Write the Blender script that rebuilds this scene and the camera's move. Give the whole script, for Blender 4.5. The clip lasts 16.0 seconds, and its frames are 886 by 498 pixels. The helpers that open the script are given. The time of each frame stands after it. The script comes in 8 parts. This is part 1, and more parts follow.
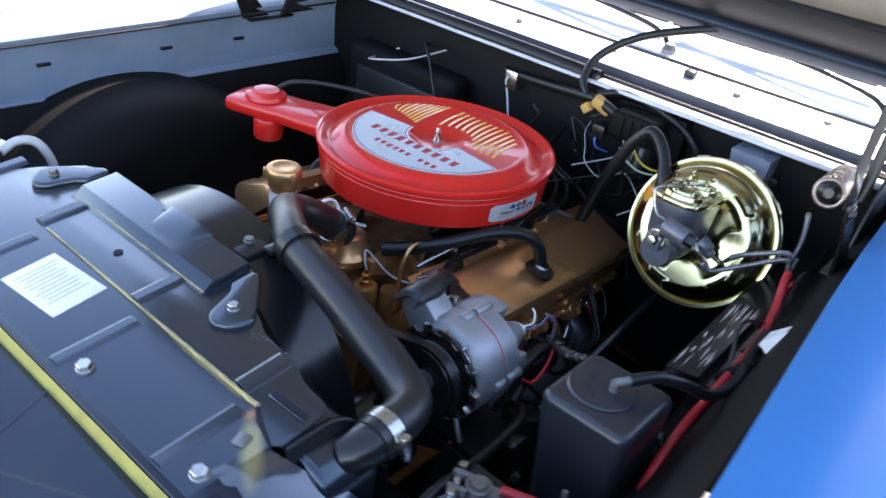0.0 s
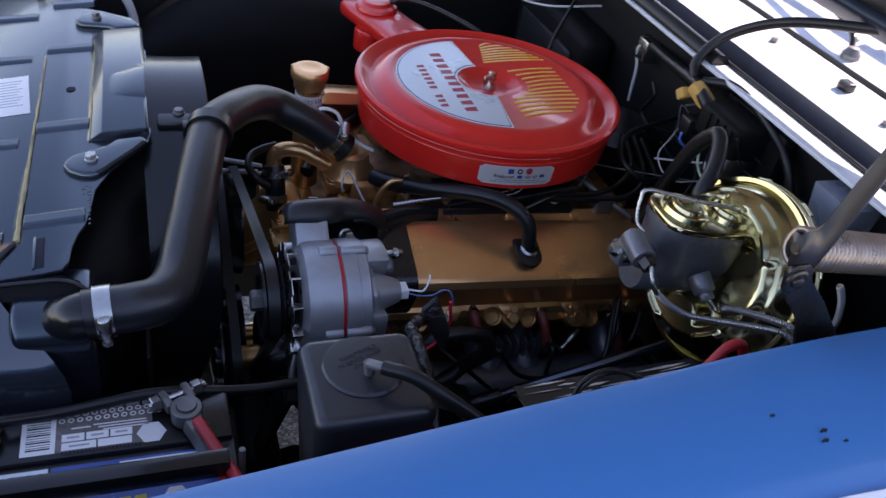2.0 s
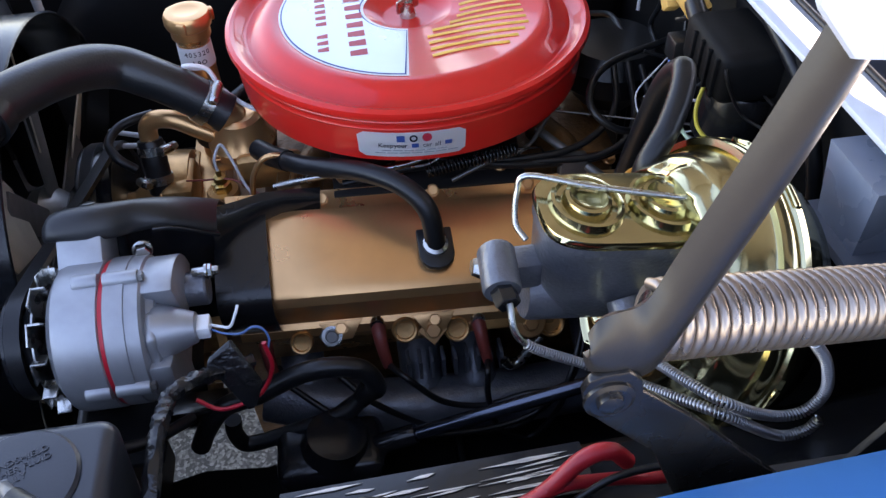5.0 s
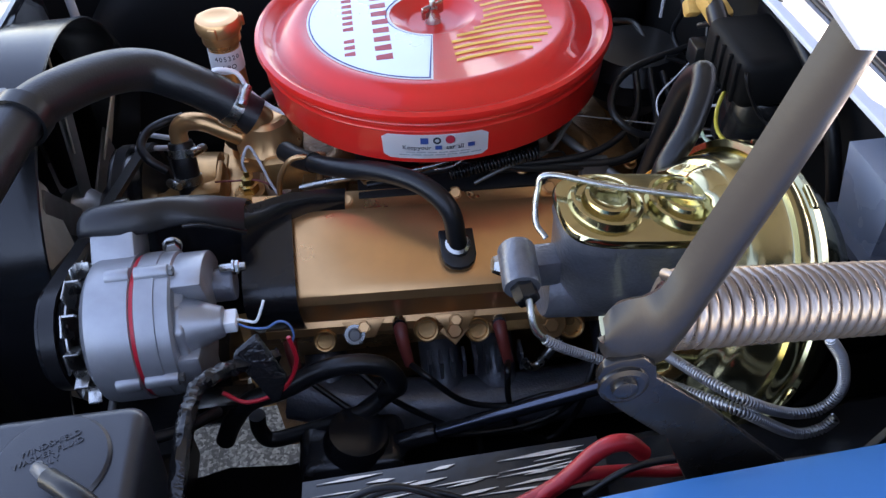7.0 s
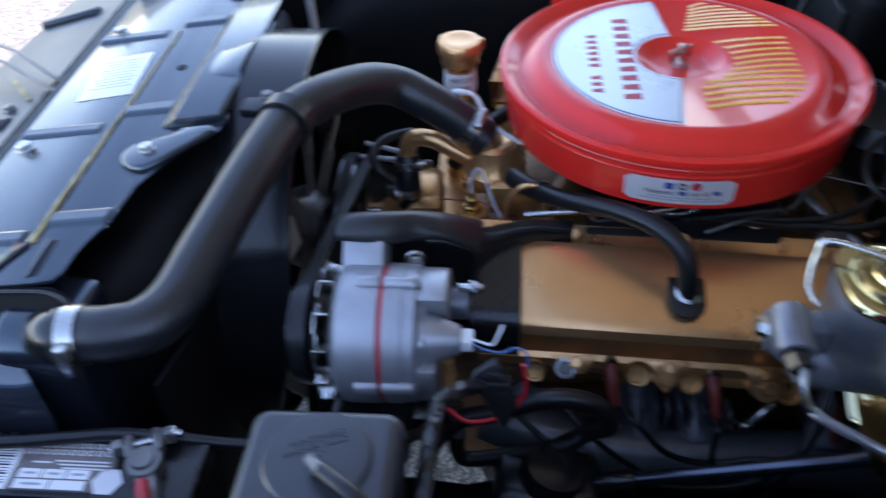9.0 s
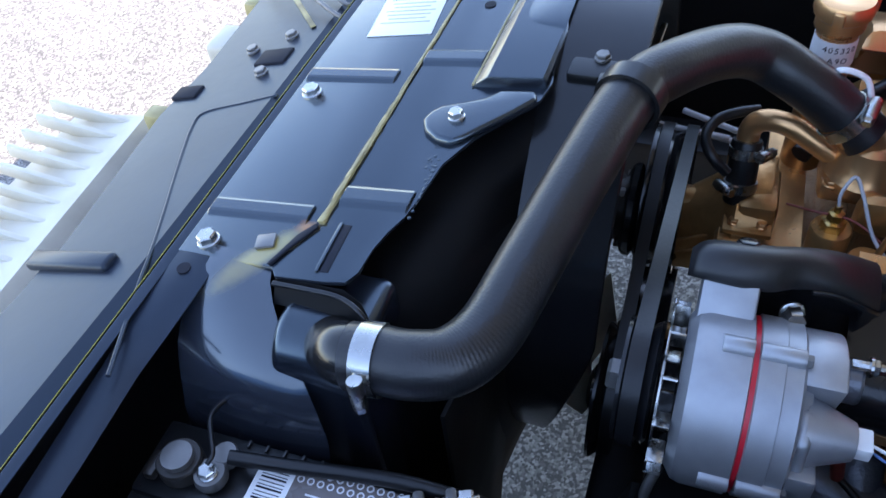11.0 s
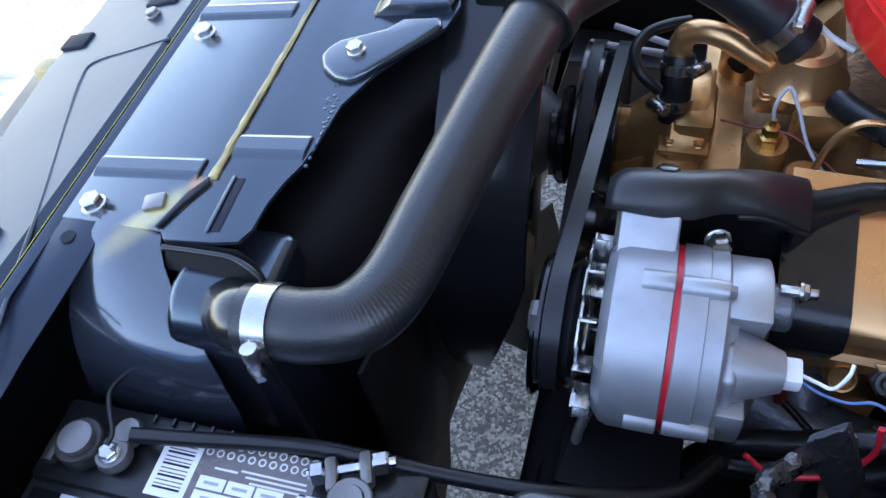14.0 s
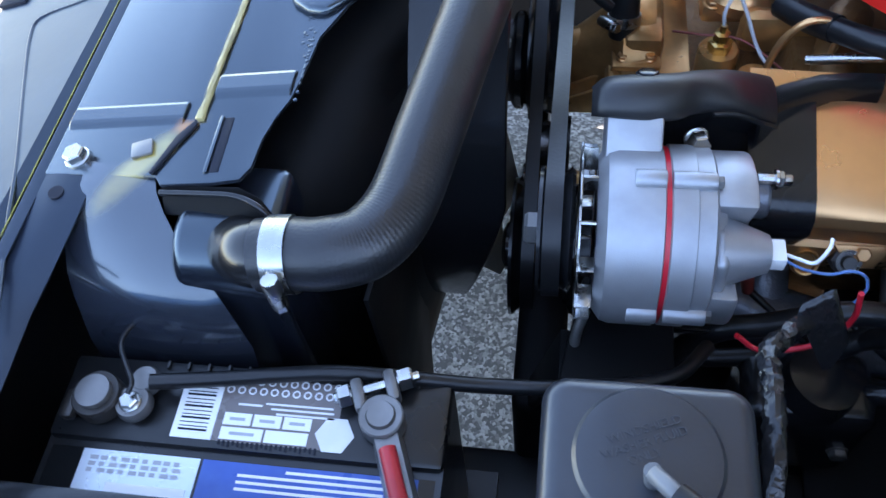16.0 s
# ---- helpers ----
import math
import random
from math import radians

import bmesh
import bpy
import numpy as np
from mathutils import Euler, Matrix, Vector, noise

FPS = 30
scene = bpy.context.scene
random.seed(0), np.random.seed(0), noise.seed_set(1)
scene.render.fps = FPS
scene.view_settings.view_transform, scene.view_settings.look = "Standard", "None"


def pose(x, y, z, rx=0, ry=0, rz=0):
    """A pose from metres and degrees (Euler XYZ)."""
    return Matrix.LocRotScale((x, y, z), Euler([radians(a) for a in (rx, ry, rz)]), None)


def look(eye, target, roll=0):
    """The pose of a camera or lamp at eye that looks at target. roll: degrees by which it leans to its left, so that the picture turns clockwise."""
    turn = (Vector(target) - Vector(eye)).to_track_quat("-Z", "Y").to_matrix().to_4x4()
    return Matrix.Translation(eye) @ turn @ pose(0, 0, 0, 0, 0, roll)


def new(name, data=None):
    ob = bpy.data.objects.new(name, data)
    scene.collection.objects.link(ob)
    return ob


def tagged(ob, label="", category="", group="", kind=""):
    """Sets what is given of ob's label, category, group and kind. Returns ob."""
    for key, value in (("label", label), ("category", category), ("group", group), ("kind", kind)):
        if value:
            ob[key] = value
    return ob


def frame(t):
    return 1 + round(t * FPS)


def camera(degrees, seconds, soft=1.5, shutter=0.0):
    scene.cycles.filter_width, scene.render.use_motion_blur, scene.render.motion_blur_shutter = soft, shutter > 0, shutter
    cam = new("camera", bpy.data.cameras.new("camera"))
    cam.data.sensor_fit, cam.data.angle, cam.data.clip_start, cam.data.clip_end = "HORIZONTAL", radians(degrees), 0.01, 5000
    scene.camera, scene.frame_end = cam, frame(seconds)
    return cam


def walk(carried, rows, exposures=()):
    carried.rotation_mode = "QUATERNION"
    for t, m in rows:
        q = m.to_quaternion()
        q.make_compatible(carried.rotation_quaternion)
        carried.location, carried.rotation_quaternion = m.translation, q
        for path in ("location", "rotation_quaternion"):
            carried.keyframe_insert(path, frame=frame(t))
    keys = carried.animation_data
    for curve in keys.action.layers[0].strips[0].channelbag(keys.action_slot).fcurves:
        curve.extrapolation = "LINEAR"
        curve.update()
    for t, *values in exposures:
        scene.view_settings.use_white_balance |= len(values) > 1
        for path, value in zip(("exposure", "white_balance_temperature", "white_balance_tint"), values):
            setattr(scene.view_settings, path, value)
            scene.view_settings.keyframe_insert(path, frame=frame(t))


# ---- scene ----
cam = camera(56.9, 16.0, 1.4, 0.5)
PATH = [
    (0, (-0.9485, -0.7583, 1.4223), (-0.2608, -0.2384, 0.9156), 8.41),
    (0.3, (-0.9280, -0.8550, 1.4340), (-0.2650, -0.3010, 0.9310), 10.00),
    (0.5, (-0.8728, -0.9004, 1.4320), (-0.2302, -0.3304, 0.9199), 10.40),
    (1, (-0.6910, -0.8982, 1.3967), (-0.1220, -0.2516, 0.8887), 12.10),
    (1.5, (-0.5700, -0.9388, 1.3963), (-0.0983, -0.2620, 0.8312), 13.59),
    (2, (-0.4642, -0.9862, 1.4047), (-0.1349, -0.2502, 0.8133), 10.99),
    (2.5, (-0.3793, -0.9140, 1.3740), (-0.0926, -0.1746, 0.7649), 10.41),
    (3, (-0.2873, -0.8196, 1.3569), (0.0041, -0.1139, 0.7110), 10.04),
    (3.5, (-0.1844, -0.7846, 1.3288), (0.0157, -0.0814, 0.6465), 6.09),
    (3.7, (-0.1424, -0.7826, 1.3274), (0.0221, -0.0846, 0.6305), 3.68),
    (5.8, (-0.0707, -0.8063, 1.3247), (0.0097, -0.0819, 0.6401), -2.59),
    (6, (-0.0720, -0.8080, 1.3250), (0.0037, -0.0818, 0.6417), -2.80),
    (6.5, (-0.0744, -0.8113, 1.3280), (-0.0050, -0.0830, 0.6462), -2.89),
    (7, (-0.0760, -0.8121, 1.3272), (-0.0094, -0.0836, 0.6453), -2.86),
    (7.5, (-0.0757, -0.8116, 1.3300), (-0.0140, -0.0805, 0.6506), -3.11),
    (8, (-0.0763, -0.8133, 1.3320), (-0.0178, -0.0791, 0.6556), -3.12),
    (8.5, (-0.0960, -0.8207, 1.3386), (-0.0791, -0.0757, 0.6717), -2.51),
    (9, (-0.1765, -0.8054, 1.3401), (-0.2589, -0.0555, 0.6838), -2.99),
    (9.5, (-0.2952, -0.7727, 1.3495), (-0.4394, -0.0216, 0.7053), -4.33),
    (10, (-0.3538, -0.7262, 1.3335), (-0.5240, 0.0384, 0.7118), -3.68),
    (10.2, (-0.3513, -0.7024, 1.3265), (-0.5638, 0.0275, 0.6768), -3.36),
    (12.3, (-0.3049, -0.6266, 1.2838), (-0.6191, -0.0530, 0.5273), -10.52),
    (12.5, (-0.3026, -0.6193, 1.2824), (-0.6132, -0.0536, 0.5185), -11.03),
    (13, (-0.3015, -0.6140, 1.2774), (-0.5900, -0.0494, 0.5042), -10.97),
    (13.5, (-0.3029, -0.6120, 1.2790), (-0.5725, -0.0502, 0.4968), -10.96),
    (14, (-0.2998, -0.6051, 1.2771), (-0.5478, -0.0391, 0.4908), -10.92),
    (14.5, (-0.2990, -0.6010, 1.2724), (-0.5275, -0.0330, 0.4816), -10.34),
    (15, (-0.3007, -0.6109, 1.2650), (-0.5153, -0.0567, 0.4608), -9.66),
    (15.5, (-0.3132, -0.6234, 1.2644), (-0.5113, -0.0872, 0.4439), -9.45),
    (16, (-0.3466, -0.6414, 1.2827), (-0.4913, -0.1027, 0.4527), -9.40),
]
EXPOSURES = [(0.0, 2.52, 7350, 20), (0.6, 2.56, 7350, 19), (1.0, 3.02, 7700, 14), (1.5, 2.64, 7200, 18), (2.0, 1.70, 7600, 29), (2.6, 2.22, 7500, 27), (3.2, 2.80, 7700, 24), (3.7, 2.83, 7800, 24), (6.0, 2.78, 8000, 24), (8.4, 2.78, 8000, 24), (9.1, 2.52, 6850, 21), (9.6, 2.62, 6750, 20), (10.2, 2.36, 6750, 18), (12.3, 3.26, 7550, 19), (14.0, 3.22, 7450, 20), (16.0, 3.26, 7050, 16)]
walk(cam, [(t, look(eye, target, roll)) for t, eye, target, roll in PATH], EXPOSURES)

# ---------------------------------------------------------------- world and sun
SUN_EL, SUN_AZ = 39.5, 14.0          # degrees up; degrees from the car's rear (+x) towards its right side (+y)
world = bpy.data.worlds.new("world")
scene.world = world
world.use_nodes = True
wn = world.node_tree
sky = wn.nodes.new("ShaderNodeTexSky")
sky.sky_type, sky.sun_disc = "NISHITA", False
sky.sun_elevation, sky.sun_rotation = radians(SUN_EL), radians(90 - SUN_AZ)
sky.air_density, sky.dust_density, sky.ozone_density = 1.0, 0.4, 1.6
wn.nodes["Background"].inputs["Strength"].default_value = 0.15
wn.links.new(sky.outputs[0], wn.nodes["Background"].inputs["Color"])
sun = new("sun", bpy.data.lights.new("sun", "SUN"))
sun.data.energy, sun.data.angle, sun.data.color = 4.5, radians(0.5), (1.0, 0.95, 0.88)
ce, se, ca, sa = math.cos(radians(SUN_EL)), math.sin(radians(SUN_EL)), math.cos(radians(SUN_AZ)), math.sin(radians(SUN_AZ))
sun.matrix_world = look((4 * ce * ca, 4 * ce * sa, 4 * se), (0, 0, 0))


# ---------------------------------------------------------------- materials
def mat(name, color, rough=0.5, metal=0.0, vary=0.25, scale=60.0, bump=0.0, bscale=400.0, coat=0.0, dirt=None, dirt_amt=0.0, dirt_scale=14.0, rvary=0.12, spec=0.5):
    """A principled surface with two scales of variation in colour and gloss, and a fine relief."""
    m = bpy.data.materials.new(name)
    m.use_nodes = True
    t = m.node_tree
    b = t.nodes["Principled BSDF"]
    co = t.nodes.new("ShaderNodeTexCoord")
    n1 = t.nodes.new("ShaderNodeTexNoise")
    n1.inputs["Scale"].default_value, n1.inputs["Detail"].default_value = scale, 5
    t.links.new(co.outputs["Object"], n1.inputs["Vector"])
    n2 = t.nodes.new("ShaderNodeTexNoise")
    n2.inputs["Scale"].default_value, n2.inputs["Detail"].default_value = dirt_scale, 6
    t.links.new(co.outputs["Object"], n2.inputs["Vector"])
    mix = t.nodes.new("ShaderNodeMix")
    mix.data_type = "RGBA"
    mix.inputs["A"].default_value = (*[c * (1 - vary) for c in color], 1)
    mix.inputs["B"].default_value = (*[min(1, c * (1 + vary)) for c in color], 1)
    t.links.new(n1.outputs["Fac"], mix.inputs["Factor"])
    out = mix.outputs["Result"]
    if dirt_amt > 0:
        ramp = t.nodes.new("ShaderNodeValToRGB")
        ramp.color_ramp.elements[0].position, ramp.color_ramp.elements[1].position = 0.48, 0.75
        ramp.color_ramp.elements[1].color = (dirt_amt, dirt_amt, dirt_amt, 1)
        t.links.new(n2.outputs["Fac"], ramp.inputs["Fac"])
        mx = t.nodes.new("ShaderNodeMix")
        mx.data_type = "RGBA"
        t.links.new(ramp.outputs["Color"], mx.inputs["Factor"])
        t.links.new(out, mx.inputs["A"])
        mx.inputs["B"].default_value = (*(dirt or (0.1, 0.09, 0.08)), 1)
        out = mx.outputs["Result"]
    t.links.new(out, b.inputs["Base Color"])
    rr = t.nodes.new("ShaderNodeMapRange")
    rr.inputs["To Min"].default_value, rr.inputs["To Max"].default_value = max(0.02, rough - rvary), min(1, rough + rvary)
    t.links.new(n2.outputs["Fac"], rr.inputs["Value"])
    t.links.new(rr.outputs["Result"], b.inputs["Roughness"])
    b.inputs["Metallic"].default_value = metal
    b.inputs["Coat Weight"].default_value = coat
    b.inputs["Coat Roughness"].default_value = 0.06
    b.inputs["Specular IOR Level"].default_value = spec
    if bump > 0:
        n3 = t.nodes.new("ShaderNodeTexNoise")
        n3.inputs["Scale"].default_value, n3.inputs["Detail"].default_value = bscale, 3
        t.links.new(co.outputs["Object"], n3.inputs["Vector"])
        bp = t.nodes.new("ShaderNodeBump")
        bp.inputs["Strength"].default_value, bp.inputs["Distance"].default_value = bump, 0.002
        t.links.new(n3.outputs["Fac"], bp.inputs["Height"])
        t.links.new(bp.outputs["Normal"], b.inputs["Normal"])
    return m


RED = mat("red_enamel", (0.70, 0.020, 0.014), 0.30, vary=0.10, scale=30, coat=0.45, spec=0.3, bump=0.03, bscale=90, rvary=0.06)
GOLD = mat("gold_engine_enamel", (0.73, 0.395, 0.175), 0.29, metal=0.82, vary=0.10, scale=45, bump=0.02, bscale=120, dirt=(0.62, 0.32, 0.14), dirt_amt=0.3, rvary=0.06)
GOLD_CAST = mat("gold_painted_casting", (0.56, 0.30, 0.115), 0.30, metal=0.7, vary=0.3, scale=70, bump=0.14, bscale=200, dirt=(0.16, 0.08, 0.033), dirt_amt=0.6, dirt_scale=20)
BLACK = mat("black_semigloss_paint", (0.010, 0.0103, 0.0115), 0.22, vary=0.3, scale=25, bump=0.06, bscale=180, coat=0.06, dirt=(0.020, 0.020, 0.021), dirt_amt=0.4, rvary=0.10, spec=0.42)
BLACK_MATT = mat("black_satin_paint", (0.011, 0.0112, 0.0125), 0.42, vary=0.35, scale=20, bump=0.08, bscale=150, dirt=(0.016, 0.0155, 0.015), dirt_amt=0.35)
SHEET = mat("black_painted_sheet", (0.0085, 0.0105, 0.0155), 0.23, vary=0.3, scale=18, bump=0.04, bscale=45, coat=0.25, dirt=(0.020, 0.0215, 0.026), dirt_amt=0.4, dirt_scale=9, rvary=0.07, spec=1.0)
# blue specular tint puts a deeper sky reflection into the black paint
SHEET.node_tree.nodes["Principled BSDF"].inputs["Specular Tint"].default_value = (0.66, 0.86, 1.0, 1)


def stained(m, at, turn, a, b, color, most=0.8):
    """Adds a worn patch of old paint, a soft uneven ellipse lying at a place, to a material."""
    t = m.node_tree
    bs = t.nodes["Principled BSDF"]
    old = bs.inputs["Base Color"].links[0].from_socket
    geo = t.nodes.new("ShaderNodeNewGeometry")
    mp = t.nodes.new("ShaderNodeMapping")
    mp.vector_type = "TEXTURE"
    mp.inputs["Location"].default_value = (at[0], at[1], 0)
    mp.inputs["Rotation"].default_value = (0, 0, turn)
    mp.inputs["Scale"].default_value = (a, b, 1000)
    t.links.new(geo.outputs["Position"], mp.inputs["Vector"])
    ln = t.nodes.new("ShaderNodeVectorMath")
    ln.operation = "LENGTH"
    t.links.new(mp.outputs["Vector"], ln.inputs[0])
    ns = t.nodes.new("ShaderNodeTexNoise")
    ns.inputs["Scale"].default_value, ns.inputs["Detail"].default_value = 38, 4
    t.links.new(geo.outputs["Position"], ns.inputs["Vector"])
    ad = t.nodes.new("ShaderNodeMath")
    ad.operation = "ADD"
    t.links.new(ln.outputs["Value"], ad.inputs[0])
    t.links.new(ns.outputs["Fac"], ad.inputs[1])
    mr = t.nodes.new("ShaderNodeMapRange")
    mr.interpolation_type = "SMOOTHSTEP"
    for k, v in (("From Min", 0.65), ("From Max", 1.55), ("To Min", most), ("To Max", 0.0)):
        mr.inputs[k].default_value = v
    t.links.new(ad.outputs["Value"], mr.inputs["Value"])
    mx = t.nodes.new("ShaderNodeMix")
    mx.data_type = "RGBA"
    t.links.new(mr.outputs["Result"], mx.inputs["Factor"])
    t.links.new(old, mx.inputs["A"])
    mx.inputs["B"].default_value = (*color, 1)
    t.links.new(mx.outputs["Result"], bs.inputs["Base Color"])


stained(SHEET, (-0.620, -0.333), math.atan2(-0.066, -0.058), 0.058, 0.0135, (0.36, 0.28, 0.085))
stained(SHEET, (-0.598, -0.304), 0.3, 0.012, 0.009, (0.42, 0.16, 0.025))
stained(SHEET, (-0.589, -0.22), 1.55, 0.085, 0.0045, (0.34, 0.25, 0.09))

SHEET_OLD = mat("aged_black_sheet", (0.013, 0.018, 0.030), 0.33, vary=0.3, scale=14, bump=0.06, bscale=60, dirt=(0.026, 0.030, 0.040), dirt_amt=0.5, dirt_scale=8, spec=0.42)
# sky-blue reflection is tinted into this sheet as well
SHEET_OLD.node_tree.nodes["Principled BSDF"].inputs["Specular Tint"].default_value = (0.75, 0.90, 1.0, 1)
RUBBER = mat("black_rubber", (0.0085, 0.0087, 0.0098), 0.34, vary=0.25, scale=50, bump=0.08, bscale=350, dirt=(0.020, 0.020, 0.021), dirt_amt=0.25, spec=0.4)
HOSE_RUBBER = mat("weathered_hose_rubber", (0.0095, 0.0103, 0.0122), 0.38, vary=0.3, scale=60, bump=0.16, bscale=420, dirt=(0.018, 0.018, 0.021), dirt_amt=0.2, dirt_scale=22, coat=0.06, spec=0.55)
PLASTIC = mat("black_moulded_plastic", (0.009, 0.0095, 0.0105), 0.30, vary=0.2, scale=40, bump=0.05, bscale=500, coat=0.05, spec=0.45)
PLASTIC_GREY = mat("blue_grey_black_plastic", (0.0165, 0.0190, 0.0245), 0.34, vary=0.2, scale=40, bump=0.05, bscale=500, coat=0.1, spec=0.6, dirt=(0.030, 0.033, 0.040), dirt_amt=0.4)
ALU = mat("cast_aluminium", (0.350, 0.360, 0.378), 0.45, metal=0.65, vary=0.10, scale=90, bump=0.05, bscale=900, dirt=(0.24, 0.245, 0.26), dirt_amt=0.5, dirt_scale=30)
STEEL = mat("zinc_plated_steel", (0.47, 0.47, 0.455), 0.27, metal=1.0, vary=0.15, scale=150, dirt=(0.2, 0.185, 0.16), dirt_amt=0.35, dirt_scale=60)
DARKSTEEL = mat("dull_grey_steel", (0.20, 0.195, 0.19), 0.42, metal=0.7, vary=0.25, scale=60, bump=0.06, dirt=(0.08, 0.07, 0.06), dirt_amt=0.4)
IRON = mat("black_cast_iron", (0.120, 0.126, 0.145), 0.34, metal=0.35, vary=0.3, scale=90, bump=0.35, bscale=330, coat=0.25, spec=0.8)
ZINC_GOLD = mat("yellow_zinc_plating", (0.53, 0.47, 0.27), 0.15, metal=1.0, vary=0.18, scale=16, dirt=(0.30, 0.31, 0.15), dirt_amt=0.75, dirt_scale=12, rvary=0.08)
BLUE = mat("blue_car_paint", (0.022, 0.165, 0.41), 0.40, vary=0.05, scale=10, coat=0.05, bump=0.01, bscale=60, dirt=(0.028, 0.155, 0.37), dirt_amt=0.3, dirt_scale=5, rvary=0.05, spec=0.22)
BLUE_IN = mat("weathered_blue_grey_paint", (0.17, 0.23, 0.30), 0.38, vary=0.2, scale=12, coat=0.2, dirt=(0.08, 0.10, 0.13), dirt_amt=0.5, dirt_scale=8)
# gutter colour is darkened to hold the blue shade of the recess
GUTTER = mat("gutter_shade_blue_grey", (0.05, 0.055, 0.075), 0.4, vary=0.3, scale=30, dirt=(0.02, 0.02, 0.022), dirt_amt=0.6, dirt_scale=18)
# pale colour carries the sun's glare on cowl and plates; also chipped crest paint
PALE = mat("pale_sunlit_and_chip_tone", (0.58, 0.62, 0.68), 0.35, vary=0.12, scale=14, dirt=(0.30, 0.29, 0.30), dirt_amt=0.5, dirt_scale=10)
WHITE = mat("white_paper_label", (0.80, 0.80, 0.79), 0.35, vary=0.03, scale=30)
LABEL_GREY = mat("silver_foil_label", (0.62, 0.68, 0.72), 0.30, metal=0.35, vary=0.05, scale=20)
LABEL_BLUE = mat("blue_printed_label", (0.022, 0.085, 0.36), 0.30, vary=0.3, scale=45, dirt=(0.06, 0.16, 0.48), dirt_amt=0.5, dirt_scale=35)
INK = mat("dark_ink", (0.02, 0.022, 0.03), 0.6, vary=0.05, spec=0.08)
INK_BLUE = mat("blue_ink", (0.02, 0.06, 0.22), 0.5, vary=0.05)
INK_RED = mat("crimson_ink", (0.42, 0.02, 0.04), 0.45, vary=0.05)
INK_GREY = mat("grey_ink", (0.35, 0.36, 0.38), 0.5, vary=0.05)
INK_YELLOW = mat("yellow_ink", (0.55, 0.45, 0.05), 0.45, vary=0.05)
# pale colour for slivers that imitate streaks of sunlight
GLINT = mat("pale_sun_glint", (0.62, 0.56, 0.50), 0.4, metal=0.2, vary=0.2, scale=80)
ORANGE = mat("yellow_orange_decal", (0.90, 0.48, 0.05), 0.30, vary=0.08, scale=20, coat=0.4)
YELLOW = mat("yellowed_seam_sealer", (0.42, 0.34, 0.15), 0.5, vary=0.4, scale=60, dirt=(0.07, 0.06, 0.045), dirt_amt=0.85, dirt_scale=30)
TAPE = mat("tan_cloth_tape", (0.52, 0.30, 0.08), 0.7, vary=0.25, scale=80, bump=0.3)
REDWIRE = mat("red_cable_jacket", (0.55, 0.015, 0.03), 0.35, vary=0.12, scale=40)
REDBOOT = mat("dark_red_rubber", (0.20, 0.034, 0.026), 0.45, vary=0.3, scale=60)
DULL_RED = mat("dull_red_cable_jacket", (0.42, 0.014, 0.020), 0.38, vary=0.25, scale=40, dirt=(0.10, 0.012, 0.01), dirt_amt=0.4)
ORANGE_CAP = mat("orange_plastic_cap", (0.70, 0.27, 0.03), 0.4, vary=0.15)
# dulled sheet; its raised blue-grey base and tint carry the sky's sheen
SHEET_BENT = mat("dulled_sky_sheen_sheet", (0.019, 0.023, 0.032), 0.20, vary=0.35, scale=16, bump=0.06, bscale=110, coat=1.0, dirt=(0.045, 0.050, 0.060), dirt_amt=0.6, dirt_scale=11, rvary=0.1, spec=1.0)
SHEET_BENT.node_tree.nodes["Principled BSDF"].inputs["Specular Tint"].default_value = (0.75, 0.90, 1.0, 1)
stained(SHEET_BENT, (-0.620, -0.333), math.atan2(-0.066, -0.058), 0.058, 0.0135, (0.36, 0.28, 0.085), 0.5)
GREYWIRE = mat("pale_grey_wire_jacket", (0.45, 0.45, 0.46), 0.4, vary=0.1)
CREAM = mat("cream_painted_moulding", (0.66, 0.60, 0.48), 0.45, vary=0.12, scale=12, dirt=(0.35, 0.29, 0.2), dirt_amt=0.4)
RUST = mat("rust_brown_edge", (0.17, 0.055, 0.03), 0.7, vary=0.4, scale=60, bump=0.3)
UNDER = mat("brown_grey_underside", (0.32, 0.275, 0.22), 0.6, vary=0.2, scale=10, dirt=(0.16, 0.13, 0.10), dirt_amt=0.5)
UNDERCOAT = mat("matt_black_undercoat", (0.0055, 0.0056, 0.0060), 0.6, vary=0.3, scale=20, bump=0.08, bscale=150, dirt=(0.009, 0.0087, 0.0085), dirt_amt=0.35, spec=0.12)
BRASS = mat("bare_brass", (0.62, 0.42, 0.16), 0.3, metal=1.0, vary=0.15)
HINGE = mat("grey_brown_hinge_steel", (0.033, 0.029, 0.026), 0.33, metal=0.3, vary=0.25, scale=22, bump=0.05, dirt=(0.042, 0.037, 0.033), dirt_amt=0.6, dirt_scale=16)
HINGE_DARK = mat("oily_dark_hinge_steel", (0.014, 0.0125, 0.012), 0.27, metal=0.2, vary=0.3, scale=24, bump=0.06, dirt=(0.030, 0.022, 0.016), dirt_amt=0.5, dirt_scale=30, coat=0.15)
LABEL_PALE = mat("dulled_label_print", (0.70, 0.69, 0.69), 0.35, vary=0.15, scale=60)
GUARD = mat("grey_guard_steel", (0.36, 0.36, 0.375), 0.3, metal=0.85, vary=0.2, scale=60)
SPRING = mat("bronzed_spring_steel", (0.33, 0.265, 0.225), 0.30, metal=0.75, vary=0.25, scale=50, dirt=(0.15, 0.105, 0.08), dirt_amt=0.5, dirt_scale=30)
TAPE_BLACK = mat("wrinkled_black_tape", (0.011, 0.011, 0.012), 0.20, vary=0.2, scale=60, bump=0.9, bscale=140)
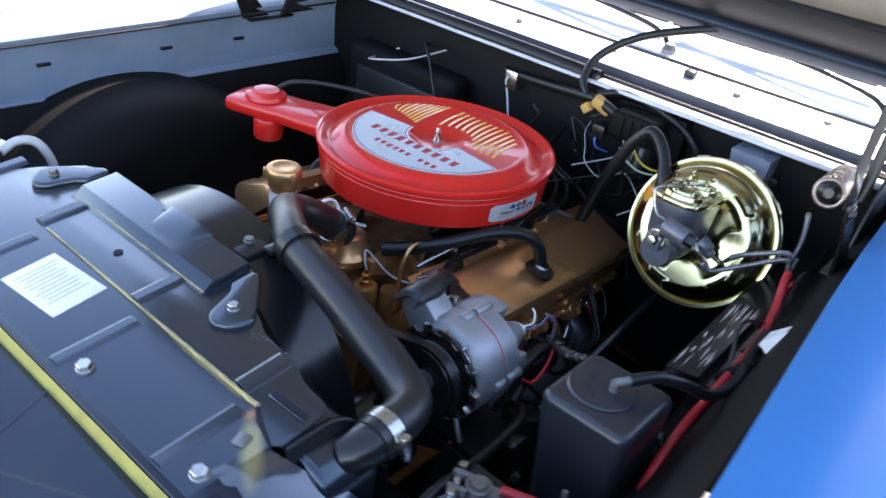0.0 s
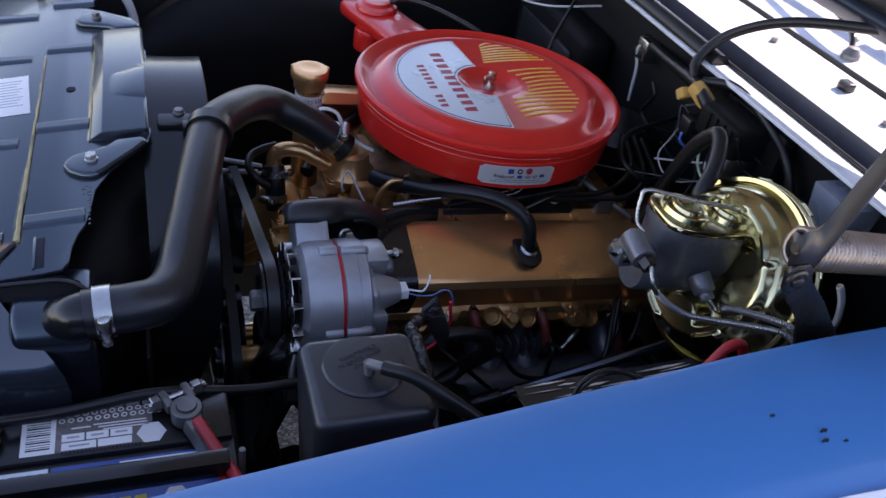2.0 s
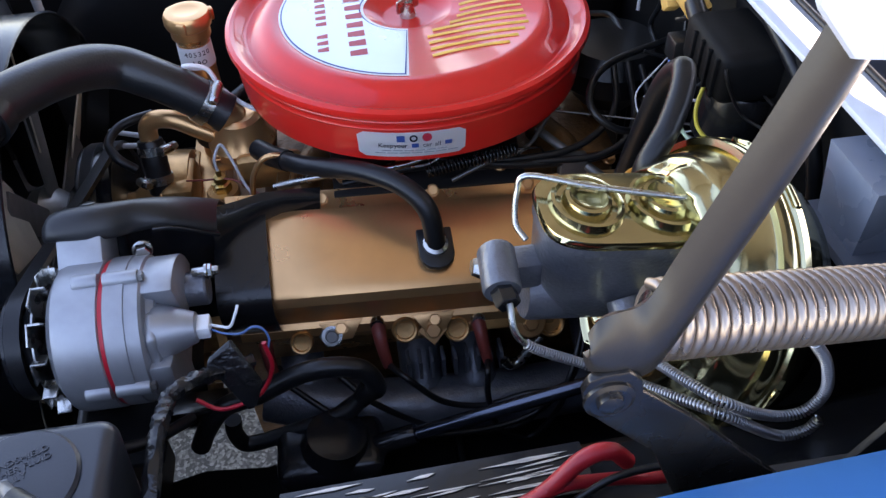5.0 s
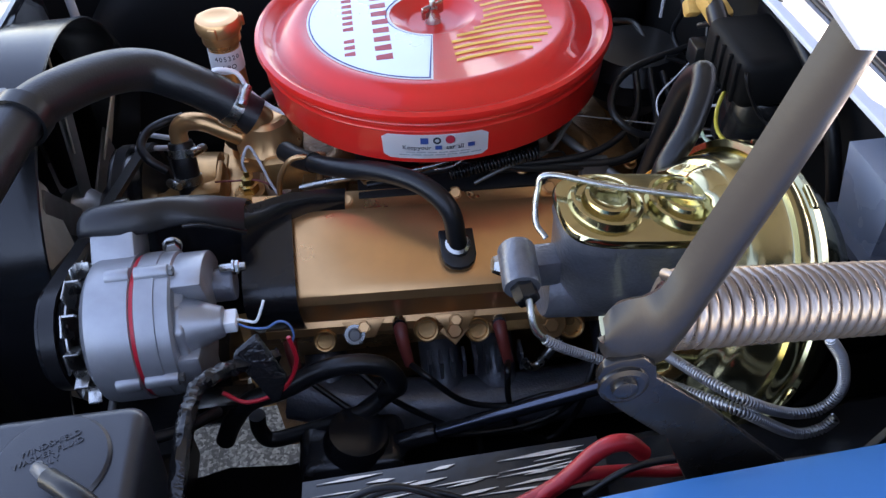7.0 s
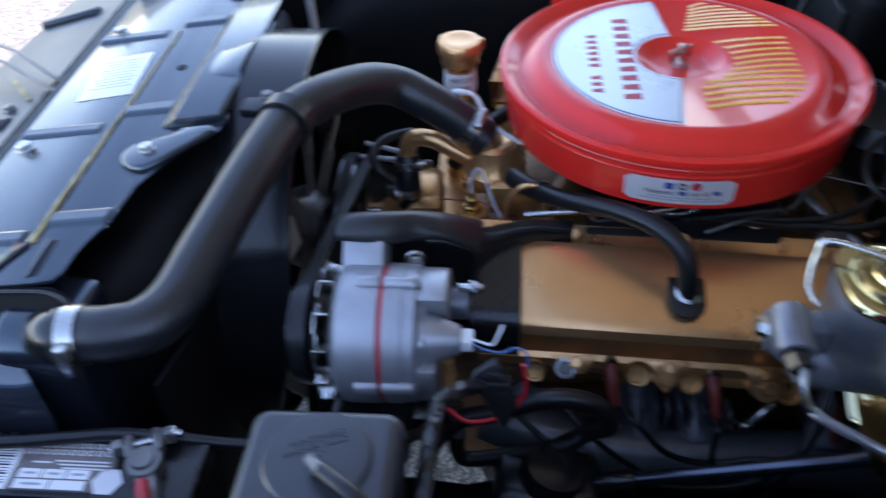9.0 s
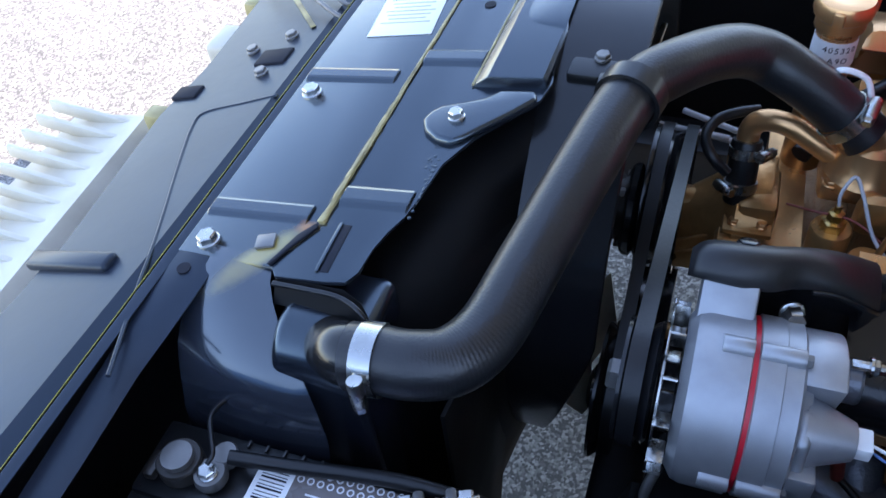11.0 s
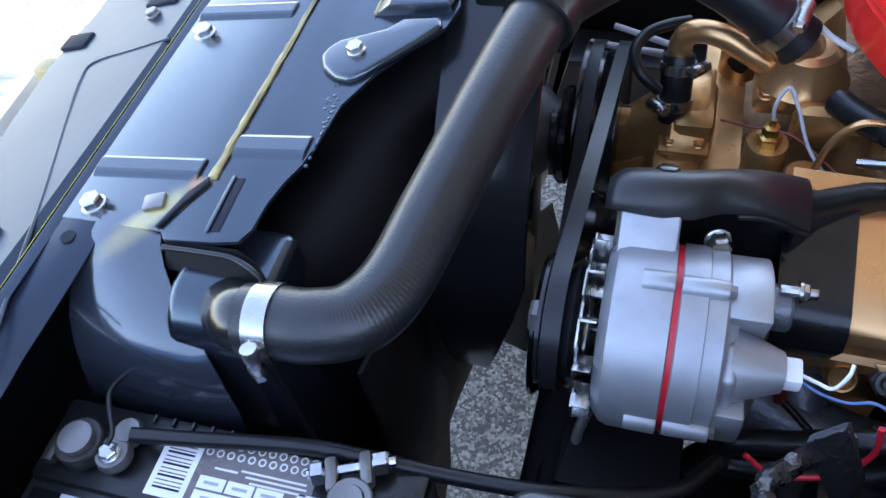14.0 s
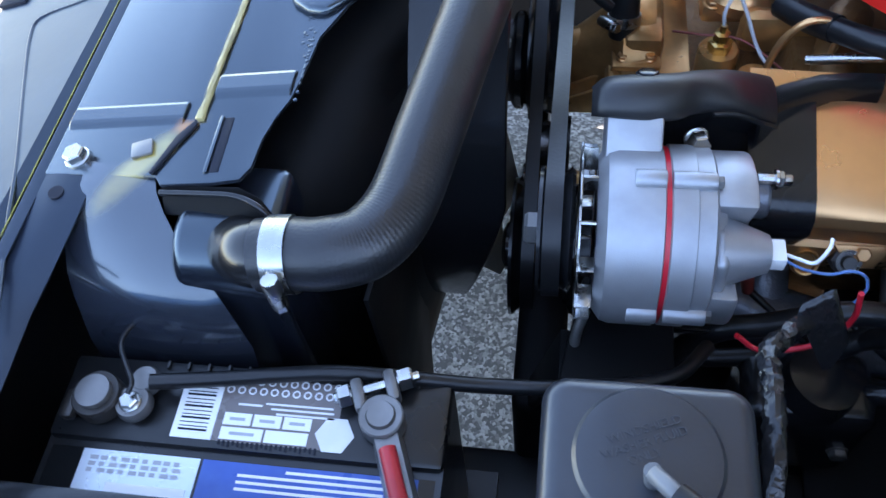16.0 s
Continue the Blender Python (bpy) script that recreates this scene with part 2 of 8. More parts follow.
SHAFT = mat("oiled_blue_grey_steel", (0.10, 0.115, 0.15), 0.22, metal=0.9, vary=0.3, scale=20, dirt=(0.03, 0.03, 0.035), dirt_amt=0.5, dirt_scale=12)
OLIVE = mat("olive_yellow_paint", (0.34, 0.30, 0.055), 0.45, vary=0.2, scale=40, dirt=(0.10, 0.09, 0.04), dirt_amt=0.5, dirt_scale=25)
# darker, heavily mottled gold for block, intake and runners
GOLD_DARK = mat("dark_mottled_gold_casting", (0.26, 0.13, 0.048), 0.38, metal=0.45, vary=0.45, scale=60, bump=0.45, bscale=240, dirt=(0.022, 0.014, 0.009), dirt_amt=0.95, dirt_scale=16)
FANMETAL = mat("cream_fan_metal", (0.62, 0.57, 0.47), 0.35, metal=0.4, vary=0.15, scale=30, dirt=(0.30, 0.26, 0.2), dirt_amt=0.4)


def asphalt():
    m = bpy.data.materials.new("worn_asphalt")
    m.use_nodes = True
    t = m.node_tree
    b = t.nodes["Principled BSDF"]
    co = t.nodes.new("ShaderNodeTexCoord")
    v = t.nodes.new("ShaderNodeTexVoronoi")
    v.inputs["Scale"].default_value = 190
    n = t.nodes.new("ShaderNodeTexNoise")
    n.inputs["Scale"].default_value, n.inputs["Detail"].default_value = 6, 6
    for q in (v, n):
        t.links.new(co.outputs["Object"], q.inputs["Vector"])
    r = t.nodes.new("ShaderNodeValToRGB")
    r.color_ramp.elements[0].color, r.color_ramp.elements[1].color = (0.085, 0.084, 0.084, 1), (0.36, 0.355, 0.345, 1)
    r.color_ramp.elements[0].position = 0.35
    sep = t.nodes.new("ShaderNodeSeparateColor")
    t.links.new(v.outputs["Color"], sep.inputs["Color"])
    t.links.new(sep.outputs[0], r.inputs["Fac"])
    mx = t.nodes.new("ShaderNodeMix")
    mx.data_type, mx.blend_type = "RGBA", "MULTIPLY"
    mx.inputs["Factor"].default_value = 0.5
    t.links.new(r.outputs["Color"], mx.inputs["A"])
    t.links.new(n.outputs["Fac"], mx.inputs["B"])
    t.links.new(mx.outputs["Result"], b.inputs["Base Color"])
    b.inputs["Roughness"].default_value = 0.85
    bp = t.nodes.new("ShaderNodeBump")
    bp.inputs["Strength"].default_value, bp.inputs["Distance"].default_value = 0.35, 0.003
    t.links.new(v.outputs["Distance"], bp.inputs["Height"])
    t.links.new(bp.outputs["Normal"], b.inputs["Normal"])
    return m


ASPHALT = asphalt()


# ---------------------------------------------------------------- building helpers
def base(ob):
    """Where the origin of a thing or part stands in the world (no thing is turned)."""
    p = Vector(ob.location)
    while ob.parent:
        ob = ob.parent
        p += ob.location
    return p


def part(name, bm, material, parent=None, label="", smooth=30, kind=""):
    """Links a bmesh, given in world places, as one mesh under a thing or a part."""
    me = bpy.data.meshes.new(name)
    bmesh.ops.recalc_face_normals(bm, faces=bm.faces)
    if parent is not None:
        bmesh.ops.translate(bm, vec=-base(parent), verts=bm.verts)
    lim = radians(smooth)
    for f in bm.faces:
        f.smooth = smooth > 0
    if smooth > 0:
        for e in bm.edges:
            if len(e.link_faces) == 2 and e.calc_face_angle(0) > lim:
                e.smooth = False
    bm.to_mesh(me)
    bm.free()
    me.materials.append(material)
    ob = new(name, me)
    ob.parent = parent
    if label or kind:
        tagged(ob, label, kind=kind)
    return ob


def thing(name, at, label, category, group="", kind=""):
    ob = new(name)
    ob.location = at
    ob.empty_display_size = 0.02
    return tagged(ob, label, category, group, kind)


def solo(name, bm, material, label, category, group="", kind="", smooth=30):
    """A thing that is one mesh."""
    return tagged(part(name, bm, material, None, smooth=smooth), label, category, group, kind)


def join(*bms):
    out = bmesh.new()
    for bm in bms:
        me = bpy.data.meshes.new("tmp")
        bm.to_mesh(me)
        bm.free()
        out.from_mesh(me)
        bpy.data.meshes.remove(me)
    return out


def moved(bm, m):
    bmesh.ops.transform(bm, matrix=m, verts=bm.verts)
    return bm


def bev(bm, w, seg=2, angle=40):
    if w > 0:
        es = [e for e in bm.edges if len(e.link_faces) == 2 and e.calc_face_angle(0) > radians(angle)]
        bmesh.ops.bevel(bm, geom=es, offset=w, segments=seg, profile=0.5, affect="EDGES", clamp_overlap=True)
    return bm


def rbox(x0, x1, y0, y1, z0, z1, w=0.004, seg=2):
    bm = bmesh.new()
    bmesh.ops.create_cube(bm, size=1)
    moved(bm, Matrix.LocRotScale(((x0 + x1) / 2, (y0 + y1) / 2, (z0 + z1) / 2), None, (abs(x1 - x0), abs(y1 - y0), abs(z1 - z0))))
    return bev(bm, w, seg)


def taper_box(lo, hi, z0, z1, w=0.004, seg=2):
    """A box whose bottom (x0, x1, y0, y1) differs from its top."""
    bm = bmesh.new()
    vs = [[bm.verts.new((x, y, z)) for x, y in ((r[0], r[2]), (r[1], r[2]), (r[1], r[3]), (r[0], r[3]))] for r, z in ((lo, z0), (hi, z1))]
    bm.faces.new(vs[0][::-1]), bm.faces.new(vs[1])
    for i in range(4):
        bm.faces.new((vs[0][i], vs[0][(i + 1) % 4], vs[1][(i + 1) % 4], vs[1][i]))
    return bev(bm, w, seg)


def soft_box(lo, hi, z0, z1, r, rt, n=8):
    """A tapering body with round corners (radius r) and a rounded upper edge (radius rt); lo and hi are x0, x1, y0, y1."""
    bm = bmesh.new()

    def ring(b, z, rad):
        x0, x1, y0, y1 = b
        out = []
        for cx, cy, a0 in ((x1 - rad, y1 - rad, 0), (x0 + rad, y1 - rad, 90), (x0 + rad, y0 + rad, 180), (x1 - rad, y0 + rad, 270)):
            out += [bm.verts.new((cx + rad * math.cos(radians(a0 + 90 * k / n)), cy + rad * math.sin(radians(a0 + 90 * k / n)), z)) for k in range(n + 1)]
        return out

    rings = [ring(lo, z0, r)]
    for k in range(n + 1):
        a = math.pi / 2 * k / n
        d = rt * (1 - math.cos(a))
        rings.append(ring((hi[0] + d, hi[1] - d, hi[2] + d, hi[3] - d), z1 - rt + rt * math.sin(a), max(0.002, r - d)))
    for a, b in zip(rings, rings[1:]):
        for k in range(len(a)):
            q = (k + 1) % len(a)
            bm.faces.new((a[k], a[q], b[q], b[k]))
    bm.faces.new(rings[0][::-1]), bm.faces.new(rings[-1])
    return bm


def frame_to(axis, at):
    """A pose whose z axis points along axis, with its origin at at."""
    q = Vector(axis).to_track_quat("Z", "Y")
    return Matrix.Translation(at) @ q.to_matrix().to_4x4()


def lathe(profile, at=(0, 0, 0), axis=(0, 0, 1), seg=48):
    """Turns (radius, height) points about an axis through at."""
    bm = bmesh.new()
    rings = []
    for r, h in profile:
        if r < 1e-6:
            rings.append([bm.verts.new((0, 0, h))])
        else:
            rings.append([bm.verts.new((r * math.cos(2 * math.pi * k / seg), r * math.sin(2 * math.pi * k / seg), h)) for k in range(seg)])
    for a, b in zip(rings, rings[1:]):
        for k in range(seg):
            q = (k + 1) % seg
            if len(a) == 1 and len(b) > 1:
                bm.faces.new((a[0], b[q], b[k]))
            elif len(b) == 1 and len(a) > 1:
                bm.faces.new((a[k], a[q], b[0]))
            elif len(a) > 1:
                bm.faces.new((a[k], a[q], b[q], b[k]))
    return moved(bm, frame_to(axis, at))


def rod(a, b, r, seg=16, r2=None):
    a, b = Vector(a), Vector(b)
    r2 = r if r2 is None else r2
    L = (b - a).length
    return lathe([(0, 0), (r * 0.92, 0), (r, min(r * 0.15, L * 0.1)), (r2, L - min(r2 * 0.15, L * 0.1)), (r2 * 0.92, L), (0, L)], a, b - a, seg)


def smoothed(pts, n=8):
    """Catmull-Rom through the points."""
    p = [Vector(q) for q in pts]
    p = [2 * p[0] - p[1], *p, 2 * p[-1] - p[-2]]
    out = []
    for i in range(1, len(p) - 2):
        for k in range(n):
            t = k / n
            a, b, c, d = p[i - 1 : i + 3]
            out.append(0.5 * (2 * b + (c - a) * t + (2 * a - 5 * b + 4 * c - d) * t * t + (3 * b - a - 3 * c + d) * t**3))
    return [*out, p[-2]]


def tube(pts, r, seg=12, n=8, rough=0.0, raw=False, rfun=None):
    """A round hose or wire through the points. rough: uneven radius."""
    path = [Vector(q) for q in pts] if raw else smoothed(pts, n)
    seg = max(seg, 13)
    bm = bmesh.new()
    side = None
    rings = []
    for i, p in enumerate(path):
        d = (path[min(i + 1, len(path) - 1)] - path[max(i - 1, 0)]).normalized()
        if side is None:
            side = d.orthogonal().normalized()
        side = (side - side.dot(d) * d).normalized()
        up = d.cross(side)
        rr = (rfun(i / (len(path) - 1)) if rfun else 1.0) * r
        ring = []
        for k in range(seg):
            a = 2 * math.pi * k / seg
            q = rr * (1 + (rough * (random.random() - 0.5) if rough else 0))
            ring.append(bm.verts.new(p + q * (math.cos(a) * side + math.sin(a) * up)))
        rings.append(ring)
    for a, b in zip(rings, rings[1:]):
        for k in range(seg):
            bm.faces.new((a[k], a[(k + 1) % seg], b[(k + 1) % seg], b[k]))
    bm.faces.new(rings[0][::-1]), bm.faces.new(rings[-1])
    return bm


def coil(a, b, R, r, turns, seg=8, per=20, rend=None):
    a, b = Vector(a), Vector(b)
    d = (b - a).normalized()
    u = d.orthogonal().normalized()
    v = d.cross(u)
    n = int(turns * per)
    pts = []
    for i in range(n + 1):
        t = i / n
        w = 2 * math.pi * turns * t
        pts.append(a + (b - a) * t + R * (math.cos(w) * u + math.sin(w) * v))
    return tube(pts, r, seg, raw=True)


def prism(pts, vec, w=0.0, seg=2):
    """A closed outline of places, extruded along vec, its edges rounded."""
    bm = bmesh.new()
    f = bm.faces.new([bm.verts.new(p) for p in pts])
    r = bmesh.ops.extrude_face_region(bm, geom=[f])
    bmesh.ops.translate(bm, vec=vec, verts=[v for v in r["geom"] if isinstance(v, bmesh.types.BMVert)])
    return bev(bm, w, seg)


def strip(prof0, prof1, th, n=1, curve=None):
    """A sheet of the given thickness between two like profiles (lists of places), in n steps; curve(s) adds an offset."""
    bm = bmesh.new()
    rows = []
    for i in range(n + 1):
        s = i / n
        off = Vector(curve(s)) if curve else Vector((0, 0, 0))
        rows.append([bm.verts.new(Vector(a).lerp(Vector(b), s) + off) for a, b in zip(prof0, prof1)])
    for a, b in zip(rows, rows[1:]):
        for k in range(len(a) - 1):
            bm.faces.new((a[k], a[k + 1], b[k + 1], b[k]))
    bmesh.ops.recalc_face_normals(bm, faces=bm.faces)
    bmesh.ops.solidify(bm, geom=bm.faces[:], thickness=th)
    return bm


def hexbolt(at, axis, r=0.007, h=0.006, washer=True):
    prof = [(0, 0), (r * 1.0, 0), (r, h * 0.85), (r * 0.86, h), (0, h)]
    head = lathe(prof, at, axis, 6)
    if washer:
        head = join(head, lathe([(0, -0.001), (r * 1.14, -0.001), (r * 1.14, 0.0008), (r, 0.0015), (0, 0.0015)], at, axis, 20))
    return head


def bolt(at, axis, parent, r=0.007, h=0.006, material=STEEL, washer=True, label=""):
    return part("bolt", hexbolt(at, axis, r, h, washer), material, parent, label)


def letters(text, size, m, depth=0.0002):
    """Built-in letters as a bmesh, lying in the xy plane of the pose m."""
    cu = bpy.data.curves.new("tmp", "FONT")
    cu.body, cu.size, cu.extrude, cu.align_x, cu.align_y = text, size, depth, "CENTER", "CENTER"
    cu.resolution_u = 2
    ob = bpy.data.objects.new("tmp", cu)
    scene.collection.objects.link(ob)
    dg = bpy.context.evaluated_depsgraph_get()
    me = bpy.data.meshes.new_from_object(ob.evaluated_get(dg))
    bm = bmesh.new()
    bm.from_mesh(me)
    bpy.data.objects.remove(ob)
    bpy.data.curves.remove(cu)
    bpy.data.meshes.remove(me)
    return moved(bm, m)


def bars(spec, m, th=0.0003):
    """Plain bars (x, y, width, height) in the xy plane of the pose m."""
    out = []
    for x, y, w, h in spec:
        out.append(moved(rbox(x - w / 2, x + w / 2, y - h / 2, y + h / 2, -th / 2, th, 0), m))
    return join(*out)


def clamp(at, axis, R, parent, screw=(0, 0, 1), width=0.012, name="hose_clamp"):
    """A worm-drive band with its screw housing."""
    band = lathe([(R, -width / 2), (R + 0.0015, -width / 2), (R + 0.0015, width / 2), (R, width / 2), (R, -width / 2)], at, axis, 32)
    c = part(name, band, STEEL, parent, "bright steel hose clamp")
    s = Vector(screw).normalized()
    ax = Vector(axis).normalized()
    s = (s - s.dot(ax) * ax).normalized()
    t = ax.cross(s)
    p = Vector(at) + s * (R + 0.005)
    part("screw", join(rod(p - t * 0.010, p + t * 0.012, 0.0055, 12), hexbolt(p + t * 0.012, t, 0.005, 0.005, False)), STEEL, c)
    return c


# ---------------------------------------------------------------- ground
bm = bmesh.new()
bmesh.ops.create_grid(bm, x_segments=2, y_segments=2, size=60)
tagged(part("ground", bm, ASPHALT), "grey speckled asphalt ground under and round the car", "ground", kind="structure")


# ---------------------------------------------------------------- body panels round the engine bay
def sx(x):
    """The engine's slight fall towards the rear."""
    return -0.058 * (x + 0.1)


def edge_y(x):
    """Inner edge of the near fender."""
    return -0.652 + 0.085 * (x + 0.26) - 0.06 * max(0, x - 0.0) ** 1.0 * 0.6


def fender_y(x, dy):
    """Across the near fender: the inner edge tapers, the crest runs straight."""
    k = min(1, max(0, (-dy - 0.04) / 0.07))
    return edge_y(x) + dy + k * (-0.649 - edge_y(x))


def near_fender():
    t = thing("fender", (0.0, -0.72, 0.3), "glossy blue front fender with a chipped crest beside the engine bay", "car fender", "front fenders")
    prof = [(0.006, -0.030), (0.002, -0.004), (-0.006, 0.0), (-0.05, 0.008), (-0.10, 0.007), (-0.123, 0.0), (-0.133, -0.012), (-0.16, -0.07), (-0.20, -0.20), (-0.22, -0.38), (-0.19, -0.60)]
    xs = [-0.95 + 0.1 * i for i in range(17)]
    bm = bmesh.new()
    rows = []
    for x in xs:
        z = 0.985 + (0.012 if x > 0 else 0.012 + 0.035 * x) - (0.10 * (x + 0.6) ** 2 if x < -0.6 else 0)
        rows.append([bm.verts.new((x, fender_y(x, dy), z + dz)) for dy, dz in prof])
    for a, b in zip(rows, rows[1:]):
        for k in range(len(prof) - 1):
            bm.faces.new((a[k], b[k], b[k + 1], a[k + 1]))
    bmesh.ops.recalc_face_normals(bm, faces=bm.faces)
    bmesh.ops.solidify(bm, geom=bm.faces[:], thickness=0.0015)
    part("panel", bm, BLUE, t, smooth=50)
    for nm, m, d0, d1, lab in (("paint_edge", PALE, (-0.120, 0.0035), (-0.130, -0.004), "chipped pale paint along the crest"), ("rust_line", RUST, (-0.1305, -0.0045), (-0.137, -0.0135), "rust-brown line along the crest")):
        bm = bmesh.new()
        rr = []
        rng = random.Random(5)
        for i in range(81):
            x = -0.95 + 0.02 * i
            z = 0.985 + (0.012 if x > 0 else 0.012 + 0.035 * x) - (0.10 * (x + 0.6) ** 2 if x < -0.6 else 0)
            w = 0.0025 * rng.random()
            rr.append([bm.verts.new((x, fender_y(x, d0[0]) - w, z + d0[1] + 0.001)), bm.verts.new((x, fender_y(x, d1[0]) - w, z + d1[1] + 0.001))])
        for p, q in zip(rr, rr[1:]):
            bm.faces.new((p[0], q[0], q[1], p[1]))
        bmesh.ops.recalc_face_normals(bm, faces=bm.faces)
        bmesh.ops.solidify(bm, geom=bm.faces[:], thickness=0.0012)
        part(nm, bm, m, t, lab)
    # dark paint chips on the top
    rng = random.Random(3)
    for cx, cy in ((-0.06, -0.70), (-0.035, -0.728), (-0.03, -0.72), (-0.05, -0.733), (-0.075, -0.735), (-0.018, -0.73)):
        n = 7
        part("paint_chip", prism([(cx + 0.0026 * (0.5 + rng.random()) * math.cos(6.283 * k / n), cy + 0.0013 * (0.3 + rng.random()) * math.sin(6.283 * k / n), 0.99 + (0.012 if cx > 0 else 0.012 + 0.035 * cx)) for k in range(n)], (0, 0, 0.0042 if cy > -0.73 else 0.002)), INK, t, "dark chip in the paint")
    return t


near_fender()


def far_fender():
    t = thing("fender", (0.0, 0.70, 0.3), "blue front fender seen from inside, inner lip faded blue-grey", "car fender", "front fenders")
    prof = [(-0.018, -0.128), (-0.012, -0.118), (0.0, -0.112), (0.004, -0.03), (0.0, -0.006), (0.008, 0.0), (0.05, 0.006), (0.12, 0.0), (0.15, -0.07), (0.19, -0.20), (0.2, -0.6)]
    xs = [-0.95 + 0.1 * i for i in range(17)]
    bm = bmesh.new()
    rows = []
    for x in xs:
        y = 0.615 - 0.06 * (x + 0.2)
        z = 0.952 + 0.02 * x
        rows.append([bm.verts.new((x, y + dy, z + dz)) for dy, dz in prof])
    for a, b in zip(rows, rows[1:]):
        for k in range(len(prof) - 1):
            bm.faces.new((a[k], b[k], b[k + 1], a[k + 1]))
    bmesh.ops.recalc_face_normals(bm, faces=bm.faces)
    bmesh.ops.solidify(bm, geom=bm.faces[:], thickness=0.0015)
    part("panel", bm, BLUE_IN, t, smooth=50)
    for x in (-0.33, -0.1, 0.06):
        y = 0.615 - 0.06 * (x + 0.2)
        part("slot", rbox(x - 0.012, x + 0.012, y - 0.002, y + 0.006, 0.888, 0.894, 0.001), BLACK, t, "dark slot in the lip")
    part("seam_bead", tube([(-0.9, 0.651, 0.921), (-0.5, 0.627, 0.928), (-0.1, 0.603, 0.936), (0.3, 0.579, 0.944)], 0.0022, 6, 4), BLACK_MATT, t, "dark sealer along the lip")
    return t


far_fender()


def apron(name, side, label):
    """An inner fender with its wheelhouse."""
    t = thing(name, (-0.1, side * 0.6, 0.35), label, "inner fender", "inner fenders")
    if side < 0:
        prof = [(-0.648, 0.972), (-0.622, 0.945), (-0.600, 0.885), (-0.585, 0.865), (-0.545, 0.80), (-0.505, 0.66), (-0.48, 0.52), (-0.44, 0.485), (-0.345, 0.475)]
        p0 = [(-0.86, y - 0.03, z - 0.05) for y, z in prof]
        p1 = [(0.308, y + 0.035, z + 0.0) for y, z in prof]
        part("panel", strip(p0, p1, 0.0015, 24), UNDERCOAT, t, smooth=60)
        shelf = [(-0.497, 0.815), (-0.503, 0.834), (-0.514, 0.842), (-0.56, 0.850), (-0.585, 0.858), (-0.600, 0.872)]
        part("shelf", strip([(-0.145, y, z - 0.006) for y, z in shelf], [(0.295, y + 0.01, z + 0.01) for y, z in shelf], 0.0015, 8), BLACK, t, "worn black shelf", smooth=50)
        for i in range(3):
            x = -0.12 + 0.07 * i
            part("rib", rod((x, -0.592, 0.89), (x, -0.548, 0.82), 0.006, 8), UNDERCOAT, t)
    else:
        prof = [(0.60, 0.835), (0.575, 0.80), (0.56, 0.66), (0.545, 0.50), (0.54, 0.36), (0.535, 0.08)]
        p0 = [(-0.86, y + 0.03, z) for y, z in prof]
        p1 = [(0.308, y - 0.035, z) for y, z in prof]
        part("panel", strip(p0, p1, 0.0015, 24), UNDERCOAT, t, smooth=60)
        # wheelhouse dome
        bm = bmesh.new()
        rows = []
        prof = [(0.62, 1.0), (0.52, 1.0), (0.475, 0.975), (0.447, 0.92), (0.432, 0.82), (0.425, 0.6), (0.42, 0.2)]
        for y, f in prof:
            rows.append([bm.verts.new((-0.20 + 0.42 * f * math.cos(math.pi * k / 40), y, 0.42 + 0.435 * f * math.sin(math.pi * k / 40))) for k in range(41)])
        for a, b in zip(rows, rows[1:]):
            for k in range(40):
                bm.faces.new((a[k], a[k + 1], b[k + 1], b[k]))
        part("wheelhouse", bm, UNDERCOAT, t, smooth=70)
    return t


apron("inner_fender", -1, "black sheet inner fender under the near fender lip")
apron("inner_fender", 1, "black inner fender with rounded wheelhouse dome")

# firewall and cowl
fw = thing("firewall", (0.31, 0, 0.3), "black painted sheet firewall behind the engine", "firewall", kind="structure")
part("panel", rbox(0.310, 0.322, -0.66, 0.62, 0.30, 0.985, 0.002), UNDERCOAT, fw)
part("rib", rbox(0.300, 0.311, 0.10, 0.50, 0.62, 0.66, 0.005), BLACK_MATT, fw)
part("rib", rbox(0.300, 0.311, -0.20, 0.08, 0.72, 0.75, 0.005), BLACK_MATT, fw)
# the flange's pale colour imitates direct sun on it
part("flange", rbox(0.276, 0.312, -0.60, 0.58, 0.984, 0.990, 0.002), PALE, fw, "flange along the top, coloured pale to look sunlit")

cowl = thing("cowl", (0.42, 0, 0.985), "cowl panel coloured pale as if sunlit, with a shade-dark gutter below the windscreen", "cowl", kind="structure")
part("gutter", strip([(0.312, -0.66, 0.990), (0.316, -0.66, 0.974), (0.352, -0.66, 0.974), (0.356, -0.66, 0.9985)], [(0.312, 0.62, 0.990), (0.316, 0.62, 0.974), (0.352, 0.62, 0.974), (0.356, 0.62, 0.9985)], 0.0012, 2), GUTTER, cowl, "rain gutter coloured dark for its shade")
# black tube added to darken the flange where the hood's shadow falls
part("flange_shade", tube([(0.296, -0.10, 0.990), (0.294, 0.05, 0.993), (0.294, 0.3, 0.993), (0.296, 0.57, 0.991)], 0.0145, 14, 6), RUBBER, cowl, "thick black tube added as shade over the flange")
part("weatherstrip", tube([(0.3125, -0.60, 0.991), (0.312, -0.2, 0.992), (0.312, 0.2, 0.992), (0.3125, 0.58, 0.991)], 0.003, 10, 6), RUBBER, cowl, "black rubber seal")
part("panel", strip([(0.356, -0.68, 0.999), (0.40, -0.68, 1.004), (0.462, -0.68, 1.008)], [(0.356, 0.64, 0.999), (0.40, 0.64, 1.004), (0.462, 0.64, 1.008)], 0.0015, 2), PALE, cowl)
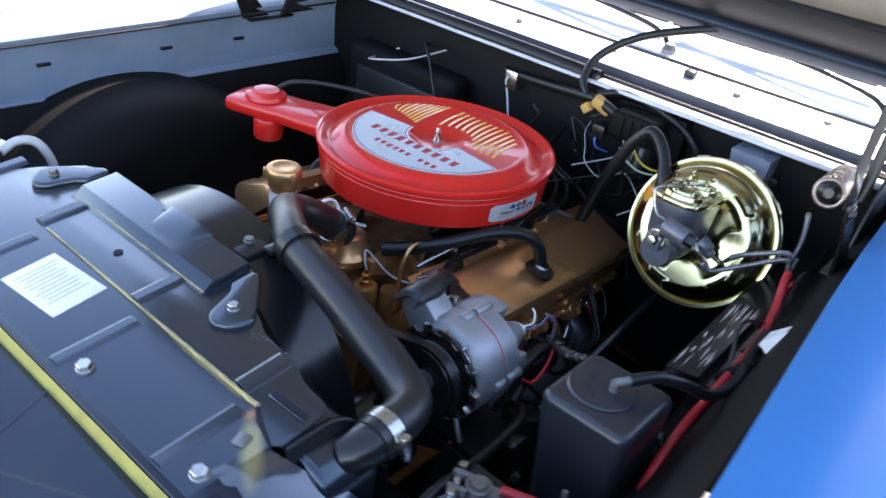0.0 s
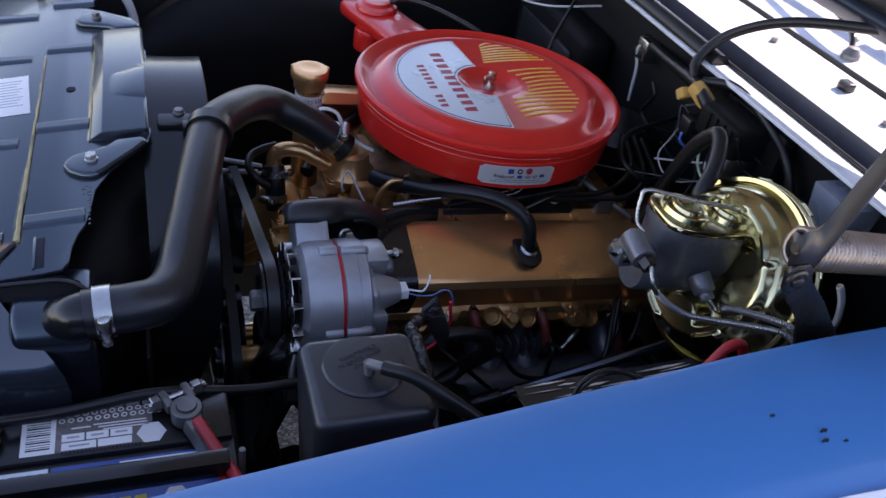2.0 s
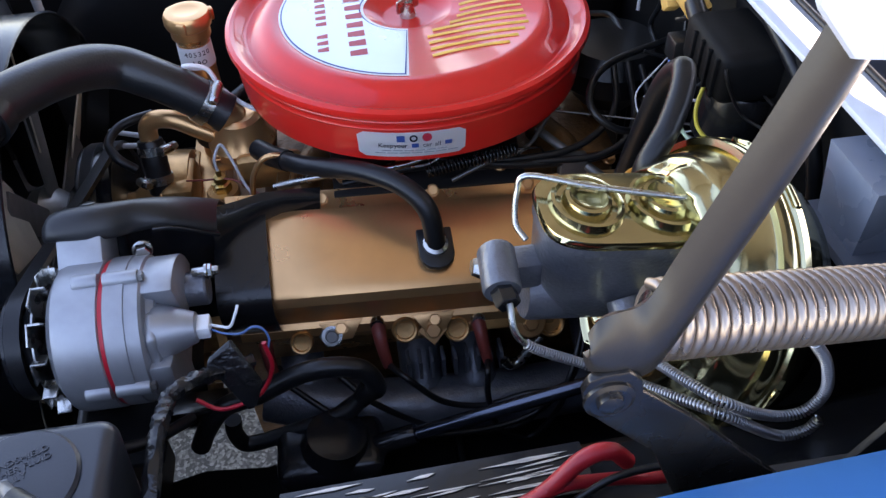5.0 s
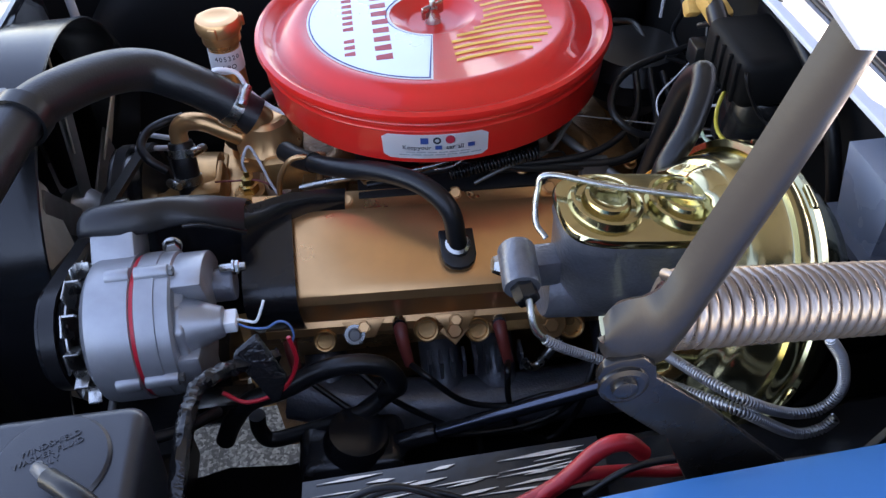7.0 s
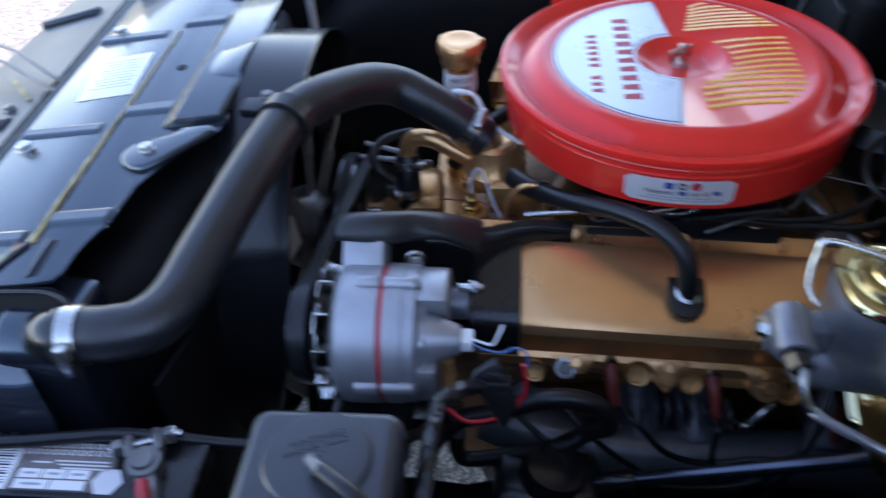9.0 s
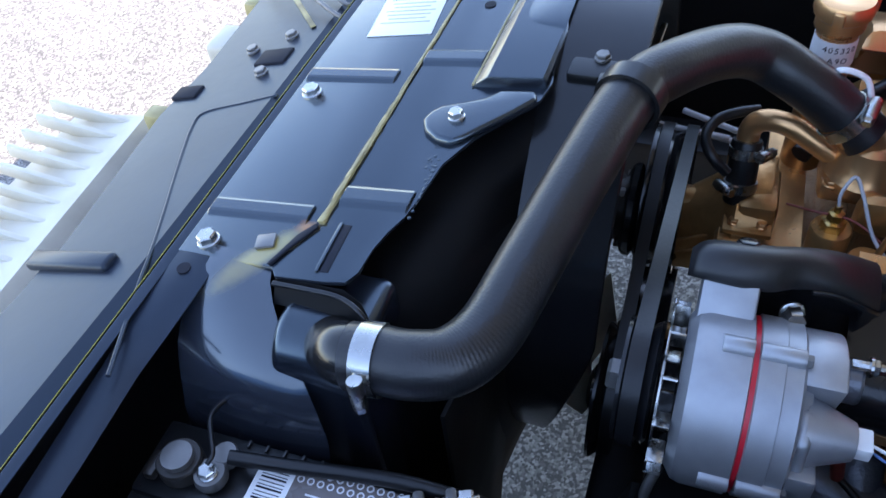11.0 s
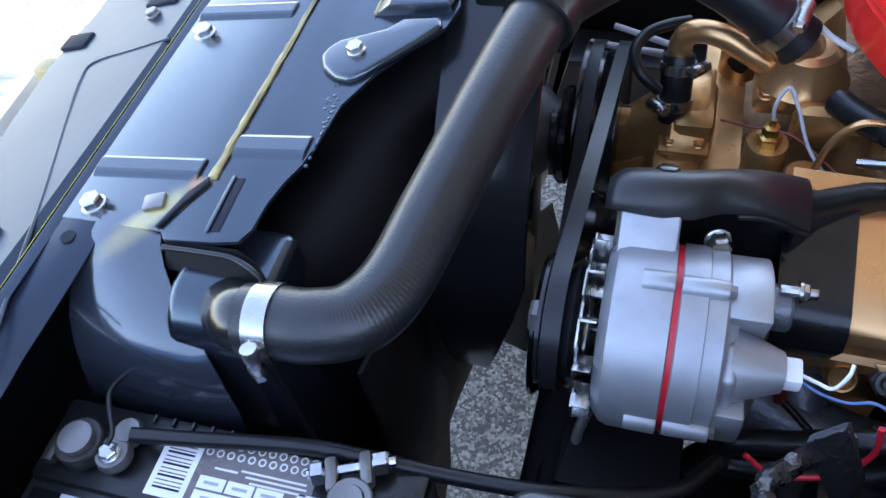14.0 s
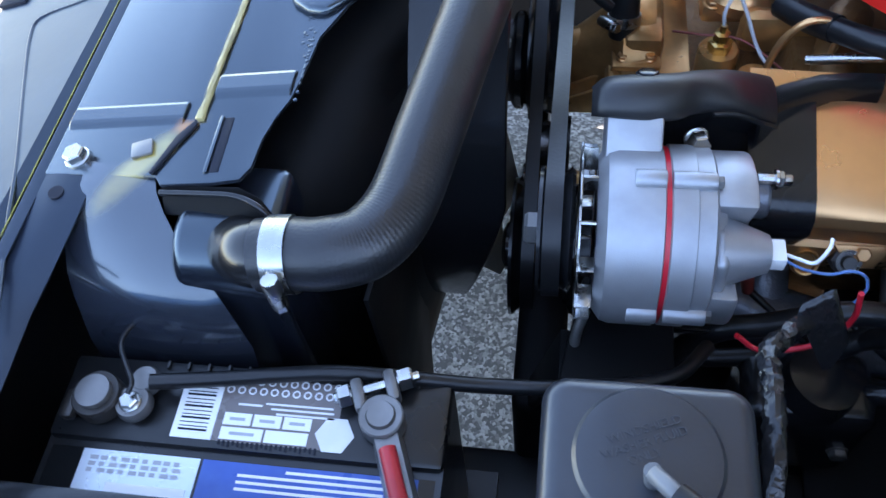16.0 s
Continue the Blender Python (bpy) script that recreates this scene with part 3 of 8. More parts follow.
part("slot", strip([(0.462, -0.68, 1.006), (0.466, -0.68, 0.994), (0.474, -0.68, 0.994), (0.478, -0.68, 1.010)], [(0.462, 0.64, 1.006), (0.466, 0.64, 0.994), (0.474, 0.64, 0.994), (0.478, 0.64, 1.010)], 0.0012, 2), BLACK_MATT, cowl, "dark seam across the cowl")
part("rear_panel", strip([(0.478, -0.68, 1.0105), (0.56, -0.68, 1.022), (0.72, -0.68, 1.05)], [(0.478, 0.64, 1.0105), (0.56, 0.64, 1.022), (0.72, 0.64, 1.05)], 0.0015, 2), PALE, cowl)
for x, y in ((0.41, -0.30), (0.42, -0.05), (0.405, 0.16), (0.43, 0.33), (0.425, -0.45)):
    bolt((x, y, 1.0055), (-0.08, 0, 1), cowl, 0.006, 0.006, DARKSTEEL)
part("washer_nozzle", rbox(0.415, 0.432, -0.215, -0.195, 1.004, 1.018, 0.003), BLACK, cowl, "small black washer nozzle")
for y0, y1 in ((-0.12, 0.35), (-0.52, -0.10)):
    w = thing("wiper", (0.50, y0, 1.012), "black wiper arm parked on the cowl", "wiper", "wipers")
    part("arm", tube([(0.50, y0, 1.022), (0.52, y0 + 0.05, 1.045), (0.56, (y0 + y1) / 2, 1.055), (0.60, y1, 1.058)], 0.005, 8), BLACK, w)
    part("pivot", lathe([(0, 0), (0.014, 0), (0.014, 0.01), (0.008, 0.02), (0, 0.022)], (0.50, y0, 1.009), (0, 0, 1), 20), DARKSTEEL, w)
    part("blade", rbox(0.575, 0.583, y0 + 0.05, y1 + 0.02, 1.044, 1.056, 0.002), RUBBER, w)
# plain rear closure: windscreen base
scr = thing("windscreen", (0.72, 0, 1.05), "sloping glass windscreen behind the cowl", "windscreen", kind="structure")
gl = bpy.data.materials.new("tinted_glass")
gl.use_nodes = True
gb = gl.node_tree.nodes["Principled BSDF"]
gb.inputs["Base Color"].default_value, gb.inputs["Roughness"].default_value = (0.03, 0.04, 0.045, 1), 0.04
part("pane", prism([(0.72, -0.66, 1.052), (0.72, 0.62, 1.052), (1.10, 0.52, 1.36), (1.10, -0.56, 1.36)], (0.004, 0, 0.005)), gl, scr)

# hood, raised
HOOD_AT, HOOD_DEG = Vector((0.402, -0.006, 1.092)), 52.0
hm = Matrix.Translation(HOOD_AT) @ Matrix.Rotation(radians(HOOD_DEG), 4, "Y")   # local -x runs from the rear edge to the front edge


def hood():
    t = thing("hood", HOOD_AT, "blue raised hood with a brown-grey braced underside", "car hood")
    bm = bmesh.new()
    rows = []
    for i in range(13):
        x = -1.22 * i / 12
        rows.append([bm.verts.new((x, -0.698 + 1.396 * k / 12, 0.028 * (1 - ((k - 6) / 6) ** 2) + 0.035)) for k in range(13)])
    for a, b in zip(rows, rows[1:]):
        for k in range(12):
            bm.faces.new((a[k], a[k + 1], b[k + 1], b[k]))
    bmesh.ops.recalc_face_normals(bm, faces=bm.faces)
    bmesh.ops.solidify(bm, geom=bm.faces[:], thickness=0.0015)
    part("skin", moved(bm, hm), BLUE, t, "glossy blue outer skin", smooth=60)
    part("inner_panel", moved(rbox(-1.20, -0.02, -0.68, 0.68, 0.018, 0.026, 0.003), hm), UNDER, t, "brown-grey inner panel")
    for y0, y1, x0, x1 in ((-0.69, -0.60, -1.21, -0.0), (0.60, 0.69, -1.21, -0.0), (-0.54, 0.54, -0.035, -0.0), (-0.54, 0.54, -1.21, -1.12), (-0.04, 0.04, -1.12, -0.09)):
        part("brace", moved(rbox(x0, x1, y0, y1, -0.006, 0.02, 0.008, 3), hm), UNDER if abs(y0) < 0.5 else SHEET_OLD, t, "pressed stiffening rib")
    part("rear_channel", moved(rbox(-0.105, -0.035, -0.54, 0.54, 0.006, 0.019, 0.004), hm), BLACK_MATT, t, "dark channel along the rear edge")
    for s in (-1, 1):
        part("side_lip", moved(rbox(-1.21, 0.0, s * 0.700 - 0.0015, s * 0.700 + 0.0015, -0.004, 0.036, 0.001), hm), BLUE, t)
    return t


hood()


def hinge(side):
    t = thing("hinge_assembly", (0.05, side * 0.60, 0.97), "grey-brown steel hood hinge with a thick coil spring", "hood hinge", "hood hinges")
    s = -1.0 if side > 0 else 1.0     # shapes are given for the near side
    f = Matrix.Diagonal((1, s, 1, 1)) if side > 0 else Matrix.Identity(4)
    k = 0.0 if side < 0 else 0.02

    def put(name, bm, m, label="", smooth=30):
        return part(name, moved(bm, f), m, t, label, smooth)

    # lower plate: from the pivot down to the fender ledge
    put("lower_plate", prism([(0.0155, -0.602, 1.0545), (0.0095, -0.602, 1.0518), (0.0070, -0.602, 1.0445), (0.0100, -0.602, 1.030), (0.0200, -0.602, 1.018), (0.046, -0.602, 0.990), (0.070, -0.602, 0.930), (0.135, -0.602, 0.930), (0.093, -0.602, 0.977), (0.064, -0.602, 1.0105), (0.0345, -0.602, 1.0390), (0.0330, -0.602, 1.047), (0.026, -0.602, 1.0550)], (0, 0.005, 0), 0.0015), HINGE_DARK)
    put("foot", prism([(0.08, -0.612, 0.925), (0.19, -0.612, 0.925), (0.19, -0.585, 0.925), (0.08, -0.585, 0.925)], (0, 0, 0.004), 0.001), BLACK_MATT)
    put("pivot", lathe([(0, 0), (0.0115, 0), (0.0112, 0.0016), (0.009, 0.0026), (0.006, 0.0022), (0.0055, 0.0042), (0.003, 0.0052), (0, 0.0054)], (0.0190, -0.602, 1.0385), (0, -1, 0), 36), HINGE_DARK, "round pivot rivet")
    # upper arm: a channel that sweeps up to the hood
    arm = smoothed([(0.0085, -0.594, 1.074), (0.0125, -0.594, 1.081), (0.0206, -0.593, 1.0825), (0.029, -0.590, 1.0805), (0.0356, -0.588, 1.0850), (0.0435, -0.585, 1.1015), (0.063, -0.583, 1.153), (0.088, -0.579, 1.223), (0.143, -0.571, 1.377), (0.174, -0.566, 1.467)], 4)
    low = smoothed([(0.0075, -0.594, 1.062), (0.0110, -0.594, 1.050), (0.0235, -0.593, 1.0375), (0.0385, -0.592, 1.0375), (0.0465, -0.590, 1.0458), (0.0625, -0.586, 1.079), (0.086, -0.583, 1.144), (0.110, -0.579, 1.217), (0.165, -0.571, 1.372), (0.198, -0.566, 1.46)], 4)
    put("upper_arm", strip(arm, low, 0.003, 8, lambda q: (0, -0.0075 * math.sin(math.pi * q) ** 0.8, 0)), HINGE, smooth=60)
    put("rear_arm", tube([(0.21, -0.575, 0.985), (0.235, -0.575, 1.10), (0.27, -0.575, 1.24), (0.30, -0.575, 1.32)], 0.0075, 8), HINGE)
    # sunlight on this plate is put into its pale colour
    put("hood_plate", prism([(0.060, -0.600, 1.212), (0.078, -0.600, 1.192), (0.12, -0.600, 1.186), (0.20, -0.600, 1.20), (0.24, -0.600, 1.28), (0.20, -0.600, 1.42), (0.10, -0.600, 1.42)], (0, 0.006, 0), 0.003), PALE, "mounting plate coloured pale to look sunlit")
    put("rear_plate", prism([(0.16, -0.596, 0.93), (0.31, -0.596, 0.93), (0.31, -0.596, 1.03), (0.25, -0.596, 1.05), (0.19, -0.596, 1.0)], (0, 0.005, 0), 0.002), BLACK_MATT)
    a, b = (0.050, -0.565, 1.041), (0.275, -0.533, 0.985)
    put("spring", coil(a, b, 0.0168, 0.0029, 37, 8, 18), SPRING, "close-wound grey steel spring")
    put("spring_end", lathe([(0, -0.004), (0.006, -0.004), (0.014, 0.001), (0.0165, 0.006), (0, 0.006)], a, Vector(b) - Vector(a), 28), HINGE_DARK, "dark spring end plug")
    put("hook", tube([b, (0.29, -0.537, 0.99), (0.30, -0.545, 1.0), (0.30, -0.592, 1.0)], 0.003, 8), SPRING)
    return t


hinge(-1)
hinge(1)


# radiator support, cover, shroud
def pz(x):
    """Height of the radiator cover's top."""
    return 0.905 + 0.115 * (x + 0.50)


def radiator_support():
    t = thing("radiator_support", (-0.76, 0, 0.3), "aged black radiator support panel with ribs and a latch hole", "radiator support", kind="structure")
    out = [(-0.83, -0.64), (-0.819, -0.333), (-0.84, -0.16), (-0.834, -0.08), (-0.846, 0.075), (-0.829, 0.246), (-0.806, 0.49), (-0.80, 0.62)]
    inn = [(-0.705, -0.64), (-0.692, -0.345), (-0.689, -0.16), (-0.689, -0.08), (-0.689, 0.075), (-0.689, 0.246), (-0.70, 0.49), (-0.70, 0.62)]

    def zz(x):
        return 0.882 + 0.24 * (x + 0.69)

    def prof(o, i):
        m = o[0] * 0.45 + i[0] * 0.55
        return [(o[0], o[1], zz(o[0]) - 0.03), (o[0] + 0.004, o[1], zz(o[0])), (m, i[1], zz(m)), (i[0] - 0.024, i[1], zz(i[0] - 0.024)), (i[0] - 0.018, i[1], zz(i[0]) - 0.0085), (i[0] - 0.008, i[1], zz(i[0]) - 0.010)]

    bm = bmesh.new()
    rows = [[bm.verts.new(p) for p in prof(o, i)] for o, i in zip(out, inn)]
    for a, b in zip(rows, rows[1:]):
        for k in range(5):
            bm.faces.new((a[k], b[k], b[k + 1], a[k + 1]))
    bmesh.ops.recalc_face_normals(bm, faces=bm.faces)
    bmesh.ops.solidify(bm, geom=bm.faces[:], thickness=0.0015)
    part("panel", bm, SHEET_OLD, t, smooth=25)
    for y in (-0.355, 0.214):
        part("rib", moved(rbox(-0.045, 0.045, -0.009, 0.009, -0.004, 0.006, 0.004, 3), Matrix.Translation((-0.787, y, zz(-0.787))) @ Matrix.Rotation(-0.235, 4, "Y")), SHEET_OLD, t)
    crease = smoothed([(-0.708, -0.144, 0.8771), (-0.743, -0.153, 0.8687), (-0.780, -0.163, 0.8598), (-0.780, -0.185, 0.8598), (-0.762, -0.231, 0.8641), (-0.723, -0.322, 0.8735), (-0.701, -0.381, 0.8788), (-0.672, -0.452, 0.8857)], 4)
    part("crease", tube(crease, 0.0016, 13, raw=True), SHEET_OLD, t)
    ridge = [(-0.7050, 0.8725), (-0.6985, 0.8822), (-0.6970, 0.8840), (-0.6945, 0.8842), (-0.6885, 0.8832)]
    part("ridge", strip([(x, -0.60, z - 0.001) for x, z in ridge], [(x, 0.31, z) for x, z in ridge], 0.0012, 6), SHEET_OLD, t, "raised edge along the panel")
    part("edge_paint", strip([(-0.7068, -0.60, 0.8722), (-0.6998, -0.60, 0.8824)], [(-0.7068, 0.30, 0.8732), (-0.6998, 0.30, 0.8834)], 0.0006, 8), OLIVE, t, "olive-yellow paint on the raised edge")
    bm = bmesh.new()
    rows = []
    for y, xe, ze in ((-0.336, -0.652, 0.8850), (-0.356, -0.653, 0.8838), (-0.375, -0.656, 0.8795), (-0.405, -0.662, 0.8720), (-0.436, -0.668, 0.8655), (-0.50, -0.668, 0.8610), (-0.62, -0.668, 0.8560)):
        z0 = 0.8822 - 0.10 * max(0, -0.36 - y)
        rows.append([bm.verts.new((-0.6905 + (xe + 0.6905) * q, y, z0 + (ze - z0) * q + 0.0016 * math.sin(math.pi * q))) for q in (0, 0.25, 0.5, 0.75, 0.95, 1)])
    for a, b in zip(rows, rows[1:]):
        for k in range(5):
            bm.faces.new((a[k], a[k + 1], b[k + 1], b[k]))
    bmesh.ops.recalc_face_normals(bm, faces=bm.faces)
    bmesh.ops.solidify(bm, geom=bm.faces[:], thickness=0.0015)
    part("end_flange", bm, SHEET_OLD, t, "dusty flange past the cover", smooth=40)
    part("latch_hole", moved(rbox(-0.020, 0.016, -0.013, 0.013, -0.002, 0.0025, 0.002), Matrix.Translation((-0.746, -0.078, zz(-0.746))) @ Matrix.Rotation(-0.235, 4, "Y")), INK, t, "dark latch opening")
    for x, y in ((-0.746, -0.042), (-0.782, -0.062), (-0.748, -0.105)):
        bolt((x, y, zz(x) + 0.001), (-0.23, 0, 1), t, 0.006, 0.005, DARKSTEEL)
    part("hole", lathe([(0, 0), (0.0052, 0), (0.0052, 0.0022), (0, 0.0022)], (-0.674, -0.356, 0.8832), (0, 0, 1), 16), INK, t)
    part("lower_panel", rbox(-0.80, -0.77, -0.62, 0.60, 0.30, 0.83, 0.004), BLACK_MATT, t)
    part("side_plate", prism([(-0.77, -0.62, 0.78), (-0.77, -0.44, 0.80), (-0.71, -0.415, 0.865), (-0.71, -0.62, 0.865)], (0.0, 0.0, 0.004), 0.001), BLACK_MATT, t)
    # hood latch wire loop
    part("latch_wire", tube([(-0.700, -0.012, 0.878), (-0.712, -0.012, 0.882), (-0.79, 0.042, 0.884), (-0.872, 0.098, 0.874), (-0.884, 0.111, 0.872), (-0.886, 0.120, 0.872), (-0.880, 0.125, 0.873), (-0.868, 0.122, 0.874), (-0.79, 0.070, 0.884), (-0.716, 0.013, 0.881), (-0.702, 0.010, 0.877)], 0.0024, 8), DARKSTEEL, t, "bent wire loop")
    part("notch", moved(rbox(-0.012, 0.018, -0.010, 0.010, -0.003, 0.0022, 0.002), Matrix.Translation((-0.826, -0.127, zz(-0.826))) @ Matrix.Rotation(-0.235, 4, "Y")), INK, t, "dark notch in the front edge")
    part("yellow_tape", moved(rbox(-0.046, 0.046, -0.0028, 0.0028, 0, 0.0012, 0.0004), Matrix.Translation((-0.756, 0.005, zz(-0.756) + 0.001)) @ Matrix.Rotation(-0.235, 4, "Y") @ Matrix.Rotation(-0.86, 4, "Z")), YELLOW, t)
    return t


radiator_support()


def radiator():
    t = thing("radiator", (-0.62, 0, 0.35), "black radiator with end tanks behind the support panel", "radiator")
    part("core", rbox(-0.68, -0.60, -0.33, 0.31, 0.36, 0.868, 0.003), BLACK_MATT, t)
    shoulder = [(-0.366 - 0.036 * math.sin(radians(q)), 0.844 + 0.036 * math.cos(radians(q))) for q in range(0, 91, 10)]
    part("tank", prism([(-0.592, y, z) for y, z in [(-0.32, 0.880), *shoulder, (-0.402, 0.5), (-0.32, 0.5)]], (0.070, 0, 0), 0.009, 4), SHEET, t, "glossy black end tank", smooth=50)
    part("tank", rbox(-0.598, -0.535, 0.30, 0.394, 0.5, 0.887, 0.020, 6), BLACK, t, "glossy black end tank", smooth=60)
    part("crimp", tube([(-0.600, -0.3560, 0.8900), (-0.570, -0.3570, 0.8925), (-0.548, -0.3585, 0.8935), (-0.532, -0.3640, 0.8905), (-0.522, -0.3710, 0.8800)], 0.0021, 8), BLACK, t, "rolled tank seam")
    part("seam_web", strip([(-0.600, -0.352, 0.8905), (-0.570, -0.352, 0.893), (-0.548, -0.352, 0.894), (-0.533, -0.358, 0.8915), (-0.522, -0.367, 0.880)], [(-0.600, -0.363, 0.876), (-0.570, -0.364, 0.8785), (-0.548, -0.3655, 0.8795), (-0.533, -0.3705, 0.8765), (-0.522, -0.377, 0.866)], 0.001, 4), UNDERCOAT, t, smooth=60)
    part("flange", tube([(-0.602, -0.364, 0.876), (-0.594, -0.374, 0.866), (-0.583, -0.3825, 0.850), (-0.572, -0.388, 0.830), (-0.556, -0.390, 0.78)], 0.0024, 8), BLACK, t, "rolled flange down the tank")
    part("outlet", tube([(-0.548, -0.378, 0.866), (-0.540, -0.385, 0.872), (-0.528, -0.3895, 0.878), (-0.497, -0.390, 0.8815)], 0.0212, 28), BLACK, t, "hose neck")
    part("bracket", rbox(-0.531, -0.522, -0.375, -0.350, 0.862, 0.870, 0.002), DARKSTEEL, t)
    rc = part("radiator_cap", lathe([(0, 0.885), (0.034, 0.885), (0.036, 0.892), (0.034, 0.902), (0.024, 0.905), (0.02, 0.911), (0, 0.912)], (-0.568, 0.335, 0), (0, 0, 1), 32), STEEL, t, "silver pressure cap")
    for x in (-0.601, -0.535):
        part("ear", rbox(x - 0.011, x + 0.011, 0.325, 0.345, 0.893, 0.905, 0.003), STEEL, rc)
    part("overflow_tube", tube([(-0.545, 0.325, 0.888), (-0.515, 0.325, 0.905), (-0.49, 0.315, 0.90), (-0.475, 0.305, 0.86), (-0.472, 0.30, 0.78), (-0.475, 0.30, 0.62)], 0.0062, 10), GREYWIRE, rc, "pale overflow tube")
    yz = [(-0.330, 0.8868), (-0.342, 0.8862), (-0.353, 0.8838), (-0.364, 0.8780), (-0.375, 0.8705), (-0.386, 0.8620), (-0.397, 0.8525), (-0.407, 0.8420), (-0.416, 0.8280), (-0.421, 0.808), (-0.423, 0.70)]
    lx = [-0.662, -0.660, -0.660, -0.664, -0.667, -0.667, -0.666, -0.663, -0.660, -0.662, -0.680]
    rx = [-0.611, -0.6085, -0.605, -0.599, -0.591, -0.581, -0.569, -0.559, -0.550, -0.545, -0.560]
    bm = strip([(x, y, z) for x, (y, z) in zip(lx, yz)], [(x, y, z + 0.0020) for x, (y, z) in zip(rx, yz)], 0.0015, 10, lambda s: (0, -0.004 * math.sin(math.pi * s), 0.0016 * math.sin(math.pi * s)))
    part("bent_cover", bm, SHEET_BENT, t, "glossy black sheet bent down over the tank", smooth=70)
    return t


radiator()


def cover():
    t = thing("radiator_cover", (-0.58, 0, 0.88), "glossy black pressed radiator cover with ribs and yellow seam", "radiator cover")

    def P(x, y, dz=0.0):
        return (x, y, pz(x) + dz)

    out = [(-0.690, -0.34), (-0.606, -0.345), (-0.600, -0.3525), (-0.563, -0.3520), (-0.546, -0.3500), (-0.5405, -0.340), (-0.5390, -0.318), (-0.5345, -0.300), (-0.5280, -0.284), (-0.5240, -0.262), (-0.5200, -0.226), (-0.505, -0.193), (-0.482, -0.162), (-0.466, -0.143), (-0.462, -0.118), (-0.466, -0.098), (-0.462, -0.03), (-0.462, 0.09), (-0.474, 0.15), (-0.468, 0.18), (-0.478, 0.205), (-0.517, 0.238), (-0.560, 0.268), (-0.56, 0.31), (-0.690, 0.31)]
    part("panel", prism([P(x, y, -0.004) for x, y in out], (0, 0, 0.004), 0.0012), SHEET, t, smooth=25)
    sl = Matrix.Rotation(-math.atan(0.115), 4, "Y")

    def rib(x0, x1, y, w=0.0105, h=0.0026, ang=0.0):
        xm = (x0 + x1) / 2
        L = x1 - x0
        sec = [(-w, -0.004), (-w, 0.0), (-w * 0.55, h * 0.8), (-w * 0.3, h), (w * 0.62, h), (w * 0.85, h * 0.75), (w, 0.0), (w, -0.004)]
        bm = moved(prism([(-L / 2, y_, z_) for y_, z_ in sec], (L, 0, 0), 0.0012, 2), Matrix.Translation(P(xm, y)) @ sl @ Matrix.Rotation(ang, 4, "Z"))
        part("rib", bm, SHEET, t, smooth=10)

    for y in (-0.292, -0.117, 0.096, 0.232):
        rib(-0.688, -0.600, y)
    for y in (-0.270, -0.088, 0.118, 0.27):
        rib(-0.584, -0.528, y, 0.012, 0.0034)
    # raised side field beside the shroud, and bump over the fan
    part("field_edge", tube([P(-0.527, -0.128, 0.0020), P(-0.5262, -0.04, 0.0024), P(-0.5255, 0.05, 0.0024), P(-0.5250, 0.14, 0.0020)], 0.0010, 6, 8, rough=0.8), YELLOW, t, "worn yellowed edge")
    part("raised_field", prism([P(-0.532, -0.128, -0.003), P(-0.530, -0.128, 0.0), P(-0.514, -0.128, 0.0105), P(-0.468, -0.128, 0.0105), P(-0.4645, -0.128, 0.008), P(-0.464, -0.128, -0.004)], (0, 0.275, 0), 0.0018, 2), SHEET, t, smooth=25)
    bm = bmesh.new()
    rows = []
    for i in range(9):
        x = -0.512 + 0.046 * i / 8
        hgt = 0.007 * math.sin(math.pi / 2 * i / 8) ** 1.2
        rows.append([bm.verts.new((x, -0.015 + (0.026 + 0.018 * i / 8) * math.cos(math.pi * k / 16), pz(x) + 0.0095 + hgt * math.sin(math.pi * k / 16))) for k in range(17)])
    for a, b in zip(rows, rows[1:]):
        for k in range(16):
            bm.faces.new((a[k], a[k + 1], b[k + 1], b[k]))
    part("fan_bump", bm, SHEET, t, smooth=60)
    lug = [(-0.553, -0.180), (-0.550, -0.170), (-0.543, -0.162), (-0.526, -0.156), (-0.510, -0.150), (-0.500, -0.138), (-0.470, -0.138), (-0.467, -0.150), (-0.482, -0.168), (-0.500, -0.187), (-0.510, -0.198), (-0.520, -0.206), (-0.533, -0.203), (-0.546, -0.193)]
    for s in (1, -1):
        part("pad", prism([P(x, s * y + (0.0 if s > 0 else 0.022), -0.003) for x, y in lug], (0, 0, 0.0098), 0.0046, 5), SHEET, t, "raised bolt lug", smooth=45)
        bolt(P(-0.524, s * -0.178 + (0.0 if s > 0 else 0.022), 0.0074), (-0.115, 0, 1), t, 0.0060, 0.0068, STEEL if s > 0 else DARKSTEEL)
    for x, y in ((-0.671, -0.145), (-0.669, -0.328), (-0.668, 0.113)):
        bolt(P(x, y, 0.001), (-0.115, 0, 1), t, 0.0078, 0.007)
    part("clip", moved(rbox(-0.0075, 0.0075, -0.0068, 0.0068, 0, 0.003, 0.002), Matrix.Translation(P(-0.622, -0.323, 0.0)) @ sl @ Matrix.Rotation(0.3, 4, "Z")), DARKSTEEL, t, "grey square clip")
    part("hole", lathe([(0, -0.002), (0.0055, -0.002), (0.0055, 0.0012), (0, 0.0012)], P(-0.551, 0.001), (-0.115, 0, 1), 16), INK, t)
    part("seam_bead", tube([P(-0.5880, -0.30, 0.0016), P(-0.5875, -0.24, 0.0017), P(-0.5868, -0.15, 0.0016), P(-0.5850, 0.0, 0.0012), P(-0.5842, 0.1, 0.0012)], 0.0024, 6, 8, rough=0.7, rfun=lambda q: 1.0 - 0.6 * q), YELLOW, t, "yellowed sealer along the seam")
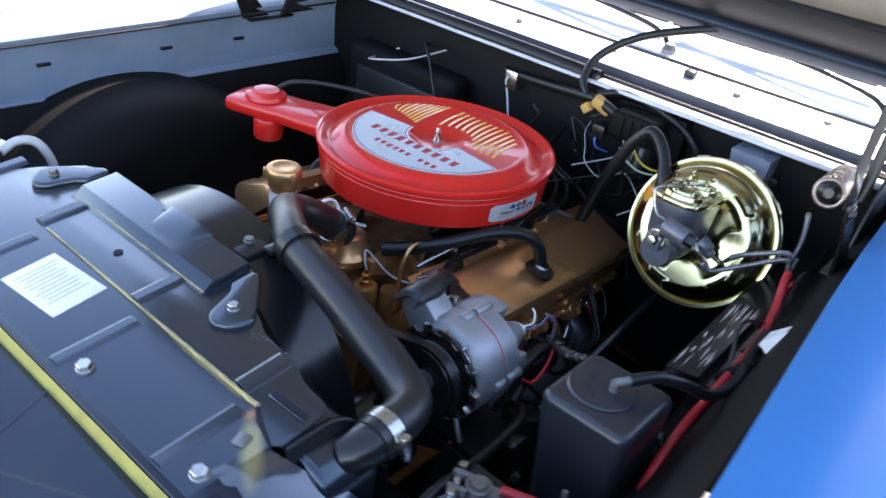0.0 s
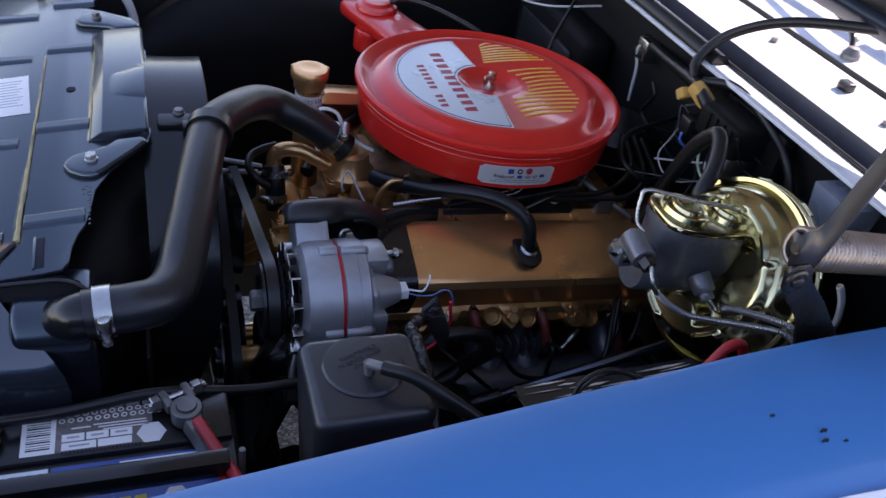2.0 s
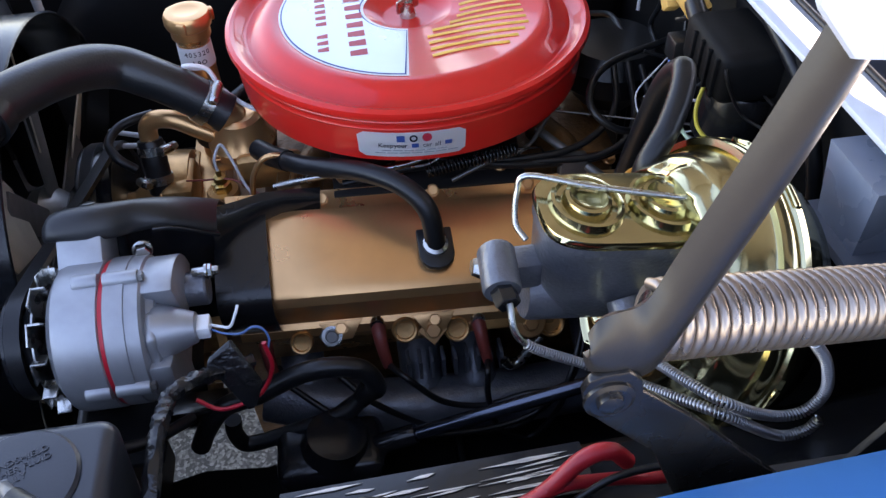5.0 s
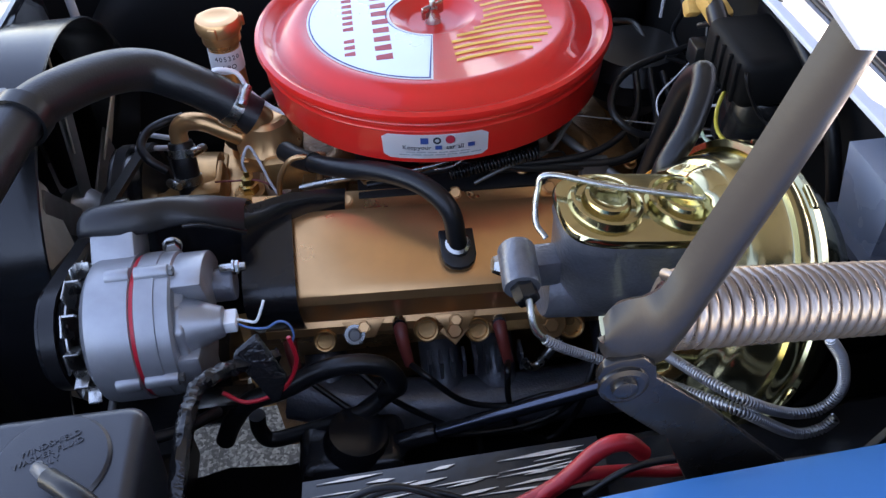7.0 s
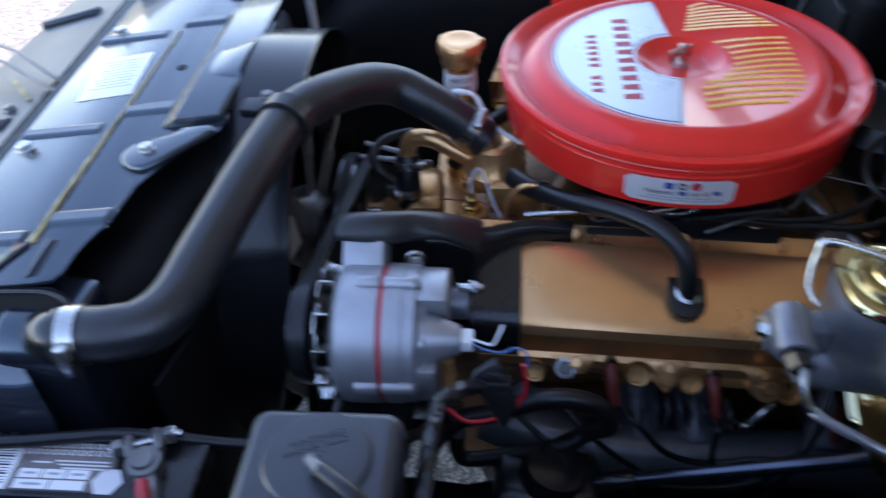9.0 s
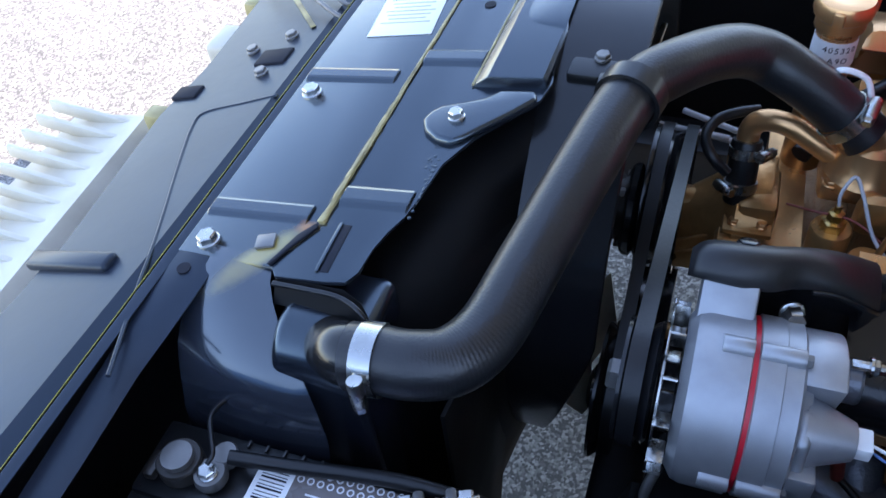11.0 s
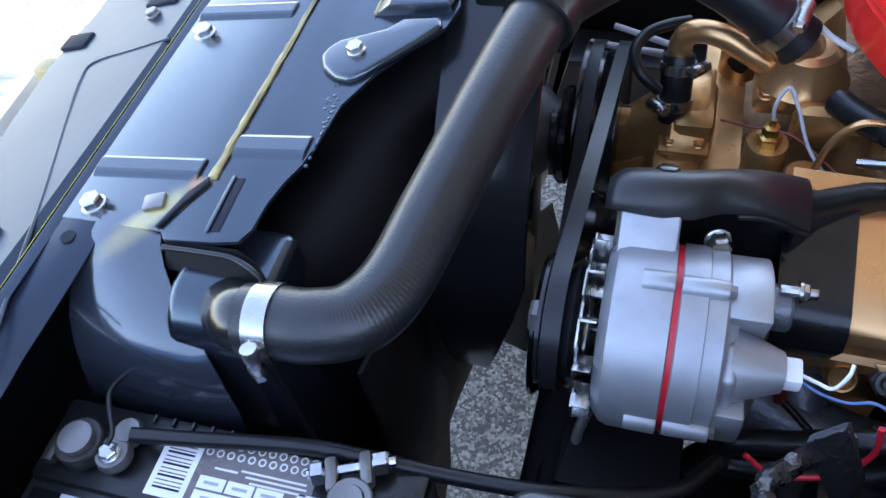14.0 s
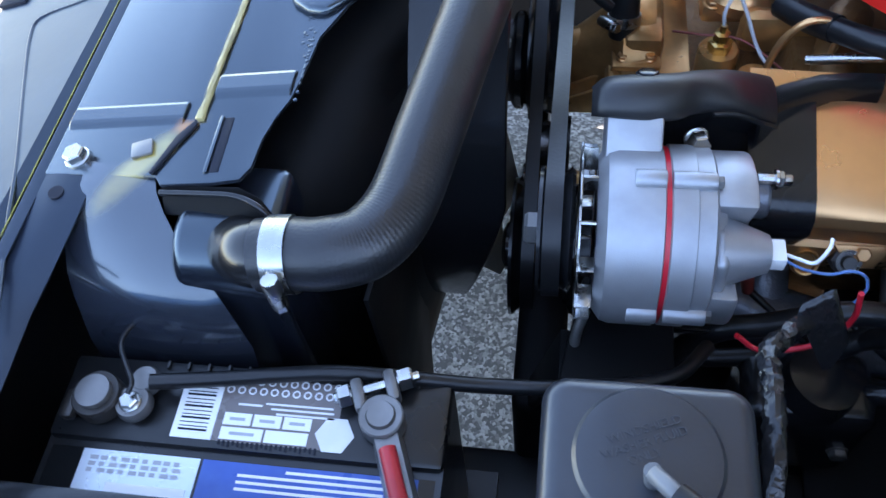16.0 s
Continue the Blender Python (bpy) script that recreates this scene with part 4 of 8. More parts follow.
    part("notch", prism([P(-0.600, -0.314, 0.0005), P(-0.590, -0.300, 0.0005), P(-0.588, -0.305, 0.0005), P(-0.5985, -0.324, 0.0005), P(-0.607, -0.344, 0.0005), P(-0.6098, -0.344, 0.0005)], (0, 0, 0.0022), 0.0004), INK, t, "dark open seam")
    part("end_slot", moved(rbox(-0.0034, 0.0034, -0.023, 0.023, -0.003, 0.0008, 0.001), Matrix.Translation(P(-0.566, -0.321)) @ sl @ Matrix.Rotation(0.03, 4, "Z")), INK, t, "dark pressed slot")
    part("end_rib", moved(rbox(-0.0014, 0.0014, -0.024, 0.024, -0.003, 0.002, 0.0009), Matrix.Translation(P(-0.5712, -0.321)) @ sl @ Matrix.Rotation(0.03, 4, "Z")), SHEET, t)
    lab = moved(rbox(-0.032, 0.032, -0.049, 0.049, 0, 0.0006, 0.0002), Matrix.Translation(P(-0.629, -0.003, 0.0002)) @ sl @ Matrix.Rotation(0.09, 4, "Z"))
    rng = random.Random(8)
    pits = []
    for k in range(46):
        u, w = rng.random(), rng.gauss(0, 1)
        x, y, r = -0.531 + 0.016 * u + 0.003 * w, -0.212 - 0.070 * u + 0.014 * rng.gauss(0, 0.6), rng.uniform(0.0006, 0.0016)
        pits.append(lathe([(0, -0.0006), (r, -0.0006), (r * 0.8, 0.0005), (r * 0.3, 0.0007), (0, 0.0007)], P(min(x, -0.5245), max(y, -0.285)), (-0.115, 0, 1), 7))
    part("blister_patch", join(*pits), SHEET, t, "small blisters in the paint", kind="stuff")
    label = part("label", lab, WHITE, t, "pale paper label with faint print")
    lm = Matrix.Translation(P(-0.629, -0.003, 0.0007)) @ sl @ Matrix.Rotation(0.09, 4, "Z")
    part("print", bars([(0.0, 0.036 - 0.007 * i, 0.05 - 0.006 * (i % 3), 0.0018) for i in range(10)], lm, 0.0002), INK_GREY, label)
    return t


cover()


def shroud():
    t = thing("fan_shroud", (-0.48, 0.03, 0.5), "black fan shroud with a round ring behind the radiator", "fan shroud")
    cy, cz, R = -0.005, 0.674, 0.248
    bm = bmesh.new()
    n = 64
    rings = [[], [], []]
    for k in range(n):
        a = 2 * math.pi * k / n
        c, s = math.cos(a), math.sin(a)
        f = 1 / max(abs(c) / 0.345, abs(s) / (0.20 if s > 0 else 0.29))
        rings[0].append(bm.verts.new((-0.472, cy + R * c, cz + R * s)))
        q = max(f, R + 0.004)
        rings[1].append(bm.verts.new((-0.50, cy - 0.02 + (0.35 * R + 0.65 * q) * c, cz + (0.35 * R + 0.65 * f) * s)))
        rings[2].append(bm.verts.new((-0.565, cy - 0.02 + f * c, cz + min(f * abs(s), 0.19 if s > 0 else 9) * (1 if s > 0 else -1))))
    for p, q in zip(rings, rings[1:]):
        for k in range(n):
            bm.faces.new((p[k], p[(k + 1) % n], q[(k + 1) % n], q[k]))
    bmesh.ops.recalc_face_normals(bm, faces=bm.faces)
    bmesh.ops.solidify(bm, geom=bm.faces[:], thickness=0.002)
    part("body", bm, UNDERCOAT, t, smooth=89)
    ring = lathe([(R - 0.003, 0), (R - 0.003, 0.077), (R - 0.001, 0.0795), (R + 0.001, 0.0780), (R, 0.070), (R, 0), (R - 0.003, 0)], (-0.474, cy, cz), (1, 0, 0), 96)
    for v in ring.verts:
        k = min(1, max(0, (v.co.z - cz + 0.16) / 0.22))
        v.co.x = -0.474 + (v.co.x + 0.474) * (0.22 + 0.78 * k)
    part("ring", ring, BLACK, t, "satin black shroud ring")
    part("side_wall", prism([(-0.481, y, z) for y, z in ((-0.374, 0.80), (-0.228, 0.76), (-0.224, 0.66), (-0.235, 0.60), (-0.256, 0.54), (-0.286, 0.45), (-0.374, 0.40))], (0.004, 0, 0), 0.001), UNDERCOAT, t)
    part("bracket", rbox(-0.455, -0.415, -0.105, -0.06, 0.898, 0.910, 0.003), PLASTIC, t)
    bolt((-0.43, -0.08, 0.911), (0, 0, 1), t, 0.006, 0.005, DARKSTEEL)
    return t


shroud()


def fan():
    t = thing("cooling_fan", (-0.44, 0.02, 0.64), "bladed cooling fan at rest on a black hub", "engine fan")
    cy, cz = -0.005, 0.674
    part("hub", lathe([(0, 0), (0.05, 0), (0.055, 0.015), (0.045, 0.03), (0.02, 0.055), (0, 0.055)], (-0.455, cy, cz), (1, 0, 0), 32), DARKSTEEL, t)
    cl = part("clutch", lathe([(0, 0), (0.030, 0), (0.034, 0.004), (0.046, 0.008), (0.050, 0.012), (0.050, 0.018), (0.044, 0.021), (0.050, 0.024), (0.050, 0.030), (0.02, 0.034), (0, 0.034)], (-0.415, -0.012, 0.680), (1, 0, 0), 40), BLACK, t, "black fan clutch")
    for k in range(4):
        bolt((-0.407, -0.012 + 0.040 * math.cos(k * 1.571 + 0.4), 0.680 + 0.040 * math.sin(k * 1.571 + 0.4)), (-1, 0, 0), cl, 0.005, 0.006, DARKSTEEL, False)
    for i in range(6):
        a = math.pi / 3 * i + radians(72)
        u = Vector((0, math.cos(a), math.sin(a)))
        v = Vector((0, -math.sin(a), math.cos(a)))
        c = Vector((-0.432, cy, cz))
        e = Vector((1, 0, 0))
        part("arm", prism([c + u * r + v * w for r, w in ((0.04, -0.016), (0.15, -0.022), (0.15, 0.022), (0.04, 0.016))], (0.003, 0, 0), 0.0008), DARKSTEEL, t, "dark fan arm")
        edge = [(0.105, -0.034, -0.014), (0.205, -0.074, -0.028), (0.218, -0.060, -0.022), (0.228, 0.0, 0.0), (0.218, 0.060, 0.022), (0.205, 0.070, 0.026), (0.105, 0.034, 0.012)]
        part("blade", prism([c + u * r + v * w + e * q for r, w, q in edge], (0.002, 0, 0), 0.0006), FANMETAL, t, "cream metal fan blade")
    return t


fan()

# grille header in front of the support
gh = thing("grille_header", (-0.92, -0.35, 0.70), "cream grille header panel with ribs in bright sun", "grille", "grille headers")
part("panel", strip([(-0.842, -0.62, 0.785), (-0.86, -0.62, 0.815), (-0.97, -0.62, 0.80), (-1.0, -0.62, 0.70), (-1.0, -0.62, 0.45)], [(-0.868, -0.13, 0.785), (-0.885, -0.13, 0.815), (-0.98, -0.13, 0.80), (-1.0, -0.13, 0.70), (-1.0, -0.13, 0.45)], 0.003, 4), CREAM, gh)
for i in range(20):
    y = -0.605 + 0.0245 * i
    part("rib", moved(rbox(-0.055, 0.055, -0.0030, 0.0030, -0.006, 0.009, 0.002), Matrix.Translation((-0.917 - 0.026 * (y + 0.62) / 0.49, y, 0.809)) @ Matrix.Rotation(0.13, 4, "Y")), CREAM, gh)
part("bracket", rbox(-0.872, -0.848, -0.150, -0.128, 0.795, 0.832, 0.005), YELLOW, gh, "yellowed steel bracket")
g2 = thing("grille_header", (-0.90, 0.08, 0.70), "short cream grille moulding with a bracket", "grille", "grille headers")
part("panel", rbox(-0.905, -0.868, 0.010, 0.060, 0.76, 0.806, 0.008, 3), CREAM, g2)
part("bracket", rbox(-0.868, -0.850, 0.055, 0.072, 0.79, 0.836, 0.005), YELLOW, g2, "yellowed steel bracket")


# ---------------------------------------------------------------- engine
def engine():
    t = thing("engine", (0, 0, 0.35), "gold-painted V8 engine with bronze-gold castings", "engine")
    part("block", taper_box((-0.24, 0.27, -0.14, 0.14), (-0.24, 0.27, -0.18, 0.18), 0.36, 0.66, 0.01), GOLD_DARK, t)
    part("oil_pan", taper_box((-0.2, 0.2, -0.10, 0.10), (-0.22, 0.26, -0.13, 0.13), 0.24, 0.358, 0.015), BLACK, t)
    for s in (-1, 1):
        # head, in the slanted plane of its bank
        pts = [(-0.2, s * 0.150, 0.765), (-0.2, s * 0.238, 0.692), (-0.2, s * 0.215, 0.632), (-0.2, s * 0.165, 0.60), (-0.2, s * 0.09, 0.68)]
        part("cylinder_head", prism(pts, (0.45, 0, 0), 0.006), GOLD_CAST, t)
    # intake manifold and runners
    part("intake_manifold", taper_box((-0.19, 0.23, -0.145, 0.145), (-0.16, 0.20, -0.10, 0.10), 0.68, 0.772, 0.012, 3), GOLD_DARK, t)
    for s in (-1, 1):
        for i in range(4):
            x = -0.13 + 0.095 * i
            part("runner", tube([(x + 0.02 * (1.5 - i) * 0.6, s * 0.05, 0.775), (x, s * 0.10, 0.772), (x, s * 0.15, 0.735)], 0.019, 12, 5), GOLD_DARK, t)
    part("carburettor", join(rbox(-0.055, 0.06, -0.05, 0.05, 0.77, 0.80, 0.006), rbox(-0.065, 0.07, -0.058, 0.058, 0.80, 0.848, 0.008), lathe([(0.06, 0), (0.065, 0.02), (0, 0.02)], (0, 0, 0.846), (0, 0, 1), 32)), DARKSTEEL, t, "dull grey carburettor under the air cleaner")
    # timing cover and water pump
    part("timing_cover", taper_box((-0.275, -0.235, -0.10, 0.10), (-0.275, -0.235, -0.13, 0.13), 0.40, 0.70, 0.01), GOLD_CAST, t)
    part("water_pump", join(lathe([(0, 0), (0.075, 0), (0.078, 0.03), (0.05, 0.05), (0.032, 0.075), (0.03, 0.09), (0, 0.09)], (-0.27, 0.01, 0.665), (-1, 0, 0), 32), rbox(-0.315, -0.268, -0.085, 0.09, 0.66, 0.705, 0.01), rbox(-0.30, -0.262, -0.04, 0.03, 0.69, 0.735, 0.008)), GOLD_CAST, t)
    part("pump_cover", join(rbox(-0.306, -0.268, -0.050, 0.062, 0.672, 0.716, 0.004), rbox(-0.310, -0.264, -0.054, 0.066, 0.708, 0.7145, 0.002)), GOLD_CAST, t, "ribbed gold pump cover")
    for k in range(5):
        y = -0.046 + 0.0225 * k
        part("cast_rib", rbox(-0.3105, -0.3055, y - 0.0028, y + 0.0028, 0.655, 0.707, 0.002), GOLD_CAST, t)
    for k in range(4):
        y = -0.055 + 0.019 * k
        part("cast_rib", prism([(-0.352, y, 0.668), (-0.31, y, 0.690), (-0.31, y, 0.650), (-0.352, y, 0.650)], (0, 0.004, 0), 0.0012), GOLD_CAST, t)
    for x, y in ((-0.300, -0.043), (-0.274, -0.043), (-0.300, 0.055), (-0.274, 0.055)):
        bolt((x, y, 0.7155), (0, 0, 1), t, 0.0052, 0.005, GOLD)
    th = part("thermostat_housing", join(lathe([(0, 0), (0.036, 0), (0.038, 0.012), (0.030, 0.022), (0.026, 0.042), (0.02, 0.046), (0, 0.046)], (-0.198, -0.012, 0.768), (0, 0, 1), 28), rod((-0.2, -0.013, 0.802), (-0.235, -0.014, 0.835), 0.020, 24), rbox(-0.235, -0.165, -0.036, 0.012, 0.752, 0.772, 0.006)), GOLD, t)
    bolt((-0.226, -0.034, 0.773), (0, 0, 1), th, 0.006, 0.006, GOLD)
    part("sender_boss", join(rod((-0.221, -0.078, 0.70), (-0.221, -0.078, 0.762), 0.018, 20), rod((-0.19, -0.10, 0.70), (-0.19, -0.10, 0.752), 0.016, 16)), GOLD_CAST, t)
    sn = part("sender", join(lathe([(0, 0), (0.0105, 0), (0.0105, 0.009), (0.007, 0.010), (0.007, 0.018), (0.003, 0.019), (0.003, 0.026), (0, 0.026)], (-0.221, -0.078, 0.762), (0, 0, 1), 6)), BRASS, t, "brass hex temperature sender")
    part("wire", tube([(-0.221, -0.078, 0.786), (-0.222, -0.074, 0.80), (-0.214, -0.066, 0.812), (-0.205, -0.075, 0.80), (-0.19, -0.10, 0.775), (-0.165, -0.13, 0.765), (-0.145, -0.15, 0.768)], 0.0016, 6), GREYWIRE, sn, "pale grey wire")
    part("wire", tube([(-0.26, -0.06, 0.765), (-0.24, -0.075, 0.775), (-0.205, -0.085, 0.778), (-0.17, -0.115, 0.77), (-0.14, -0.15, 0.762)], 0.0011, 6), REDBOOT, sn, "thin reddish wire")
    part("lifting_eye", tube([(-0.187, -0.110, 0.750), (-0.185, -0.110, 0.776), (-0.1794, -0.110, 0.8024), (-0.1657, -0.110, 0.8205), (-0.1479, -0.110, 0.8215), (-0.1393, -0.110, 0.8075), (-0.140, -0.112, 0.790)], 0.0030, 8), GOLD, t, "gold curved bracket")
    part("casting_ridge", join(rbox(-0.205, -0.13, -0.072, -0.05, 0.748, 0.79, 0.01), rbox(-0.16, 0.1, -0.135, -0.115, 0.735, 0.765, 0.008)), GOLD_CAST, t)
    for s in (-1, 1):
        valve_cover(t, s)
    # spark plugs with their boots, and leads that sag below them
    runs = {0: [(-0.10, -0.30, 0.60), (0.0, -0.305, 0.575), (0.09, -0.30, 0.59), (0.14, -0.28, 0.66), (0.15, -0.24, 0.70)], 1: [(-0.049, -0.30, 0.673), (-0.016, -0.30, 0.629), (0.026, -0.30, 0.612), (0.068, -0.30, 0.621), (0.119, -0.30, 0.638), (0.15, -0.25, 0.70)], 2: [(0.0307, -0.30, 0.6665), (0.0321, -0.30, 0.6237), (0.044, -0.30, 0.570), (0.075, -0.30, 0.540), (0.097, -0.30, 0.559), (0.117, -0.30, 0.621), (0.15, -0.25, 0.70)], 3: [(0.17, -0.28, 0.65), (0.19, -0.25, 0.68), (0.19, -0.2, 0.70)]}
    for i, (x, y, z) in enumerate(((-0.190, -0.205, 0.667), (-0.073, -0.226, 0.690), (0.030, -0.228, 0.678), (0.155, -0.228, 0.648))):
        p = part("spark_plug", join(rod((x, y + 0.012, z + 0.004), (x, y - 0.012, z + 0.010), 0.009, 12), rod((x, y - 0.010, z + 0.009), (x, y - 0.024, z + 0.012), 0.0075, 12)), STEEL, t)
        part("boot", tube([(x, y - 0.016, z + 0.010), (x + 0.001, y - 0.030, z + 0.004), (x + 0.003, y - 0.040, z - 0.010), (x + 0.006, y - 0.046, z - 0.026)], 0.0072, 14, rfun=lambda q: 1.1 - 0.35 * q), REDBOOT, p, "dark red rubber boot")
        part("ignition_lead", tube([(x + 0.006, y - 0.046, z - 0.024), *runs[i]], 0.0033, 8), RUBBER, p, "black ignition lead")
    part("ignition_lead", tube([(-0.12, -0.27, 0.66), (-0.086, -0.30, 0.643), (-0.029, -0.30, 0.586), (0.021, -0.30, 0.5645), (0.071, -0.30, 0.5696), (0.10, -0.30, 0.61), (0.118, -0.30, 0.645), (0.15, -0.24, 0.70)], 0.0033, 8), RUBBER, t, "black ignition lead")
    # casting bosses and bolts along the head
    part("head_ledge", prism([(-0.055, -0.222, 0.700), (0.125, -0.222, 0.690), (0.125, -0.250, 0.668), (-0.055, -0.250, 0.678)], (0, 0.012, -0.012), 0.003), GOLD_CAST, t)
    for x, z, r in ((-0.0457, 0.6915, 0.0135), (0.0074, 0.6821, 0.0135), (0.1075, 0.6706, 0.0145), (-0.15, 0.692, 0.012)):
        part("head_boss", lathe([(0, -0.01), (r, -0.01), (r, 0.006), (r * 0.86, 0.009), (r * 0.72, 0.0085), (r * 0.66, 0.004), (0, 0.003)], (x, -0.248, z - 0.002), (0, -0.75, 0.62), 24), GOLD_CAST, t)
    for x, z in ((-0.0175, 0.6883), (0.0845, 0.6791)):
        part("bolt_pad", lathe([(0, -0.008), (0.0165, -0.008), (0.0165, 0.004), (0.0150, 0.0055), (0, 0.0055)], (x, -0.250, z - 0.002), (0, -0.75, 0.62), 4 if x < 0 else 24), GOLD, t, "gold bolt pad")
        bolt((x, -0.2545, z + 0.0015), (0, -0.75, 0.62), t, 0.0082, 0.007, GOLD)
    st = part("stud", join(lathe([(0, -0.012), (0.013, -0.012), (0.013, 0.004), (0.010, 0.006), (0, 0.006)], (-0.119, -0.250, 0.697), (0, -0.75, 0.66), 6), rod((-0.119, -0.254, 0.700), (-0.119, -0.259, 0.7045), 0.0058, 16)), DARKSTEEL, t, "hex sender plug")
    part("stud_ring", lathe([(0.0072, 0), (0.0102, 0), (0.0102, 0.0022), (0.0072, 0.0022), (0.0072, 0)], (-0.119, -0.2545, 0.7010), (0, -0.75, 0.66), 32), STEEL, st, "bright steel ring")
    # exhaust manifold and heat pipes below the plugs
    part("exhaust_manifold", join(tube([(-0.2, -0.225, 0.585), (-0.1, -0.25, 0.57), (0.05, -0.255, 0.56), (0.2, -0.245, 0.545), (0.27, -0.23, 0.48)], 0.032, 14, 6)), IRON, t, "dark cast-iron exhaust manifold")
    for x in (-0.16, -0.03, 0.03, 0.17):
        part("exhaust_branch", rod((x, -0.19, 0.615), (x, -0.25, 0.575), 0.024, 14), IRON, t)
    for i in range(9):
        x = -0.045 + 0.0125 * i
        part("manifold_fin", rbox(x - 0.002, x + 0.002, -0.256, -0.235, 0.612, 0.640, 0.001), IRON, t)
    part("heat_tube", tube([(0.056, -0.262, 0.634), (0.062, -0.264, 0.627), (0.072, -0.262, 0.6275), (0.0854, -0.258, 0.6428), (0.097, -0.25, 0.651)], 0.0052, 12), STEEL, t, "short grey metal tube")
    # distributor and throttle parts behind the air cleaner
    part("linkage_rod", rod((0.12, -0.10, 0.812), (0.185, -0.168, 0.782), 0.005, 12), DARKSTEEL, t, "grey throttle rod")
    part("throttle_spring", coil((0.035, -0.145, 0.835), (0.10, -0.128, 0.842), 0.0052, 0.0011, 15, 6, 14), DARKSTEEL, t, "thin coil return spring")
    part("spring_hook", tube([(-0.02, -0.145, 0.815), (0.0, -0.148, 0.82), (0.02, -0.146, 0.832), (0.035, -0.145, 0.835)], 0.0012, 6), STEEL, t)
    part("spring_hook", tube([(0.10, -0.128, 0.842), (0.115, -0.122, 0.846), (0.14, -0.115, 0.846)], 0.0012, 6), STEEL, t)
    part("heat_shield", prism([(-0.10, -0.152, 0.792), (0.10, -0.150, 0.782), (0.10, -0.085, 0.800), (-0.10, -0.085, 0.806)], (0, 0, 0.003), 0.001), BLACK_MATT, t, "dark plate under the air cleaner")
    part("fuel_line", tube([(-0.16, -0.12, 0.79), (-0.10, -0.138, 0.812), (-0.03, -0.14, 0.815), (0.03, -0.12, 0.82), (0.06, -0.08, 0.83)], 0.0042, 8), STEEL, t, "bright steel fuel line")
    part("choke_rod", tube([(0.02, -0.155, 0.80), (0.06, -0.15, 0.815), (0.10, -0.14, 0.82), (0.13, -0.11, 0.835)], 0.0022, 6), DARKSTEEL, t)
    part("vacuum_tube", tube([(-0.02, -0.12, 0.812), (0.05, -0.142, 0.808), (0.12, -0.145, 0.80), (0.19, -0.14, 0.80), (0.27, -0.10, 0.81)], 0.0045, 8), RUBBER, t, "black vacuum tube")
    for x, y, z in ((-0.09, -0.13, 0.797), (-0.03, -0.125, 0.80), (0.075, -0.13, 0.793), (0.15, -0.12, 0.775), (0.20, -0.115, 0.772)):
        bolt((x, y, z), (0, -0.3, 1), t, 0.0065, 0.007, GOLD)
    for k, pts in enumerate(([(0.22, -0.04, 0.845), (0.20, -0.11, 0.83), (0.15, -0.14, 0.812), (0.07, -0.142, 0.808), (-0.02, -0.140, 0.810), (-0.09, -0.140, 0.80)], [(0.235, -0.045, 0.845), (0.22, -0.12, 0.82), (0.18, -0.148, 0.806), (0.11, -0.144, 0.803), (0.04, -0.142, 0.804)], [(0.25, -0.045, 0.84), (0.245, -0.13, 0.81), (0.24, -0.18, 0.78), (0.255, -0.24, 0.74), (0.25, -0.27, 0.68)])):
        part("ignition_lead", tube(pts, 0.0038, 8), RUBBER, t, "black ignition lead")
    part("bracket_tab", rbox(0.135, 0.165, -0.15, -0.135, 0.775, 0.805, 0.003), DARKSTEEL, t)
    part("vacuum_line", tube([(0.13, -0.10, 0.835), (0.2, -0.12, 0.83), (0.28, -0.16, 0.835), (0.305, -0.19, 0.84)], 0.0010, 6), DARKSTEEL, t)
    part("distributor", join(lathe([(0, 0), (0.035, 0), (0.06, 0.03), (0.062, 0.055), (0.05, 0.075), (0, 0.08)], (0.235, 0.01, 0.77), (0, 0, 1), 28)), PLASTIC, t, "black distributor cap")
    return t


